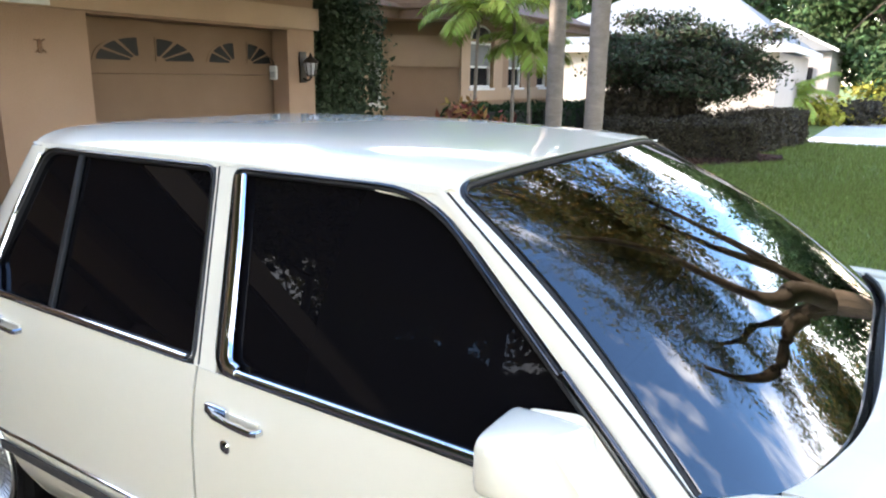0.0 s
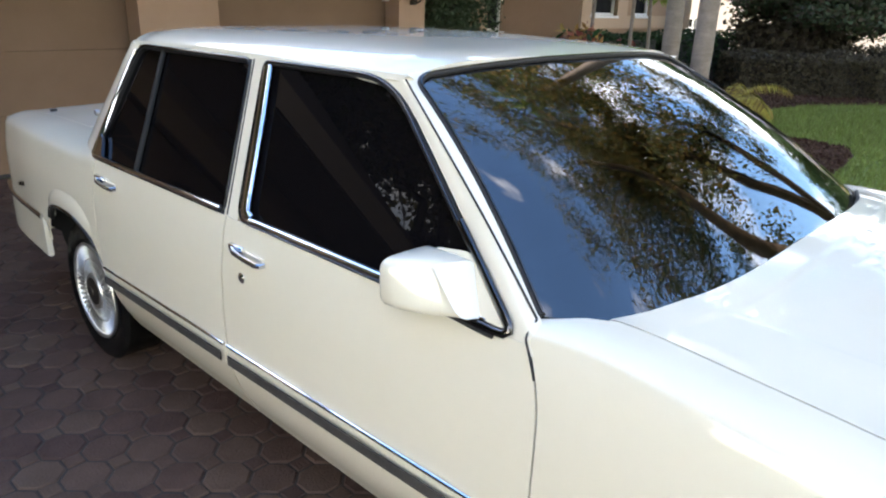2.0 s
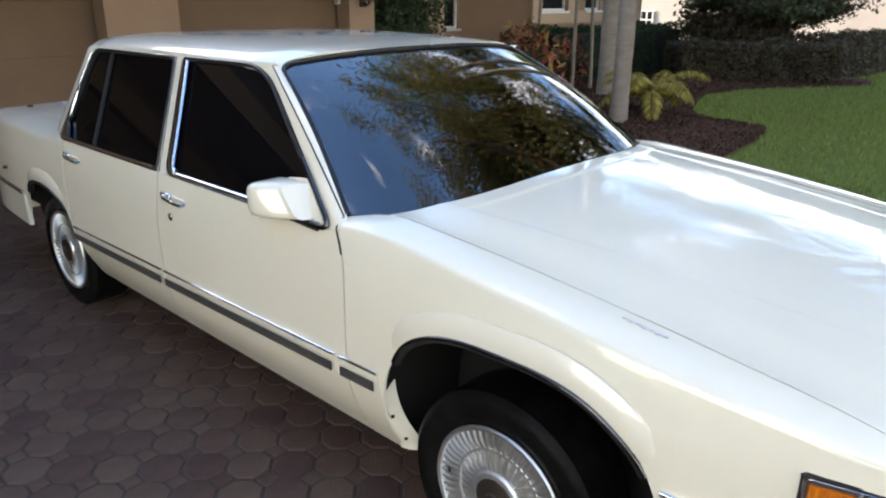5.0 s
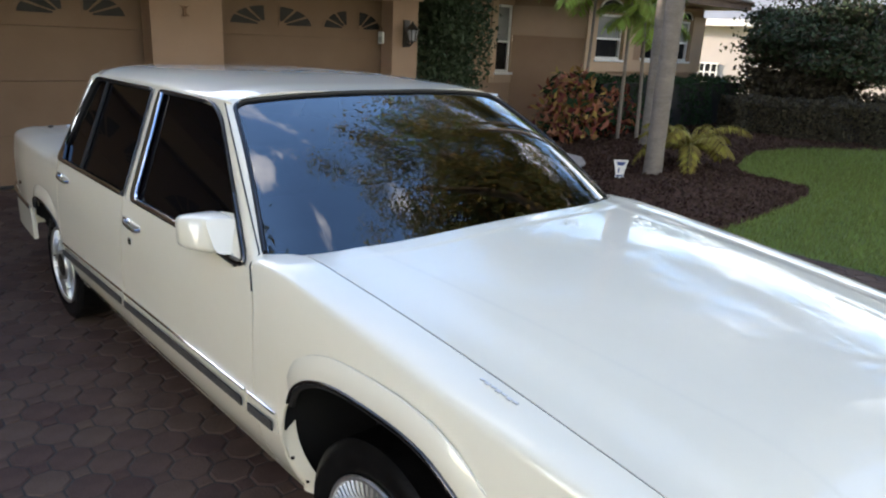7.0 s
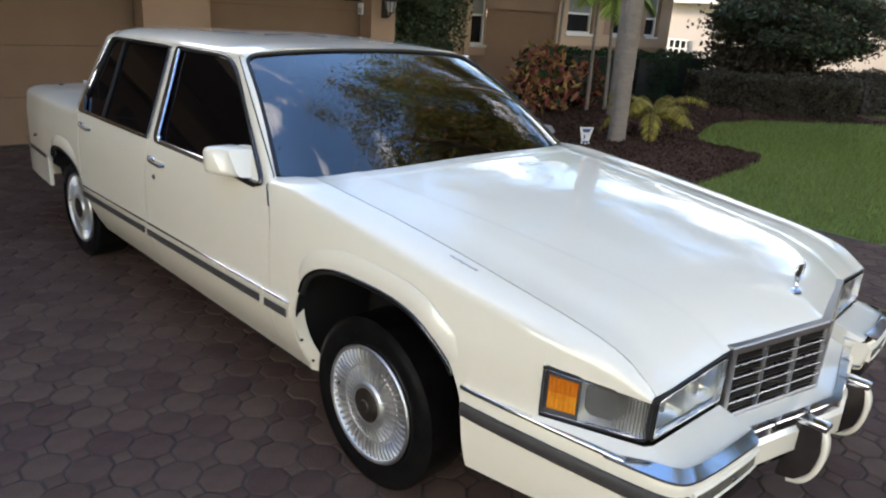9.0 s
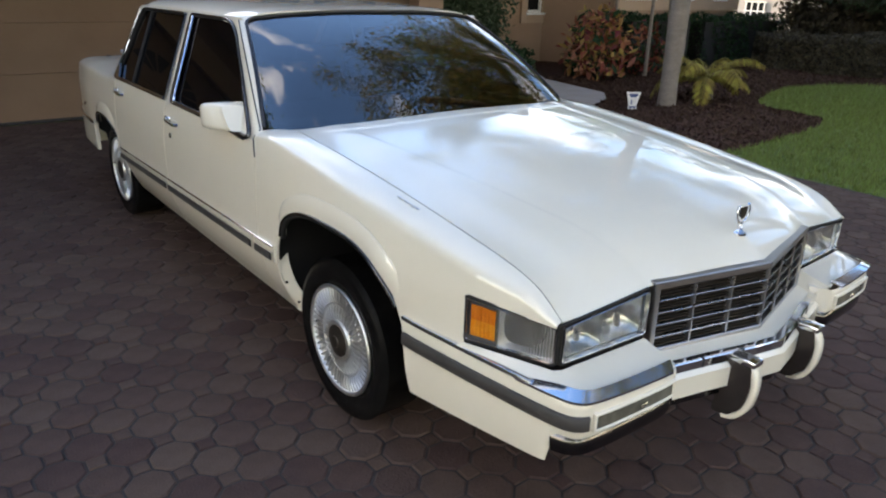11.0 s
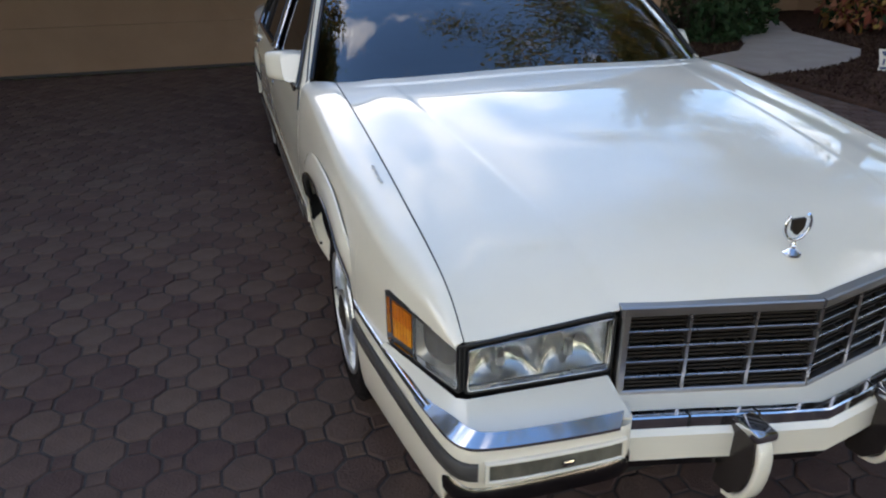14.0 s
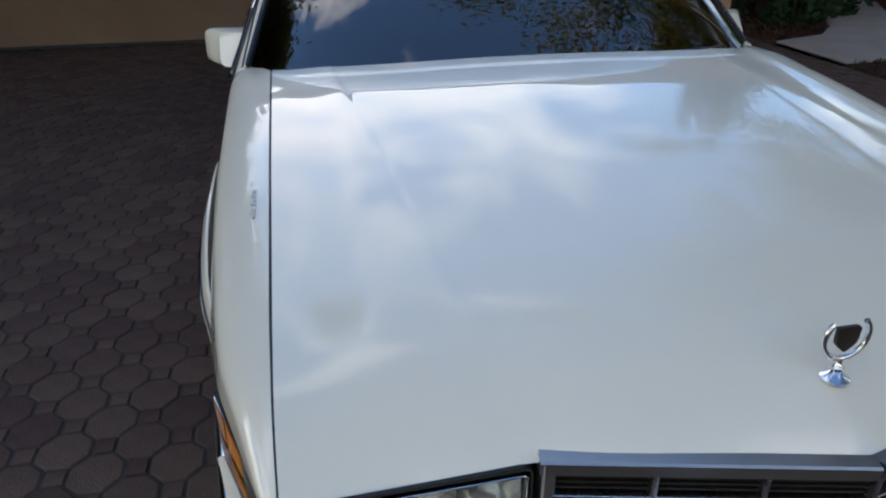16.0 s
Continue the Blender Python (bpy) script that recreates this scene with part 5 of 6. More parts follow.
tagged(new("mulch_bed", me_bed), "planting bed of dark red-brown bark mulch", "mulch bed", kind="structure")
single("garden_path", prism(bmesh.new(), [(x, y, -0.04) for x, y in PATH_EDGE], (0, 0, 0.075)), CONCRETE, "curved pale concrete garden path", "path", "structure")
single("far_driveway", boxed(18.9, 30, -9.0, 2.4, -0.2, 0.01), DRIVE_WHITE, "bright concrete driveway of the neighbouring house", "driveway", "structure")

# ---------- plants ----------
rng = np.random.default_rng(7)


def leaf_mesh(name, P, size, material, aspect=0.5, up=0.0, seed=1, droop=0.0, mats=None):
    """Many small folded leaves at the points P."""
    r = np.random.default_rng(seed)
    n = len(P)
    a = r.normal(size=(n, 3))
    a[:, 2] = a[:, 2] * (1 - droop) - droop
    a /= np.linalg.norm(a, axis=1, keepdims=True)
    b = r.normal(size=(n, 3))
    b[:, :2] *= 1 + up
    b -= a * np.sum(a * b, axis=1, keepdims=True)
    b /= np.maximum(np.linalg.norm(b, axis=1, keepdims=True), 1e-6)
    c = np.cross(a, b)
    s = (size * (0.6 + 0.8 * r.random(n)))[:, None]
    V = np.stack([P - a * s, P + b * s * aspect + c * s * 0.12, P + a * s, P - b * s * aspect + c * s * 0.12], axis=1).reshape(-1, 3)
    F = (np.arange(n * 4).reshape(n, 4)).tolist()
    me = bpy.data.meshes.new(name)
    me.from_pydata(V.tolist(), [], F)
    for m in (mats or [material]):
        me.materials.append(m)
    if mats and len(mats) > 1:
        ids = r.integers(0, len(mats), n)
        me.polygons.foreach_set("material_index", ids.astype(np.int32))
    return me


def clumped(n, centre, radii, clumps, spread, seed, shell=0.55, flat=1.0):
    """Points in clumps that fill an ellipsoid unevenly, mostly towards its outside."""
    r = np.random.default_rng(seed)
    d = r.normal(size=(clumps, 3))
    d /= np.linalg.norm(d, axis=1, keepdims=True)
    rad = shell + (1 - shell) * r.random(clumps)
    C = d * rad[:, None] * (0.8 + 0.35 * r.random(clumps))[:, None]
    w = r.random(clumps) + 0.4
    k = r.choice(clumps, n, p=w / w.sum())
    off = r.normal(size=(n, 3)) * spread
    off[:, 2] *= flat
    return (C[k] + off) * np.array(radii) + np.array(centre)


def leafy(name, me, parent, label="", kind=""):
    ob = new(name, me)
    ob.parent = parent
    return tagged(ob, label, kind=kind)


def limb(bm, pts, r0, r1, n=8):
    """A tapered round limb."""
    P = [Vector(p) for p in pts]
    rings = []
    for i, p in enumerate(P):
        t = (P[min(i + 1, len(P) - 1)] - P[max(i - 1, 0)]).normalized()
        ref = Vector((1, 0, 0)) if abs(t.x) < 0.8 else Vector((0, 1, 0))
        s = t.cross(ref).normalized()
        w = s.cross(t)
        r = r0 + (r1 - r0) * i / (len(P) - 1)
        rings.append([bm.verts.new(p + (s * math.cos(a) + w * math.sin(a)) * r) for a in np.linspace(0, 2 * math.pi, n, endpoint=False)])
    for a, b in zip(rings, rings[1:]):
        for j in range(n):
            bm.faces.new((a[j], a[(j + 1) % n], b[(j + 1) % n], b[j]))
    bm.faces.new(rings[0])
    bm.faces.new(rings[-1])
    return bm


def shrub(name, loc, radii, n, leaf, material, label, category, clumps=40, seed=1, stems=5, mats=None, shell=0.45, spread=0.17, group="", aspect=0.5):
    t = thing(name, (loc[0], loc[1], 0), label, category, group)
    bm = bmesh.new()
    r = np.random.default_rng(seed)
    for k in range(stems):
        a = 2 * math.pi * (k + 0.3 * r.random()) / stems
        top = (radii[0] * 0.5 * math.cos(a), radii[1] * 0.5 * math.sin(a), loc[2] + radii[2] * 0.5)
        limb(bm, [(0.05 * math.cos(a), 0.05 * math.sin(a), 0.0), (top[0] * 0.5, top[1] * 0.5, top[2] * 0.5), top], 0.03 * max(1, radii[2]), 0.008)
    part("stems", bm, BARK, t)
    leafy("foliage", leaf_mesh("foliage", clumped(n, (0, 0, loc[2]), radii, clumps, spread, seed, shell), leaf, material, seed=seed, mats=mats, aspect=aspect), t)
    return t


def hedge(name, a, b, width, height, n, material, label, seed=1, leaf=0.035, round_end=0.0):
    """A clipped hedge from plan point a to b, its faces covered with small leaves over a near-black core that paints
    the inner shade.
    """
    A, B = np.array(a), np.array(b)
    L = np.linalg.norm(B - A)
    d = (B - A) / L
    q = np.array((-d[1], d[0]))
    t = thing(name, (*a, 0), label, "hedge")
    r = np.random.default_rng(seed)
    u = r.random(n) * L
    face = r.random(n)
    w = np.where(face < 0.35, -1.0, np.where(face < 0.6, 1.0, r.random(n) * 2 - 1))
    z = np.where(face < 0.6, r.random(n) * height, height)
    ends = face > 0.93
    u = np.where(ends, np.where(r.random(n) < 0.5, 0.0, L), u)
    z = np.where(ends, r.random(n) * height, z)
    lump = 0.05 * np.sin(u * 3.1 + w * 2) + 0.04 * np.sin(u * 7.7 + z * 5)
    dep = np.abs(r.normal(size=n)) * 0.05
    wz = w * (width / 2 + lump - dep)
    z = np.maximum(z + np.where(z >= height, lump - dep, 0) + r.normal(size=n) * 0.015, 0.03)
    P = np.stack([d[0] * u + q[0] * wz, d[1] * u + q[1] * wz, z], axis=1)
    leafy("foliage", leaf_mesh("foliage", P, leaf, material, seed=seed), t)
    # solid block, coloured near-black as the shade between the leaves
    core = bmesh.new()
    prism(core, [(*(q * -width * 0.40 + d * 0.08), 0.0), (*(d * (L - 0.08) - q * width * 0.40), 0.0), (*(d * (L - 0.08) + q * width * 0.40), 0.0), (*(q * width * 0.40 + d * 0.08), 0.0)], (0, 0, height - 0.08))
    part("core", core, DARK, t, "near-black core painted as the shade inside the hedge")
    return t


def frond(V, F, base, az, rise, length, droop, leaflets, leaf_len, leaf_w, seed, tilt=0.5):
    """One feather palm leaf: a curved rib with pairs of narrow leaflets, written into V and F."""
    r = np.random.default_rng(seed)
    d = np.array((math.cos(az), math.sin(az), 0))
    side = np.array((-math.sin(az), math.cos(az), 0))
    P = []
    p, ang = np.array(base, float), rise
    n = leaflets
    for k in range(n + 1):
        P.append(p.copy())
        p = p + (d * math.cos(ang) + np.array((0, 0, math.sin(ang)))) * length / n
        ang -= droop / n * (0.5 + 1.2 * k / n)
    for k in range(n):
        a, b = P[k], P[k + 1]
        w = 0.012 * (1 - 0.8 * k / n) * max(1, length)
        i = len(V)
        V += [a - side * w, a + side * w, b + side * w, b - side * w]
        F.append((i, i + 1, i + 2, i + 3))
        if k < 2:
            continue
        t = (b - a) / np.linalg.norm(b - a)
        up = np.cross(side, t)
        sl = leaf_len * math.sin(math.pi * (0.12 + 0.83 * k / n)) ** 0.7 * (0.85 + 0.3 * r.random())
        for s in (-1, 1):
            ldir = side * s * 0.85 + t * 0.55 + up * (tilt * 0.5) - np.array((0, 0, 0.25 + 0.3 * r.random())) * (1 - tilt)
            ldir /= np.linalg.norm(ldir)
            lw = np.cross(ldir, up)
            lw = lw / max(np.linalg.norm(lw), 1e-6) * leaf_w
            tip = a + ldir * sl - np.array((0, 0, sl * 0.18))
            mid_ = a + ldir * sl * 0.5
            i = len(V)
            V += [a - lw * 0.4, mid_ - lw, tip, mid_ + lw]
            F.append((i, i + 1, i + 2, i + 3))


def frond_mesh(name, specs, material):
    V, F = [], []
    for s in specs:
        frond(V, F, *s)
    me = bpy.data.meshes.new(name)
    me.from_pydata([tuple(v) for v in V], [], F)
    me.materials.append(material)
    return me


def palm(name, loc, height, r0, r1, fronds, length, label, seed, material=LEAF_PALM, leaf_len=0.5, leaf_w=0.02, bark=BARK_PALM, lean=(0, 0), group="", rings=True):
    t = thing(name, (*loc, 0), label, "palm", group)
    bm = bmesh.new()
    n = max(8, int(height / 0.22))
    pts = [(lean[0] * (k / n) ** 1.5, lean[1] * (k / n) ** 1.5, height * k / n) for k in range(n + 1)]
    prof = []
    for k, p in enumerate(pts):
        r = r0 + (r1 - r0) * (k / n) + (0.10 * r0 * max(0, 1 - p[2] / 0.5))
        prof.append((p, r * (1.0 + (0.025 if k % 2 else -0.01) * rings)))
    rg = []
    for p, r in prof:
        rg.append([bm.verts.new((p[0] + r * math.cos(a), p[1] + r * math.sin(a), p[2])) for a in np.linspace(0, 2 * math.pi, 18, endpoint=False)])
    for a, b in zip(rg, rg[1:]):
        for j in range(18):
            bm.faces.new((a[j], a[(j + 1) % 18], b[(j + 1) % 18], b[j]))
    bm.faces.new(rg[0])
    bm.faces.new(rg[-1])
    part("trunk", bm, bark, t, smooth=50)
    rr = np.random.default_rng(seed)
    top = (lean[0], lean[1], height)
    specs = [(top, 2.4 * k + rr.random() * 0.5, 1.25 - 1.25 * (k / fronds) + 0.15 * rr.random(), length * (0.85 + 0.3 * rr.random()), 1.3 + 0.6 * rr.random(), 26, leaf_len, leaf_w, seed * 100 + k, 0.4) for k in range(fronds)]
    leafy("crown", frond_mesh("crown", specs, material), t)
    return t


palm("tall_palm", (5.78, 3.30), 7.6, 0.106, 0.095, 16, 2.6, "tall palm with a smooth ringed grey trunk in mulch", 11, leaf_len=0.75, leaf_w=0.025, group="tall palms")
palm("tall_palm", (7.92, 4.72), 7.9, 0.125, 0.11, 16, 2.6, "tall palm with a smooth ringed grey trunk in mulch", 12, leaf_len=0.75, leaf_w=0.025, lean=(0.1, 0.2), group="tall palms")
for k, (x, y, h, ln) in enumerate(((8.35, 6.35, 2.55, 1.25), (8.67, 5.80, 3.0, 1.35), (8.95, 5.6, 2.05, 0.85))):
    palm("small_palm", (x, y), h, 0.032, 0.024, 18 - 4 * (k == 2), ln, "slender young palm with bright feather leaves", 20 + k, leaf_len=0.40, leaf_w=0.016, lean=(-0.05, 0.08 * (k - 1)), group="slender young palms", rings=False)
sago = thing("sago_palm", (6.66, 3.34, bed_height(6.66, 3.34)), "low sago palm with yellow-green arching leaves", "sago palm")
part("trunk", limb(bmesh.new(), [(0, 0, 0), (0, 0, 0.12), (0, 0, 0.26)], 0.13, 0.10, 12), BARK, sago)
leafy("fronds", frond_mesh("fronds", [((0, 0, 0.24), 2.4 * k, 1.15 - 0.85 * k / 15, 0.84 * (0.8 + 0.4 * ((k * 7) % 5) / 5), 1.75, 30, 0.19, 0.012, 500 + k, 0.75) for k in range(15)], LEAF_SAGO), sago)
shrub("croton_shrub", (7.79, 6.16, 0.54), (0.54, 0.53, 0.54), 1300, 0.088, LEAF_CROTON, "bushy croton with red, yellow and green leaves", "shrub", clumps=60, seed=3, mats=[LEAF_CROTON, LEAF_CROTON_PINK, LEAF_CROTON_GOLD, LEAF_HEDGE_GREEN], shell=0.5, aspect=0.42)
shrub("croton_shrub", (8.9, 6.05, 0.45), (0.38, 0.36, 0.45), 600, 0.07, LEAF_CROTON, "small dark red croton behind the slender palms", "shrub", clumps=30, seed=4, mats=[LEAF_CROTON, LEAF_HEDGE_GREEN], aspect=0.42)
shrub("corner_bush", (5.35, 6.85, 2.35), (0.80, 0.66, 2.55), 24000, 0.040, LEAF_DARK, "tall dark evergreen bush beside the garage corner", "bush", clumps=120, seed=5, shell=0.5, spread=0.14)
shrub("under_shrub", (15.5, 5.5, 0.75), (1.35, 1.35, 0.85), 9000, 0.07, LEAF_HEDGE, "dark dense shrub under the clipped tree", "shrub", clumps=70, seed=18)
shrub("low_bush", (6.0, 6.5, 0.3), (0.4, 0.35, 0.32), 900, 0.06, LEAF_HEDGE_GREEN, "low green plant beside the path", "bush", clumps=30, seed=15)
shrub("low_bush", (5.15, 6.0, 0.25), (0.40, 0.35, 0.28), 900, 0.06, LEAF_HEDGE_GREEN, "low green plant beside the path", "bush", clumps=30, seed=16)
shrub("garage_plant", (-4.15, 5.9, 0.3), (0.35, 0.3, 0.35), 900, 0.05, LEAF_HEDGE_GREEN, "dark plant at the garage wall", "bush", clumps=30, seed=17)
hedge("box_hedge", (9.0, 6.75), (11.0, 6.75), 0.6, 1.0, 5000, LEAF_HEDGE_GREEN, "dark green clipped hedge under the windows", 31, 0.03)
hedge("box_hedge", (11.3, 6.75), (14.35, 6.75), 0.7, 0.98, 7000, LEAF_HEDGE_GREEN, "dark green clipped hedge under the windows", 32, 0.03)
hedge("low_hedge", (11.58, 5.30), (13.6, 3.05), 1.2, 0.74, 19000, LEAF_HEDGE, "broad clipped brownish-green hedge at the lawn", 33, 0.035)
hedge("low_hedge", (14.4, 3.35), (18.7, 2.75), 1.0, 0.85, 9000, LEAF_HEDGE, "broad clipped brownish-green hedge at the lawn", 34, 0.035)


def tree(name, loc, trunk_h, r, crown, radii, n, leaf, mats, label, seed, limbs=7, clumps=90, spread=0.13, shell=0.4, reach=0.75, category="tree", group="", bark=BARK):
    t = thing(name, (loc[0], loc[1], 0), label, category, group)
    bm = bmesh.new()
    rr = np.random.default_rng(seed)
    limb(bm, [(0, 0, -0.05), (0.04, 0.02, trunk_h * 0.5), (0.02, -0.03, trunk_h)], r, r * 0.75, 12)
    for k in range(limbs):
        a = 2 * math.pi * (k + 0.5 * rr.random()) / limbs
        el = 0.25 + 0.6 * rr.random()
        e = np.array((crown[0] + math.cos(a) * radii[0] * reach, crown[1] + math.sin(a) * radii[1] * reach, crown[2] + radii[2] * (el - 0.45)))
        s = np.array((0.02, -0.03, trunk_h * (0.8 + 0.2 * rr.random())))
        pts = []
        for j in range(7):
            q = j / 6
            wob = rr.normal(size=3) * 0.06 * radii[0] * math.sin(math.pi * q)
            pts.append(tuple(s * (1 - q) + e * q + wob + np.array((0, 0, 0.18 * radii[2] * math.sin(math.pi * q)))))
        limb(bm, pts, r * 0.48, r * 0.07, 7)
        for j in (3, 4, 5):
            p = np.array(pts[j])
            d = rr.normal(size=3) * radii[0] * 0.22
            limb(bm, [tuple(p), tuple(p + d * 0.5 + (0, 0, 0.1)), tuple(p + d)], r * 0.14, r * 0.03, 5)
    part("trunk", bm, bark, t)
    leafy("crown", leaf_mesh("crown", clumped(n, crown, radii, clumps, spread, seed, shell, 0.8), leaf, mats[0], seed=seed, mats=mats, droop=0.2), t)
    return t


tree("clipped_tree", (15.2, 5.3), 0.9, 0.13, (0.20, -0.45, 1.98), (1.95, 2.1, 0.95), 60000, 0.052, [LEAF_DARK, LEAF_DARK, LEAF_HEDGE], "broad dark evergreen tree with a rounded crown behind the hedge", 41, limbs=8, clumps=130, spread=0.12, shell=0.35)
oak = tree("oak_tree", (9.3, -1.9), 2.3, 0.34, (-3.0, 2.2, 6.4), (5.2, 5.6, 2.7), 80000, 0.051, [LEAF_OAK, LEAF_OAK, LEAF_OAK_SUNLIT], "large spreading live oak over the lawn", 42, limbs=3, clumps=330, spread=0.060, shell=0.15, reach=0.7, bark=BARK_OAK)
for pts, r0, r1 in (([(0, 0, 2.1), (-1.2, 0.5, 2.7), (-2.6, 0.4, 3.0), (-3.9, 0.9, 3.9), (-4.8, 2.2, 4.9), (-6.0, 2.6, 5.9)], 0.26, 0.06),
                    ([(0, 0, 2.2), (-0.9, -0.3, 3.0), (-2.2, -0.4, 3.5), (-3.5, -1.2, 4.3), (-4.9, -1.4, 5.3), (-6.4, -0.8, 5.9)], 0.21, 0.05)):
    part("low_limb", limb(bmesh.new(), [tuple(p) for p in smooth_path(pts, 2)], r0, r1, 10), BARK_OAK, oak, "heavy curved low limb", smooth=60)
for centre, radii, n, sd in (((1.2, 4.6, 4.7), (2.4, 3.4, 0.9), 7000, 91), ((-0.6, 8.4, 6.4), (4.4, 2.8, 1.9), 34000, 93)):
    leafy("low_boughs", leaf_mesh("low_boughs", clumped(n, centre, radii, 90, 0.085, sd, 0.15), 0.045, LEAF_OAK, seed=sd + 1, mats=[LEAF_OAK, LEAF_OAK, LEAF_OAK_SUNLIT]), oak, "hanging low boughs", kind="stuff")
tree("street_tree", (-9.2, 4.6), 3.4, 0.32, (2.1, -0.4, 6.8), (4.2, 5.0, 2.3), 60000, 0.12, [LEAF_OAK, LEAF_OAK_SUNLIT], "spreading tree beside the drive", 43, clumps=150, spread=0.12, shell=0.2)
tree("street_tree", (-11.5, 10.0), 4.2, 0.32, (0, 0, 9.6), (5.0, 6.5, 3.4), 42000, 0.15, [LEAF_OAK, LEAF_FAR], "spreading tree beside the house", 44, clumps=150, spread=0.12, shell=0.2)
tree("street_tree", (15.5, -9.0), 1.9, 0.30, (0, 0, 4.9), (4.8, 4.6, 3.3), 30000, 0.10, [LEAF_OAK, LEAF_OAK_SUNLIT, LEAF_FAR], "leafy tree across the lawn", 67, clumps=150, spread=0.11, shell=0.2)
tree("street_tree", (-15.5, -10), 3.0, 0.28, (0, 0, 6.2), (4.2, 4.8, 3.2), 16000, 0.12, [LEAF_OAK, LEAF_FAR], "spreading tree near the street", 61, clumps=120, spread=0.12, shell=0.2)
for k, (x, y) in enumerate(((-16, -20), (-6, -22), (3, -20.5), (12, -22), (21, -20))):
    tree("street_tree", (x, y), 2.6, 0.3, (0, 0, 6.6), (5.4, 4.0, 4.6), 11000, 0.16, [LEAF_OAK, LEAF_FAR], "big tree across the street", 45 + 20 * k, clumps=110, spread=0.14, shell=0.2, group="trees across the street")
# added out of view: blocks the low sky that the side windows would mirror
tree("street_tree", (-7.2, 14.6), 2.8, 0.32, (0, 0, 6.3), (4.4, 3.4, 3.1), 30000, 0.15, [LEAF_OAK, LEAF_FAR], "unseen tree behind the garage, added to darken window reflections", 62, clumps=120, spread=0.12, shell=0.2)
hedge("side_hedge", (-7.4, 1.8), (-7.4, 10.5), 1.2, 3.8, 18000, LEAF_DARK, "tall dark hedge along the side of the plot", 35, 0.09)
tree("far_tree", (37, 0.2), 2.2, 0.3, (0, 0, 5.0), (5.0, 5.5, 4.2), 26000, 0.17, [LEAF_FAR], "leafy green tree in the distance", 47, clumps=90, spread=0.12, group="far trees")
tree("far_tree", (46, 9), 2.6, 0.3, (0, 0, 6.5), (6.0, 7.0, 4.6), 18000, 0.2, [LEAF_FAR], "leafy green tree in the distance", 48, clumps=90, spread=0.12, group="far trees")
tree("far_tree", (44, -9), 2.6, 0.3, (0, 0, 6.0), (6.0, 7.0, 5.0), 18000, 0.2, [LEAF_FAR], "leafy green tree in the distance", 49, clumps=90, spread=0.12, group="far trees")
tree("far_tree", (42, 20), 2.6, 0.3, (0, 0, 7.0), (6.0, 8.0, 4.6), 18000, 0.2, [LEAF_FAR], "leafy green tree in the distance", 50, clumps=90, spread=0.12, group="far trees")
shrub("yellow_bush", (27.6, 3.3, 0.5), (1.2, 1.4, 0.65), 1600, 0.11, LEAF_YELLOW, "bright yellow-green bush beside the far drive", "bush", seed=51, group="far bushes")
shrub("yellow_bush", (30.4, 0.6, 0.6), (1.2, 1.8, 0.75), 1600, 0.12, LEAF_YELLOW, "bright yellow-green bush beside the far drive", "bush", seed=52, group="far bushes")
shrub("round_bush", (28.3, 1.55, 0.45), (0.8, 0.95, 0.55), 1600, 0.08, LEAF_HEDGE, "rounded clipped grey-green bush", "bush", seed=53)
shrub("green_bush", (31.5, -0.2, 1.5), (2.0, 2.2, 1.7), 4500, 0.12, LEAF_FAR, "big rounded green bush", "bush", seed=54, clumps=70)
palm("far_palm", (25.8, 3.6), 1.0, 0.12, 0.10, 13, 1.7, "low feather palm near the neighbouring house", 60, leaf_len=0.5, leaf_w=0.03, bark=BARK)

# ---------- the house: garage block ----------
garage = thing("garage", (0, 0, 0), "tan stucco garage with two sectional doors", "garage", kind="")
WY = 6.20
HOLES = ((-4.10, 0.92, 2.03), (1.68, 3.98, 2.01))


def wall_with_holes(owner, x0, x1, y0, y1, z1, holes):
    """A wall round openings: a pier beside each one, a lintel over it and a breast under it."""
    add = lambda name, *b: part(name, boxed(*b), STUCCO, owner)
    x = x0
    for a, b, top, *low in holes:
        add("wall_pier", x, a, y0, y1, 0, z1)
        add("lintel_wall", a, b, y0, y1, top, z1)
        if low:
            add("wall_breast", a, b, y0, y1, 0, low[0])
        x = b
    add("wall_pier", x, x1, y0, y1, 0, z1)


wall_with_holes(garage, -5.6, 4.40, WY, WY + 0.24, 3.1, HOLES)
part("side_wall", boxed(4.16, 4.40, WY + 0.242, 9.4, 0, 3.1), STUCCO, garage)
part("side_wall", boxed(-5.6, -5.36, WY + 0.242, 12, 0, 3.1), STUCCO, garage)
part("band", boxed(-5.62, 4.435, WY - 0.045, WY - 0.002, 2.03, 2.26, 0.006), STUCCO_TRIM, garage, "raised stucco band over the doors")
part("band_end", boxed(4.402, 4.445, WY - 0.045, 9.4, 2.03, 2.26, 0.006), STUCCO_TRIM, garage)


# roof and deep eave stay out of view; added to shade doors and drive
def garage_shade_roof(u, v):
    return (-6.1 + 11.0 * u, 4.65 + 6.0 * v, 2.56 + 2.95 * v)


part("soffit", boxed(-6.0, 4.85, 4.65, 6.195, 2.44, 2.48), STUCCO_TRIM, garage)
part("roof", sheet(garage_shade_roof, 12, 6, 0.16, inward=(0, 8, 0)), ROOF_BROWN, garage)
part("fascia", boxed(-6.1, 4.9, 4.60, 4.645, 2.40, 2.60), STUCCO_TRIM, garage)


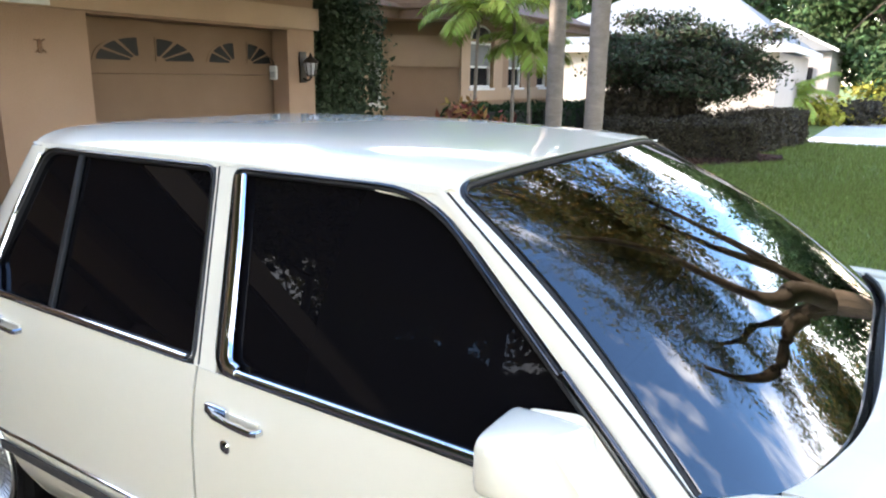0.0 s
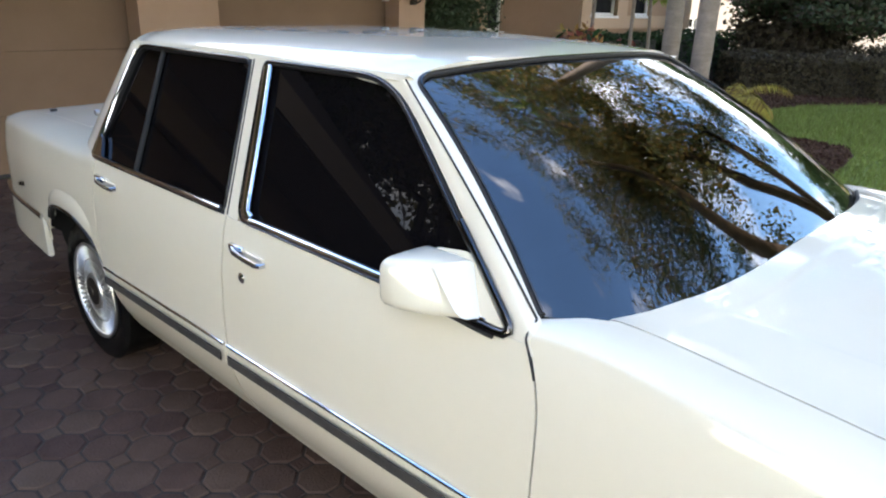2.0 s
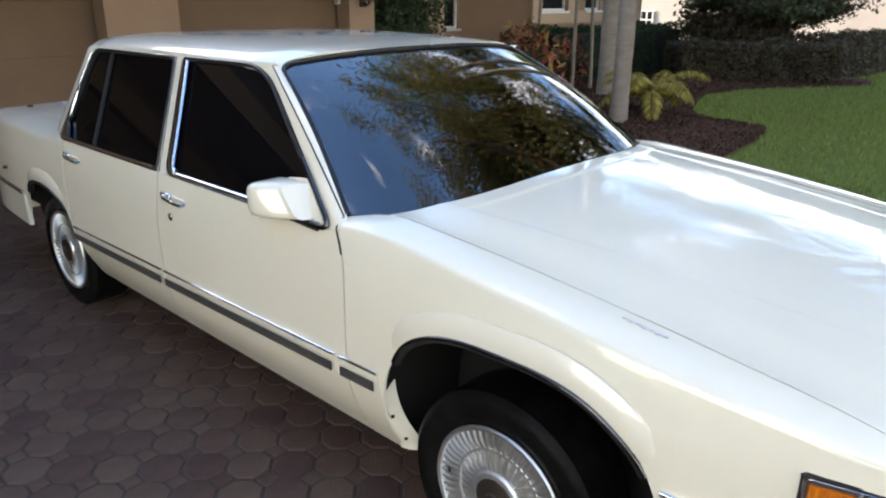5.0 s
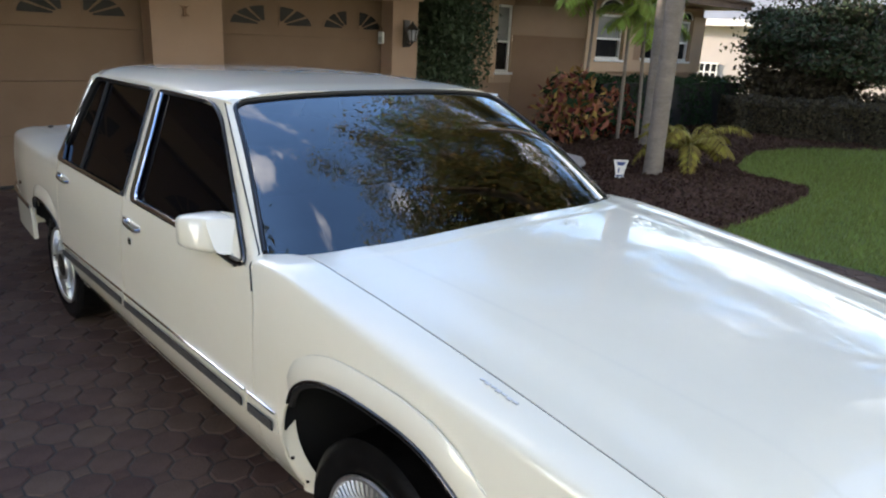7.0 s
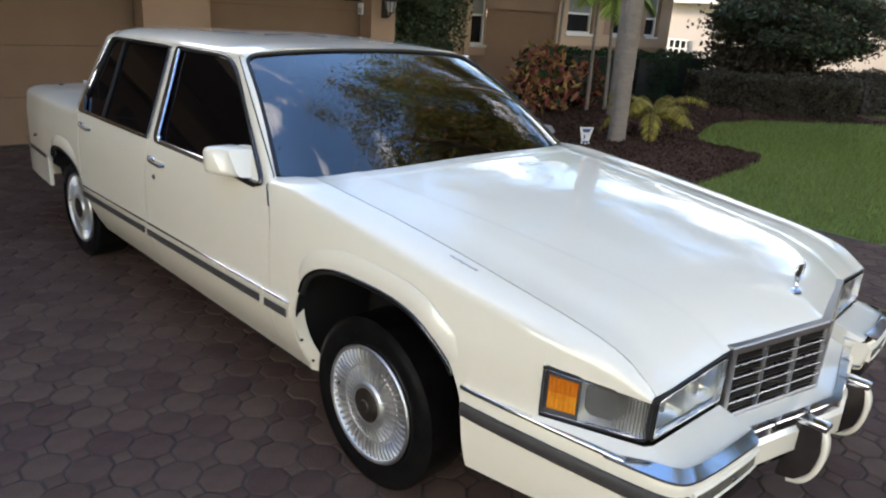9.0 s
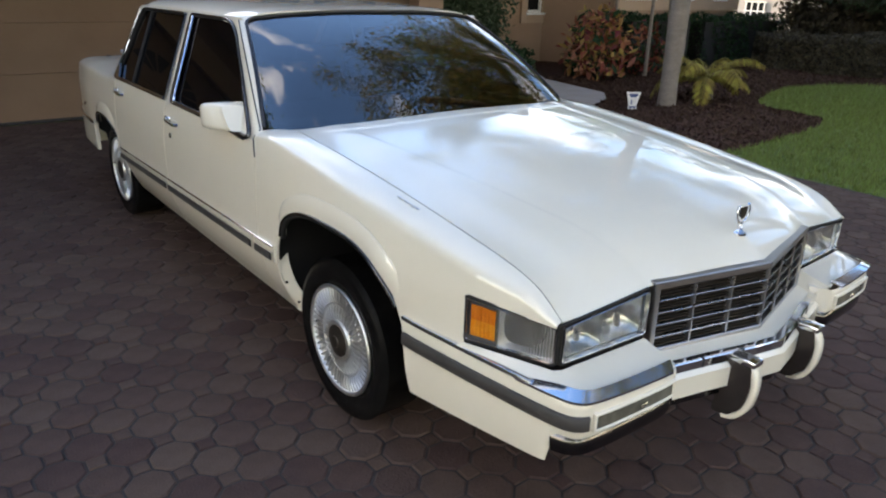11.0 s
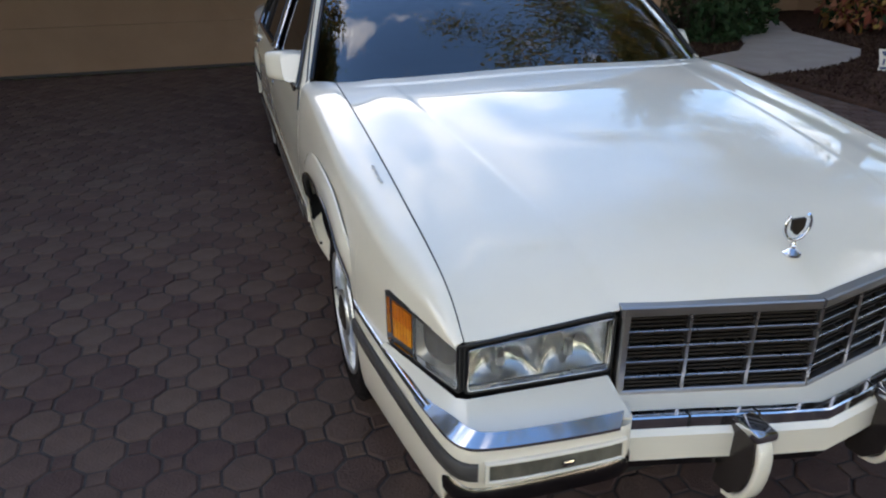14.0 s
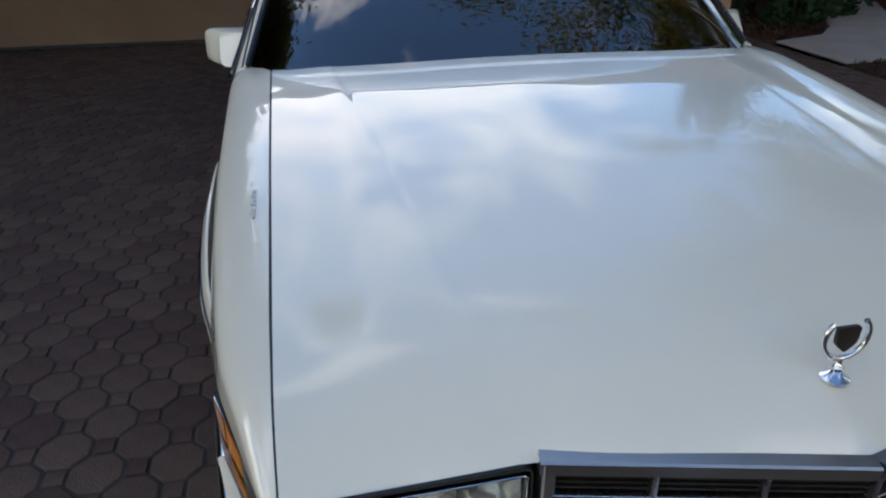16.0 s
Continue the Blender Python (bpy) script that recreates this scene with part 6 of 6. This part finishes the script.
def fan_window(parent, cx, z0, half, yf, flip):
    """A quarter sunburst of three panes between raised bars."""
    gap, rx, rz = 0.085, half - 0.085, 0.215
    sgn = -1 if flip else 1
    P = lambda a, k, o=0.0: (cx + sgn * (gap + rx * k * math.cos(a)), yf - o, z0 + rz * k * math.sin(a))
    fr = part("sunburst_window", prism(bmesh.new(), [P(a, 1.06) for a in np.linspace(0, math.pi / 2, 10)] + [P(0, 0.0)], (0, -0.008, 0)), DOOR_TAN, parent, "quarter sunburst window")
    edges = (0.0, math.pi / 6 + 0.02, math.pi / 3 - 0.02, math.pi / 2)
    for i in range(3):
        a0, a1 = edges[i] + 0.05, edges[i + 1] - 0.05
        loop = [P(a, 0.98, 0.009) for a in np.linspace(a0, a1, 6)] + [P((a0 + a1) / 2 + d, 0.24, 0.009) for d in (0.16, -0.16)]
        part("pane", prism(bmesh.new(), loop, (0, -0.003, 0)), PANE, fr)


def garage_door(name, x0, x1, y, fans):
    d = part(name, boxed(x0, x1, y + 0.03, y + 0.05, 0.0, 2.03), DARK, garage, "tan sectional garage door with sunburst windows")
    for k in range(4):
        z0, z1 = 0.508 * k + 0.002, 0.508 * (k + 1) + 0.0005
        sec = bmesh.new()
        box(sec, x0 + 0.004, x1 - 0.004, y, y + 0.029, z0, z1, 0.004, 1)
        s = part("door_section", sec, DOOR_TAN, d, smooth=40)
        for q in (0.13, 0.255, 0.38):
            part("groove_bead", boxed(x0 + 0.006, x1 - 0.006, y - 0.0025, y - 0.0004, z0 + q - 0.004, z0 + q + 0.004), DOOR_TAN, d)
    part("bottom_seal", boxed(x0, x1, y - 0.012, y - 0.001, 0.001, 0.035, 0.004), RUBBER, d)
    for cx, half in fans:
        fan_window(d, cx, 1.640, half, y - 0.005, False)
        fan_window(d, cx, 1.640, half, y - 0.005, True)


garage_door("garage_door", -4.14, 0.96, 6.47, ((0.28, 0.49), (-0.98, 0.49), (-2.24, 0.49), (-3.50, 0.49)))
garage_door("garage_door", 1.64, 4.02, 6.47, ((2.41, 0.53), (3.54, 0.43)))
# unseen closing walls, added so no sun leaks in round the doors
part("back_wall", boxed(-5.35, 4.15, 9.2, 9.4, 0, 4.55), STUCCO, garage)
for x in (-5.6, 4.16):
    part("gable_sun_stop", prism(bmesh.new(), [(x, 6.442, 3.102), (x, 9.4, 3.102), (x, 9.4, 4.64), (x, 6.442, 3.19)], (0.24, 0, 0)), STUCCO, garage)
# keypad and lantern
keypad = thing("keypad", (3.965, 6.40, 1.555), "small white keypad on the door jamb", "keypad")
part("case", boxed(-0.03, 0.0, -0.05, 0.05, -0.075, 0.075, 0.008), WHITE_TRIM, keypad, smooth=40)
part("cover", boxed(-0.036, -0.0305, -0.04, 0.04, -0.06, 0.01, 0.002), BLIND, keypad)
part("cable", sweep(bmesh.new(), [(-0.01, 0, 0.075), (-0.012, 0.0, 0.12), (-0.05, 0.02, 0.16), (-0.09, 0.04, 0.17)], circ(0.006, 6)), BRONZE, keypad)
lantern = thing("wall_lantern", (4.20, 6.198, 1.62), "dark bronze wall lantern with frosted glass", "wall lamp")
part("back_plate", boxed(-0.055, 0.055, -0.02, -0.001, -0.17, 0.17, 0.006), BRONZE, lantern, smooth=40)
part("arm", sweep(bmesh.new(), smooth_path([(0, -0.015, -0.12), (0, -0.08, -0.15), (0, -0.13, -0.12), (0, -0.13, -0.09)]), circ(0.011, 8)), BRONZE, lantern, smooth=60)
part("glass", lathe(bmesh.new(), [(0.0, -0.085), (0.052, -0.085), (0.078, 0.05), (0.0, 0.05)], 8, centre=(0, -0.13, 0)), LAMP_GLASS, lantern)
for k in range(8):
    a = 2 * math.pi * k / 8
    part("glazing_bar", sweep(bmesh.new(), [(0.054 * math.cos(a), -0.13 + 0.054 * math.sin(a), -0.088), (0.080 * math.cos(a), -0.13 + 0.080 * math.sin(a), 0.052)], rect(-0.005, 0.005, -0.005, 0.005)), BRONZE, lantern)
part("cap", lathe(bmesh.new(), [(0.0, 0.16), (0.012, 0.15), (0.016, 0.125), (0.05, 0.10), (0.09, 0.055), (0.088, 0.048), (0.0, 0.048)], 16, centre=(0, -0.13, 0)), BRONZE, lantern, smooth=50)
part("foot", lathe(bmesh.new(), [(0.0, -0.13), (0.015, -0.12), (0.02, -0.10), (0.056, -0.092), (0.056, -0.084), (0.0, -0.084)], 12, centre=(0, -0.13, 0)), BRONZE, lantern, smooth=50)
orn2 = thing("wall_ornament", (1.27, 6.198, 1.735), "small rusty-brown metal wall ornament", "ornament")
RUST = M("rusty_brown_metal", (0.17, 0.09, 0.05), (0.24, 0.13, 0.07), rough=0.7, metal=0.3, scale=30, bump=0.3)
body = bmesh.new()
prism(body, rounded([(-0.02, -0.012, -0.10), (0.025, -0.012, -0.09), (0.03, -0.012, 0.04), (0.0, -0.012, 0.10), (-0.03, -0.012, 0.04)], 0.02, 4), (0, 0.011, 0))
for a, b in (((0.02, 0.05), (0.075, 0.085)), ((-0.02, 0.05), (-0.07, 0.075)), ((0.02, -0.05), (0.07, -0.085)), ((-0.02, -0.05), (-0.06, -0.09))):
    sweep(body, [(a[0], -0.008, a[1]), ((a[0] + b[0]) / 2, -0.016, (a[1] + b[1]) / 2 + 0.01), (b[0], -0.008, b[1])], circ(0.008, 6), up=(0, 1, 0))
part("figure", body, RUST, orn2)
orn2.matrix_world = orn2.matrix_world @ Matrix.Diagonal((0.6, 1, 0.6, 1))
plaque = thing("wall_plaque", (1.03, 6.152, 2.115), "white plaque with dark bars on the stucco band", "plaque")
part("board", boxed(-0.33, 0.33, -0.018, 0.0, -0.075, 0.085, 0.005), WHITE_TRIM, plaque)
for k in range(4):
    part("bar", boxed(-0.20 + 0.11 * k, -0.14 + 0.11 * k, -0.022, -0.0185, 0.0, 0.05), BRONZE, plaque)

# ---------- the house: living wing ----------
wing = thing("house_wing", (0, 0, 0), "tan stucco house wing with white-framed windows", "house")
AY, BY = 8.66, 7.40
wall_with_holes(wing, 4.42, 8.90, AY, AY + 0.22, 2.49, ((8.42, 8.88, 2.25, 0.98),))
wall_with_holes(wing, 9.60, 13.95, BY, BY + 0.22, 2.49, ((9.90, 10.82, 2.18, 1.32), (11.55, 12.15, 2.18, 1.32), (12.95, 13.45, 2.18, 1.32)))
sl = Vector((9.60 - 8.902, BY - AY, 0))
nrm = Vector((-sl.y, sl.x, 0)).normalized()
loopw = [(8.902, AY, 0), (9.598, BY, 0), Vector((9.598, BY, 0)) + nrm * 0.2, Vector((8.902, AY, 0)) + nrm * 0.2]
part("slanted_wall", prism(bmesh.new(), loopw, (0, 0, 2.49)), STUCCO, wing)
part("end_wall", boxed(13.73, 13.95, BY + 0.222, 12, 0, 2.49), STUCCO, wing)
# light bands round the windows and over the slanted wall
part("band", prism(bmesh.new(), [Vector((8.90, AY, 1.70)) - nrm * 0.05, Vector((9.60, BY, 1.70)) - nrm * 0.05, Vector((9.60, BY, 1.70)) - nrm * 0.002, Vector((8.90, AY, 1.70)) - nrm * 0.002], (0, 0, 0.55)), STUCCO_TRIM, wing, "light stucco band")
part("band", boxed(8.26, 8.419, AY - 0.05, AY - 0.002, 0.78, 2.45), STUCCO_TRIM, wing, "light stucco surround")
part("band", boxed(8.421, 8.89, AY - 0.05, AY - 0.002, 0.78, 0.978), STUCCO_TRIM, wing)
part("band", boxed(9.58, 13.99, BY - 0.05, BY - 0.002, 1.08, 1.318), STUCCO_TRIM, wing, "light stucco sill band")
for x0, x1 in ((9.58, 9.898), (10.822, 11.2), (13.47, 13.99)):
    part("band", boxed(x0, x1, BY - 0.05, BY - 0.002, 1.32, 2.30), STUCCO_TRIM, wing)


def sash_window(x0, x1, z0, z1, y, arched=False):
    w = part("window", boxed(x0 + 0.01, x1 - 0.01, y + 0.12, y + 0.14, z0 + 0.01, z1 - 0.01), BLIND, wing, "white double-hung sash window")
    zm = z0 + (z1 - z0) * 0.46
    t = 0.045
    fr = bmesh.new()
    for a in ((x0, x0 + t, z0, z1), (x1 - t, x1, z0, z1), (x0 + t, x1 - t, z0, z0 + t), (x0 + t, x1 - t, z1 - t, z1), (x0 + t, x1 - t, zm - 0.02, zm + 0.02)):
        box(fr, a[0], a[1], y + 0.03, y + 0.10, a[2], a[3])
    part("window_frame", fr, WHITE_TRIM, w, "white window frame")
    part("pane", boxed(x0 + t, x1 - t, y + 0.075, y + 0.081, z0 + t, zm - 0.02), PANE, w, "dark lower pane")
    part("pane", boxed(x0 + t, x1 - t, y + 0.060, y + 0.066, zm + 0.02, z1 - t), M("blind_behind_pane", (0.22, 0.225, 0.225), (0.30, 0.30, 0.29), rough=0.12, scale=3), w, "upper pane with a pale blind")
    part("window_sill", boxed(x0 - 0.03, x1 + 0.03, y - 0.075, y + 0.03, z0 - 0.045, z0 - 0.002, 0.006), WHITE_TRIM, w)


sash_window(8.42, 8.88, 0.98, 2.25, AY)
sash_window(9.90, 10.82, 1.32, 2.18, BY)
sash_window(11.55, 12.15, 1.32, 2.18, BY)
sash_window(12.95, 13.45, 1.32, 2.18, BY)
for cx, hw in ((10.36, 0.40), (13.2, 0.24)):
    ar = [(cx + hw * math.cos(a), BY - 0.006, 2.225 + hw * 0.62 * math.sin(a)) for a in np.linspace(0, math.pi, 14)]
    aw = part("arched_window", prism(bmesh.new(), ar, (0, 0.005, 0)), PANE, wing, "dark half-round window")
    part("window_frame", sweep(bmesh.new(), ar, rect(-0.02, 0.02, -0.02, 0.012)), WHITE_TRIM, aw)
part("soffit", prism(bmesh.new(), [(x, y, 2.50) for x, y in ((4.45, 8.1), (8.6, 8.1), (9.2, 6.75), (14.75, 6.75), (14.75, 12), (4.45, 12))], (0, 0, 0.05)), STUCCO_TRIM, wing)
part("fascia", sweep(bmesh.new(), [(x, y, 2.58) for x, y in ((4.45, 8.08), (8.58, 8.08), (9.18, 6.73), (14.77, 6.73), (14.77, 12))], rect(-0.02, 0.02, -0.08, 0.09)), ROOF_BROWN, wing)


def wing_roof(u, v):
    p = along([(4.45, 8.0), (8.55, 8.0), (9.15, 6.65), (14.85, 6.65), (14.85, 12.0)], u)
    q = along([(4.45, 12.0), (8.8, 12.0), (10.0, 11.0), (11.8, 11.0), (11.8, 12.5)], u)
    z = 2.68 + 1.75 * v
    r = p * (1 - v) + q * v
    return (r[0], r[1], z + 0.02 * math.sin(v * 60))


part("roof", sheet(wing_roof, 41, 31, 0.06, inward=(10, 10, 0)), ROOF_BROWN, wing)

# ---------- neighbouring houses ----------
nh = thing("white_house", (0, 0, 0), "pale neighbouring house with a light grey hipped roof", "house")
part("front_wall", boxed(20.6, 20.85, 3.5, 11.6, 0, 2.35), WHITE_WALL, nh)
part("side_wall", boxed(20.852, 28.0, 3.5, 3.75, 0, 2.35), WHITE_WALL, nh)
part("side_wall", boxed(20.852, 28.0, 11.35, 11.6, 0, 2.35), WHITE_WALL, nh)
w = part("window", boxed(20.56, 20.598, 10.30, 10.90, 0.62, 1.15), PANE, nh, "small window with glazing bars")
for y in (10.27, 10.48, 10.70, 10.90):
    part("glazing_bar", boxed(20.53, 20.558, y, y + 0.04, 0.58, 1.19), WHITE_TRIM, w)
for z in (0.58, 0.87, 1.15):
    part("glazing_bar", boxed(20.525, 20.557, 10.23, 10.97, z, z + 0.04), WHITE_TRIM, w)
part("fascia", sweep(bmesh.new(), [(28.3, 3.12, 2.44), (20.22, 3.12, 2.44), (20.22, 12.0, 2.44)], rect(-0.03, 0.03, -0.10, 0.10)), WHITE_TRIM, nh)


def hip_roof(x0, x1, y0, y1, z0, z1, ridge):
    b = bmesh.new()
    c = [b.verts.new(p) for p in ((x0, y0, z0), (x1, y0, z0), (x1, y1, z0), (x0, y1, z0))]
    xm = (x0 + x1) / 2
    r = [b.verts.new((xm, y0 + ridge, z1)), b.verts.new((xm, y1 - ridge, z1))]
    for f in ((c[0], c[1], r[0]), (c[1], c[2], r[1], r[0]), (c[2], c[3], r[1]), (c[3], c[0], r[0], r[1]), (c[3], c[2], c[1], c[0])):
        b.faces.new(f)
    return b


part("roof", hip_roof(20.2, 28.4, 3.1, 12.0, 2.46, 4.35, 2.6), WHITE_ROOF, nh)
nh2 = thing("gabled_house", (0, 0, 0), "pale gabled house in the distance", "house")
part("wall", boxed(31.0, 38, 3.0, 7.4, 0, 2.75), WHITE_WALL, nh2)
gb = bmesh.new()
prism(gb, [(30.7, 2.75, 2.75), (30.7, 5.2, 3.95), (30.7, 7.7, 2.75)], (7.6, 0, 0))
part("roof", gb, WHITE_ROOF, nh2)
part("window", boxed(30.94, 30.996, 3.6, 4.6, 1.1, 2.1), PANE, nh2)
part("fascia", sweep(bmesh.new(), [(30.68, 2.75, 2.74), (30.68, 5.2, 3.94), (30.68, 7.7, 2.74)], rect(-0.05, 0.05, -0.09, 0.09), up=(1, 0, 0)), WHITE_TRIM, nh2)

# yard sign in the mulch
sign = thing("yard_sign", (5.17, 3.36, 0), "small white and blue yard sign on a stake", "sign")
SIGN_BLUE = M("sign_blue", (0.05, 0.08, 0.20), (0.07, 0.10, 0.24), rough=0.4, scale=20)
part("stake", boxed(-0.012, 0.012, -0.004, 0.004, 0.0, 0.18), CHROME_DULL, sign)
part("board", prism(bmesh.new(), rounded([(-0.13, -0.006, 0.34), (0.13, -0.006, 0.34), (0.10, -0.006, 0.24), (0.07, -0.006, 0.10), (0.09, -0.006, 0.05), (-0.09, -0.006, 0.05), (-0.07, -0.006, 0.10), (-0.10, -0.006, 0.24)], 0.012, 3), (0, -0.006, 0)), WHITE_TRIM, sign)
part("emblem", prism(bmesh.new(), rounded([(-0.085, -0.0125, 0.31), (0.085, -0.0125, 0.31), (0.05, -0.0125, 0.25), (-0.05, -0.0125, 0.25)], 0.01, 3), (0, -0.003, 0)), SIGN_BLUE, sign)
part("bar", boxed(-0.06, 0.06, -0.0155, -0.0125, 0.07, 0.10), SIGN_BLUE, sign)
part("bar", boxed(-0.04, -0.015, -0.0155, -0.0125, 0.13, 0.21), SIGN_BLUE, sign)
sign.matrix_world = pose(5.17, 3.36, bed_height(5.17, 3.36) - 0.02, 0, 0, -35) @ Matrix.Diagonal((0.70, 0.70, 0.72, 1))

# ---------- mulch chips, grass ----------
r = np.random.default_rng(70)
P = np.c_[4.3 + 9.5 * r.random(34000), 1.6 + 5.0 * r.random(34000), 0.022 + 0.010 * r.random(34000)]
P = P[inside(P, BED) & ~inside(P, PATH_EDGE)]
P[:, 2] += [bed_height(x, y) - 0.012 for x, y in P[:, :2]]
ob = tagged(new("mulch_chips", leaf_mesh("mulch_chips", P, 0.028, MULCH_CHIP, aspect=0.3, seed=71)), "loose chips of dark bark mulch", "mulch", kind="stuff")


def grass(n, x0, x1, y0, y1, size, seed):
    r = np.random.default_rng(seed)
    P = np.c_[x0 + (x1 - x0) * r.random(n), y0 + (y1 - y0) * r.random(n), np.full(n, -0.012)]
    P = P[~inside(P, BED)]
    n = len(P)
    a = 2 * math.pi * r.random(n)
    d = np.c_[np.cos(a), np.sin(a), np.zeros(n)] * (size * 0.14)
    h = size * (0.6 + 0.8 * r.random(n))
    tip = P + np.c_[r.normal(size=(n, 2)) * size * 0.4, h]
    V = np.stack([P - d, P + d, tip], axis=1).reshape(-1, 3)
    me = bpy.data.meshes.new("grass")
    me.from_pydata(V.tolist(), [], np.arange(n * 3).reshape(n, 3).tolist())
    me.materials.append(GRASS)
    return tagged(new("grass", me), "short green lawn grass", "grass", kind="stuff")


grass(75000, 4.27, 11.0, -3.0, 4.1, 0.05, 72)
grass(50000, 8.0, 19.0, -3.0, 4.0, 0.07, 73)

# ---------- pavers ----------
PITCH = 0.1560
H = PITCH / math.sqrt(2)
AP = PITCH / 2 - 0.0045


def paver_verts(kind):
    """Plan corners of an eight-sided or a small square paver."""
    if kind == "octagon":
        R = AP / math.cos(math.pi / 8)
        return [(R * math.cos(math.pi / 8 + k * math.pi / 4), R * math.sin(math.pi / 8 + k * math.pi / 4)) for k in range(8)]
    q = PITCH * (math.sqrt(2) - 1) / 2 - 0.0040
    return [(q, -q), (q, q), (-q, q), (-q, -q)]


def paver_mesh(name, kind):
    base = paver_verts(kind)
    b = bmesh.new()
    top = [b.verts.new((x * 0.93, y * 0.93, 0.0)) for x, y in base]
    mid_ = [b.verts.new((x, y, -0.005)) for x, y in base]
    low = [b.verts.new((x, y, -0.020)) for x, y in base]
    b.faces.new(top)
    for i in range(len(base)):
        j = (i + 1) % len(base)
        b.faces.new((mid_[i], mid_[j], top[j], top[i]))
        b.faces.new((low[i], low[j], mid_[j], mid_[i]))
    return to_mesh(name, b, PAVER)


r = np.random.default_rng(80)
OX, OY = -1.356, -0.226
near = {"octagon": [], "square": []}
far_V, far_F = [], []
oct_me, sq_me = paver_mesh("octagonal_paver", "octagon"), paver_mesh("square_paver", "square")
plan = {"octagon": paver_verts("octagon"), "square": paver_verts("square")}
for i in range(-110, 111):
    for j in range(-110, 111):
        for kind, ox, oy in (("octagon", 0, 0), ("square", 0, H)):
            x, y = OX + (i - j) * H + ox, OY + (i + j) * H + oy
            if not (DX0 + 0.08 < x < DX1 - 0.08 and DY0 + 0.08 < y < DY1 - 0.05):
                continue
            dz, tx, ty = r.normal() * 0.0012, r.normal() * 0.006, r.normal() * 0.006
            if -2.75 < x < -0.95 and -1.55 < y < 2.05 and len(near[kind]) < 300:
                near[kind].append((x, y, dz, tx, ty))
                continue
            base, k0 = plan[kind], len(far_V)
            n = len(base)
            for s, z in ((0.93, 0.0), (1.0, -0.005), (1.0, -0.014)):
                far_V += [(x + bx * s, y + by * s, dz + z + tx * by * s - ty * bx * s) for bx, by in base]
            far_F.append(tuple(range(k0, k0 + n)))
            for q in range(n):
                e = (q + 1) % n
                far_F.append((k0 + n + q, k0 + n + e, k0 + e, k0 + q))
                far_F.append((k0 + 2 * n + q, k0 + 2 * n + e, k0 + n + e, k0 + n + q))
me = bpy.data.meshes.new("paver_field")
me.from_pydata(far_V, [], far_F)
me.materials.append(PAVER_FAR)
pf = tagged(new("paver_field", me), "field of brown octagonal pavers", kind="stuff")
pf.parent = drive
for kind, me in (("octagon", oct_me), ("square", sq_me)):
    for x, y, dz, tx, ty in near[kind]:
        o = new("octagonal_paver" if kind == "octagon" else "square_paver", me)
        o.parent = drive
        o.matrix_local = Matrix.Translation((x, y, dz)) @ Euler((tx, ty, 0)).to_matrix().to_4x4()
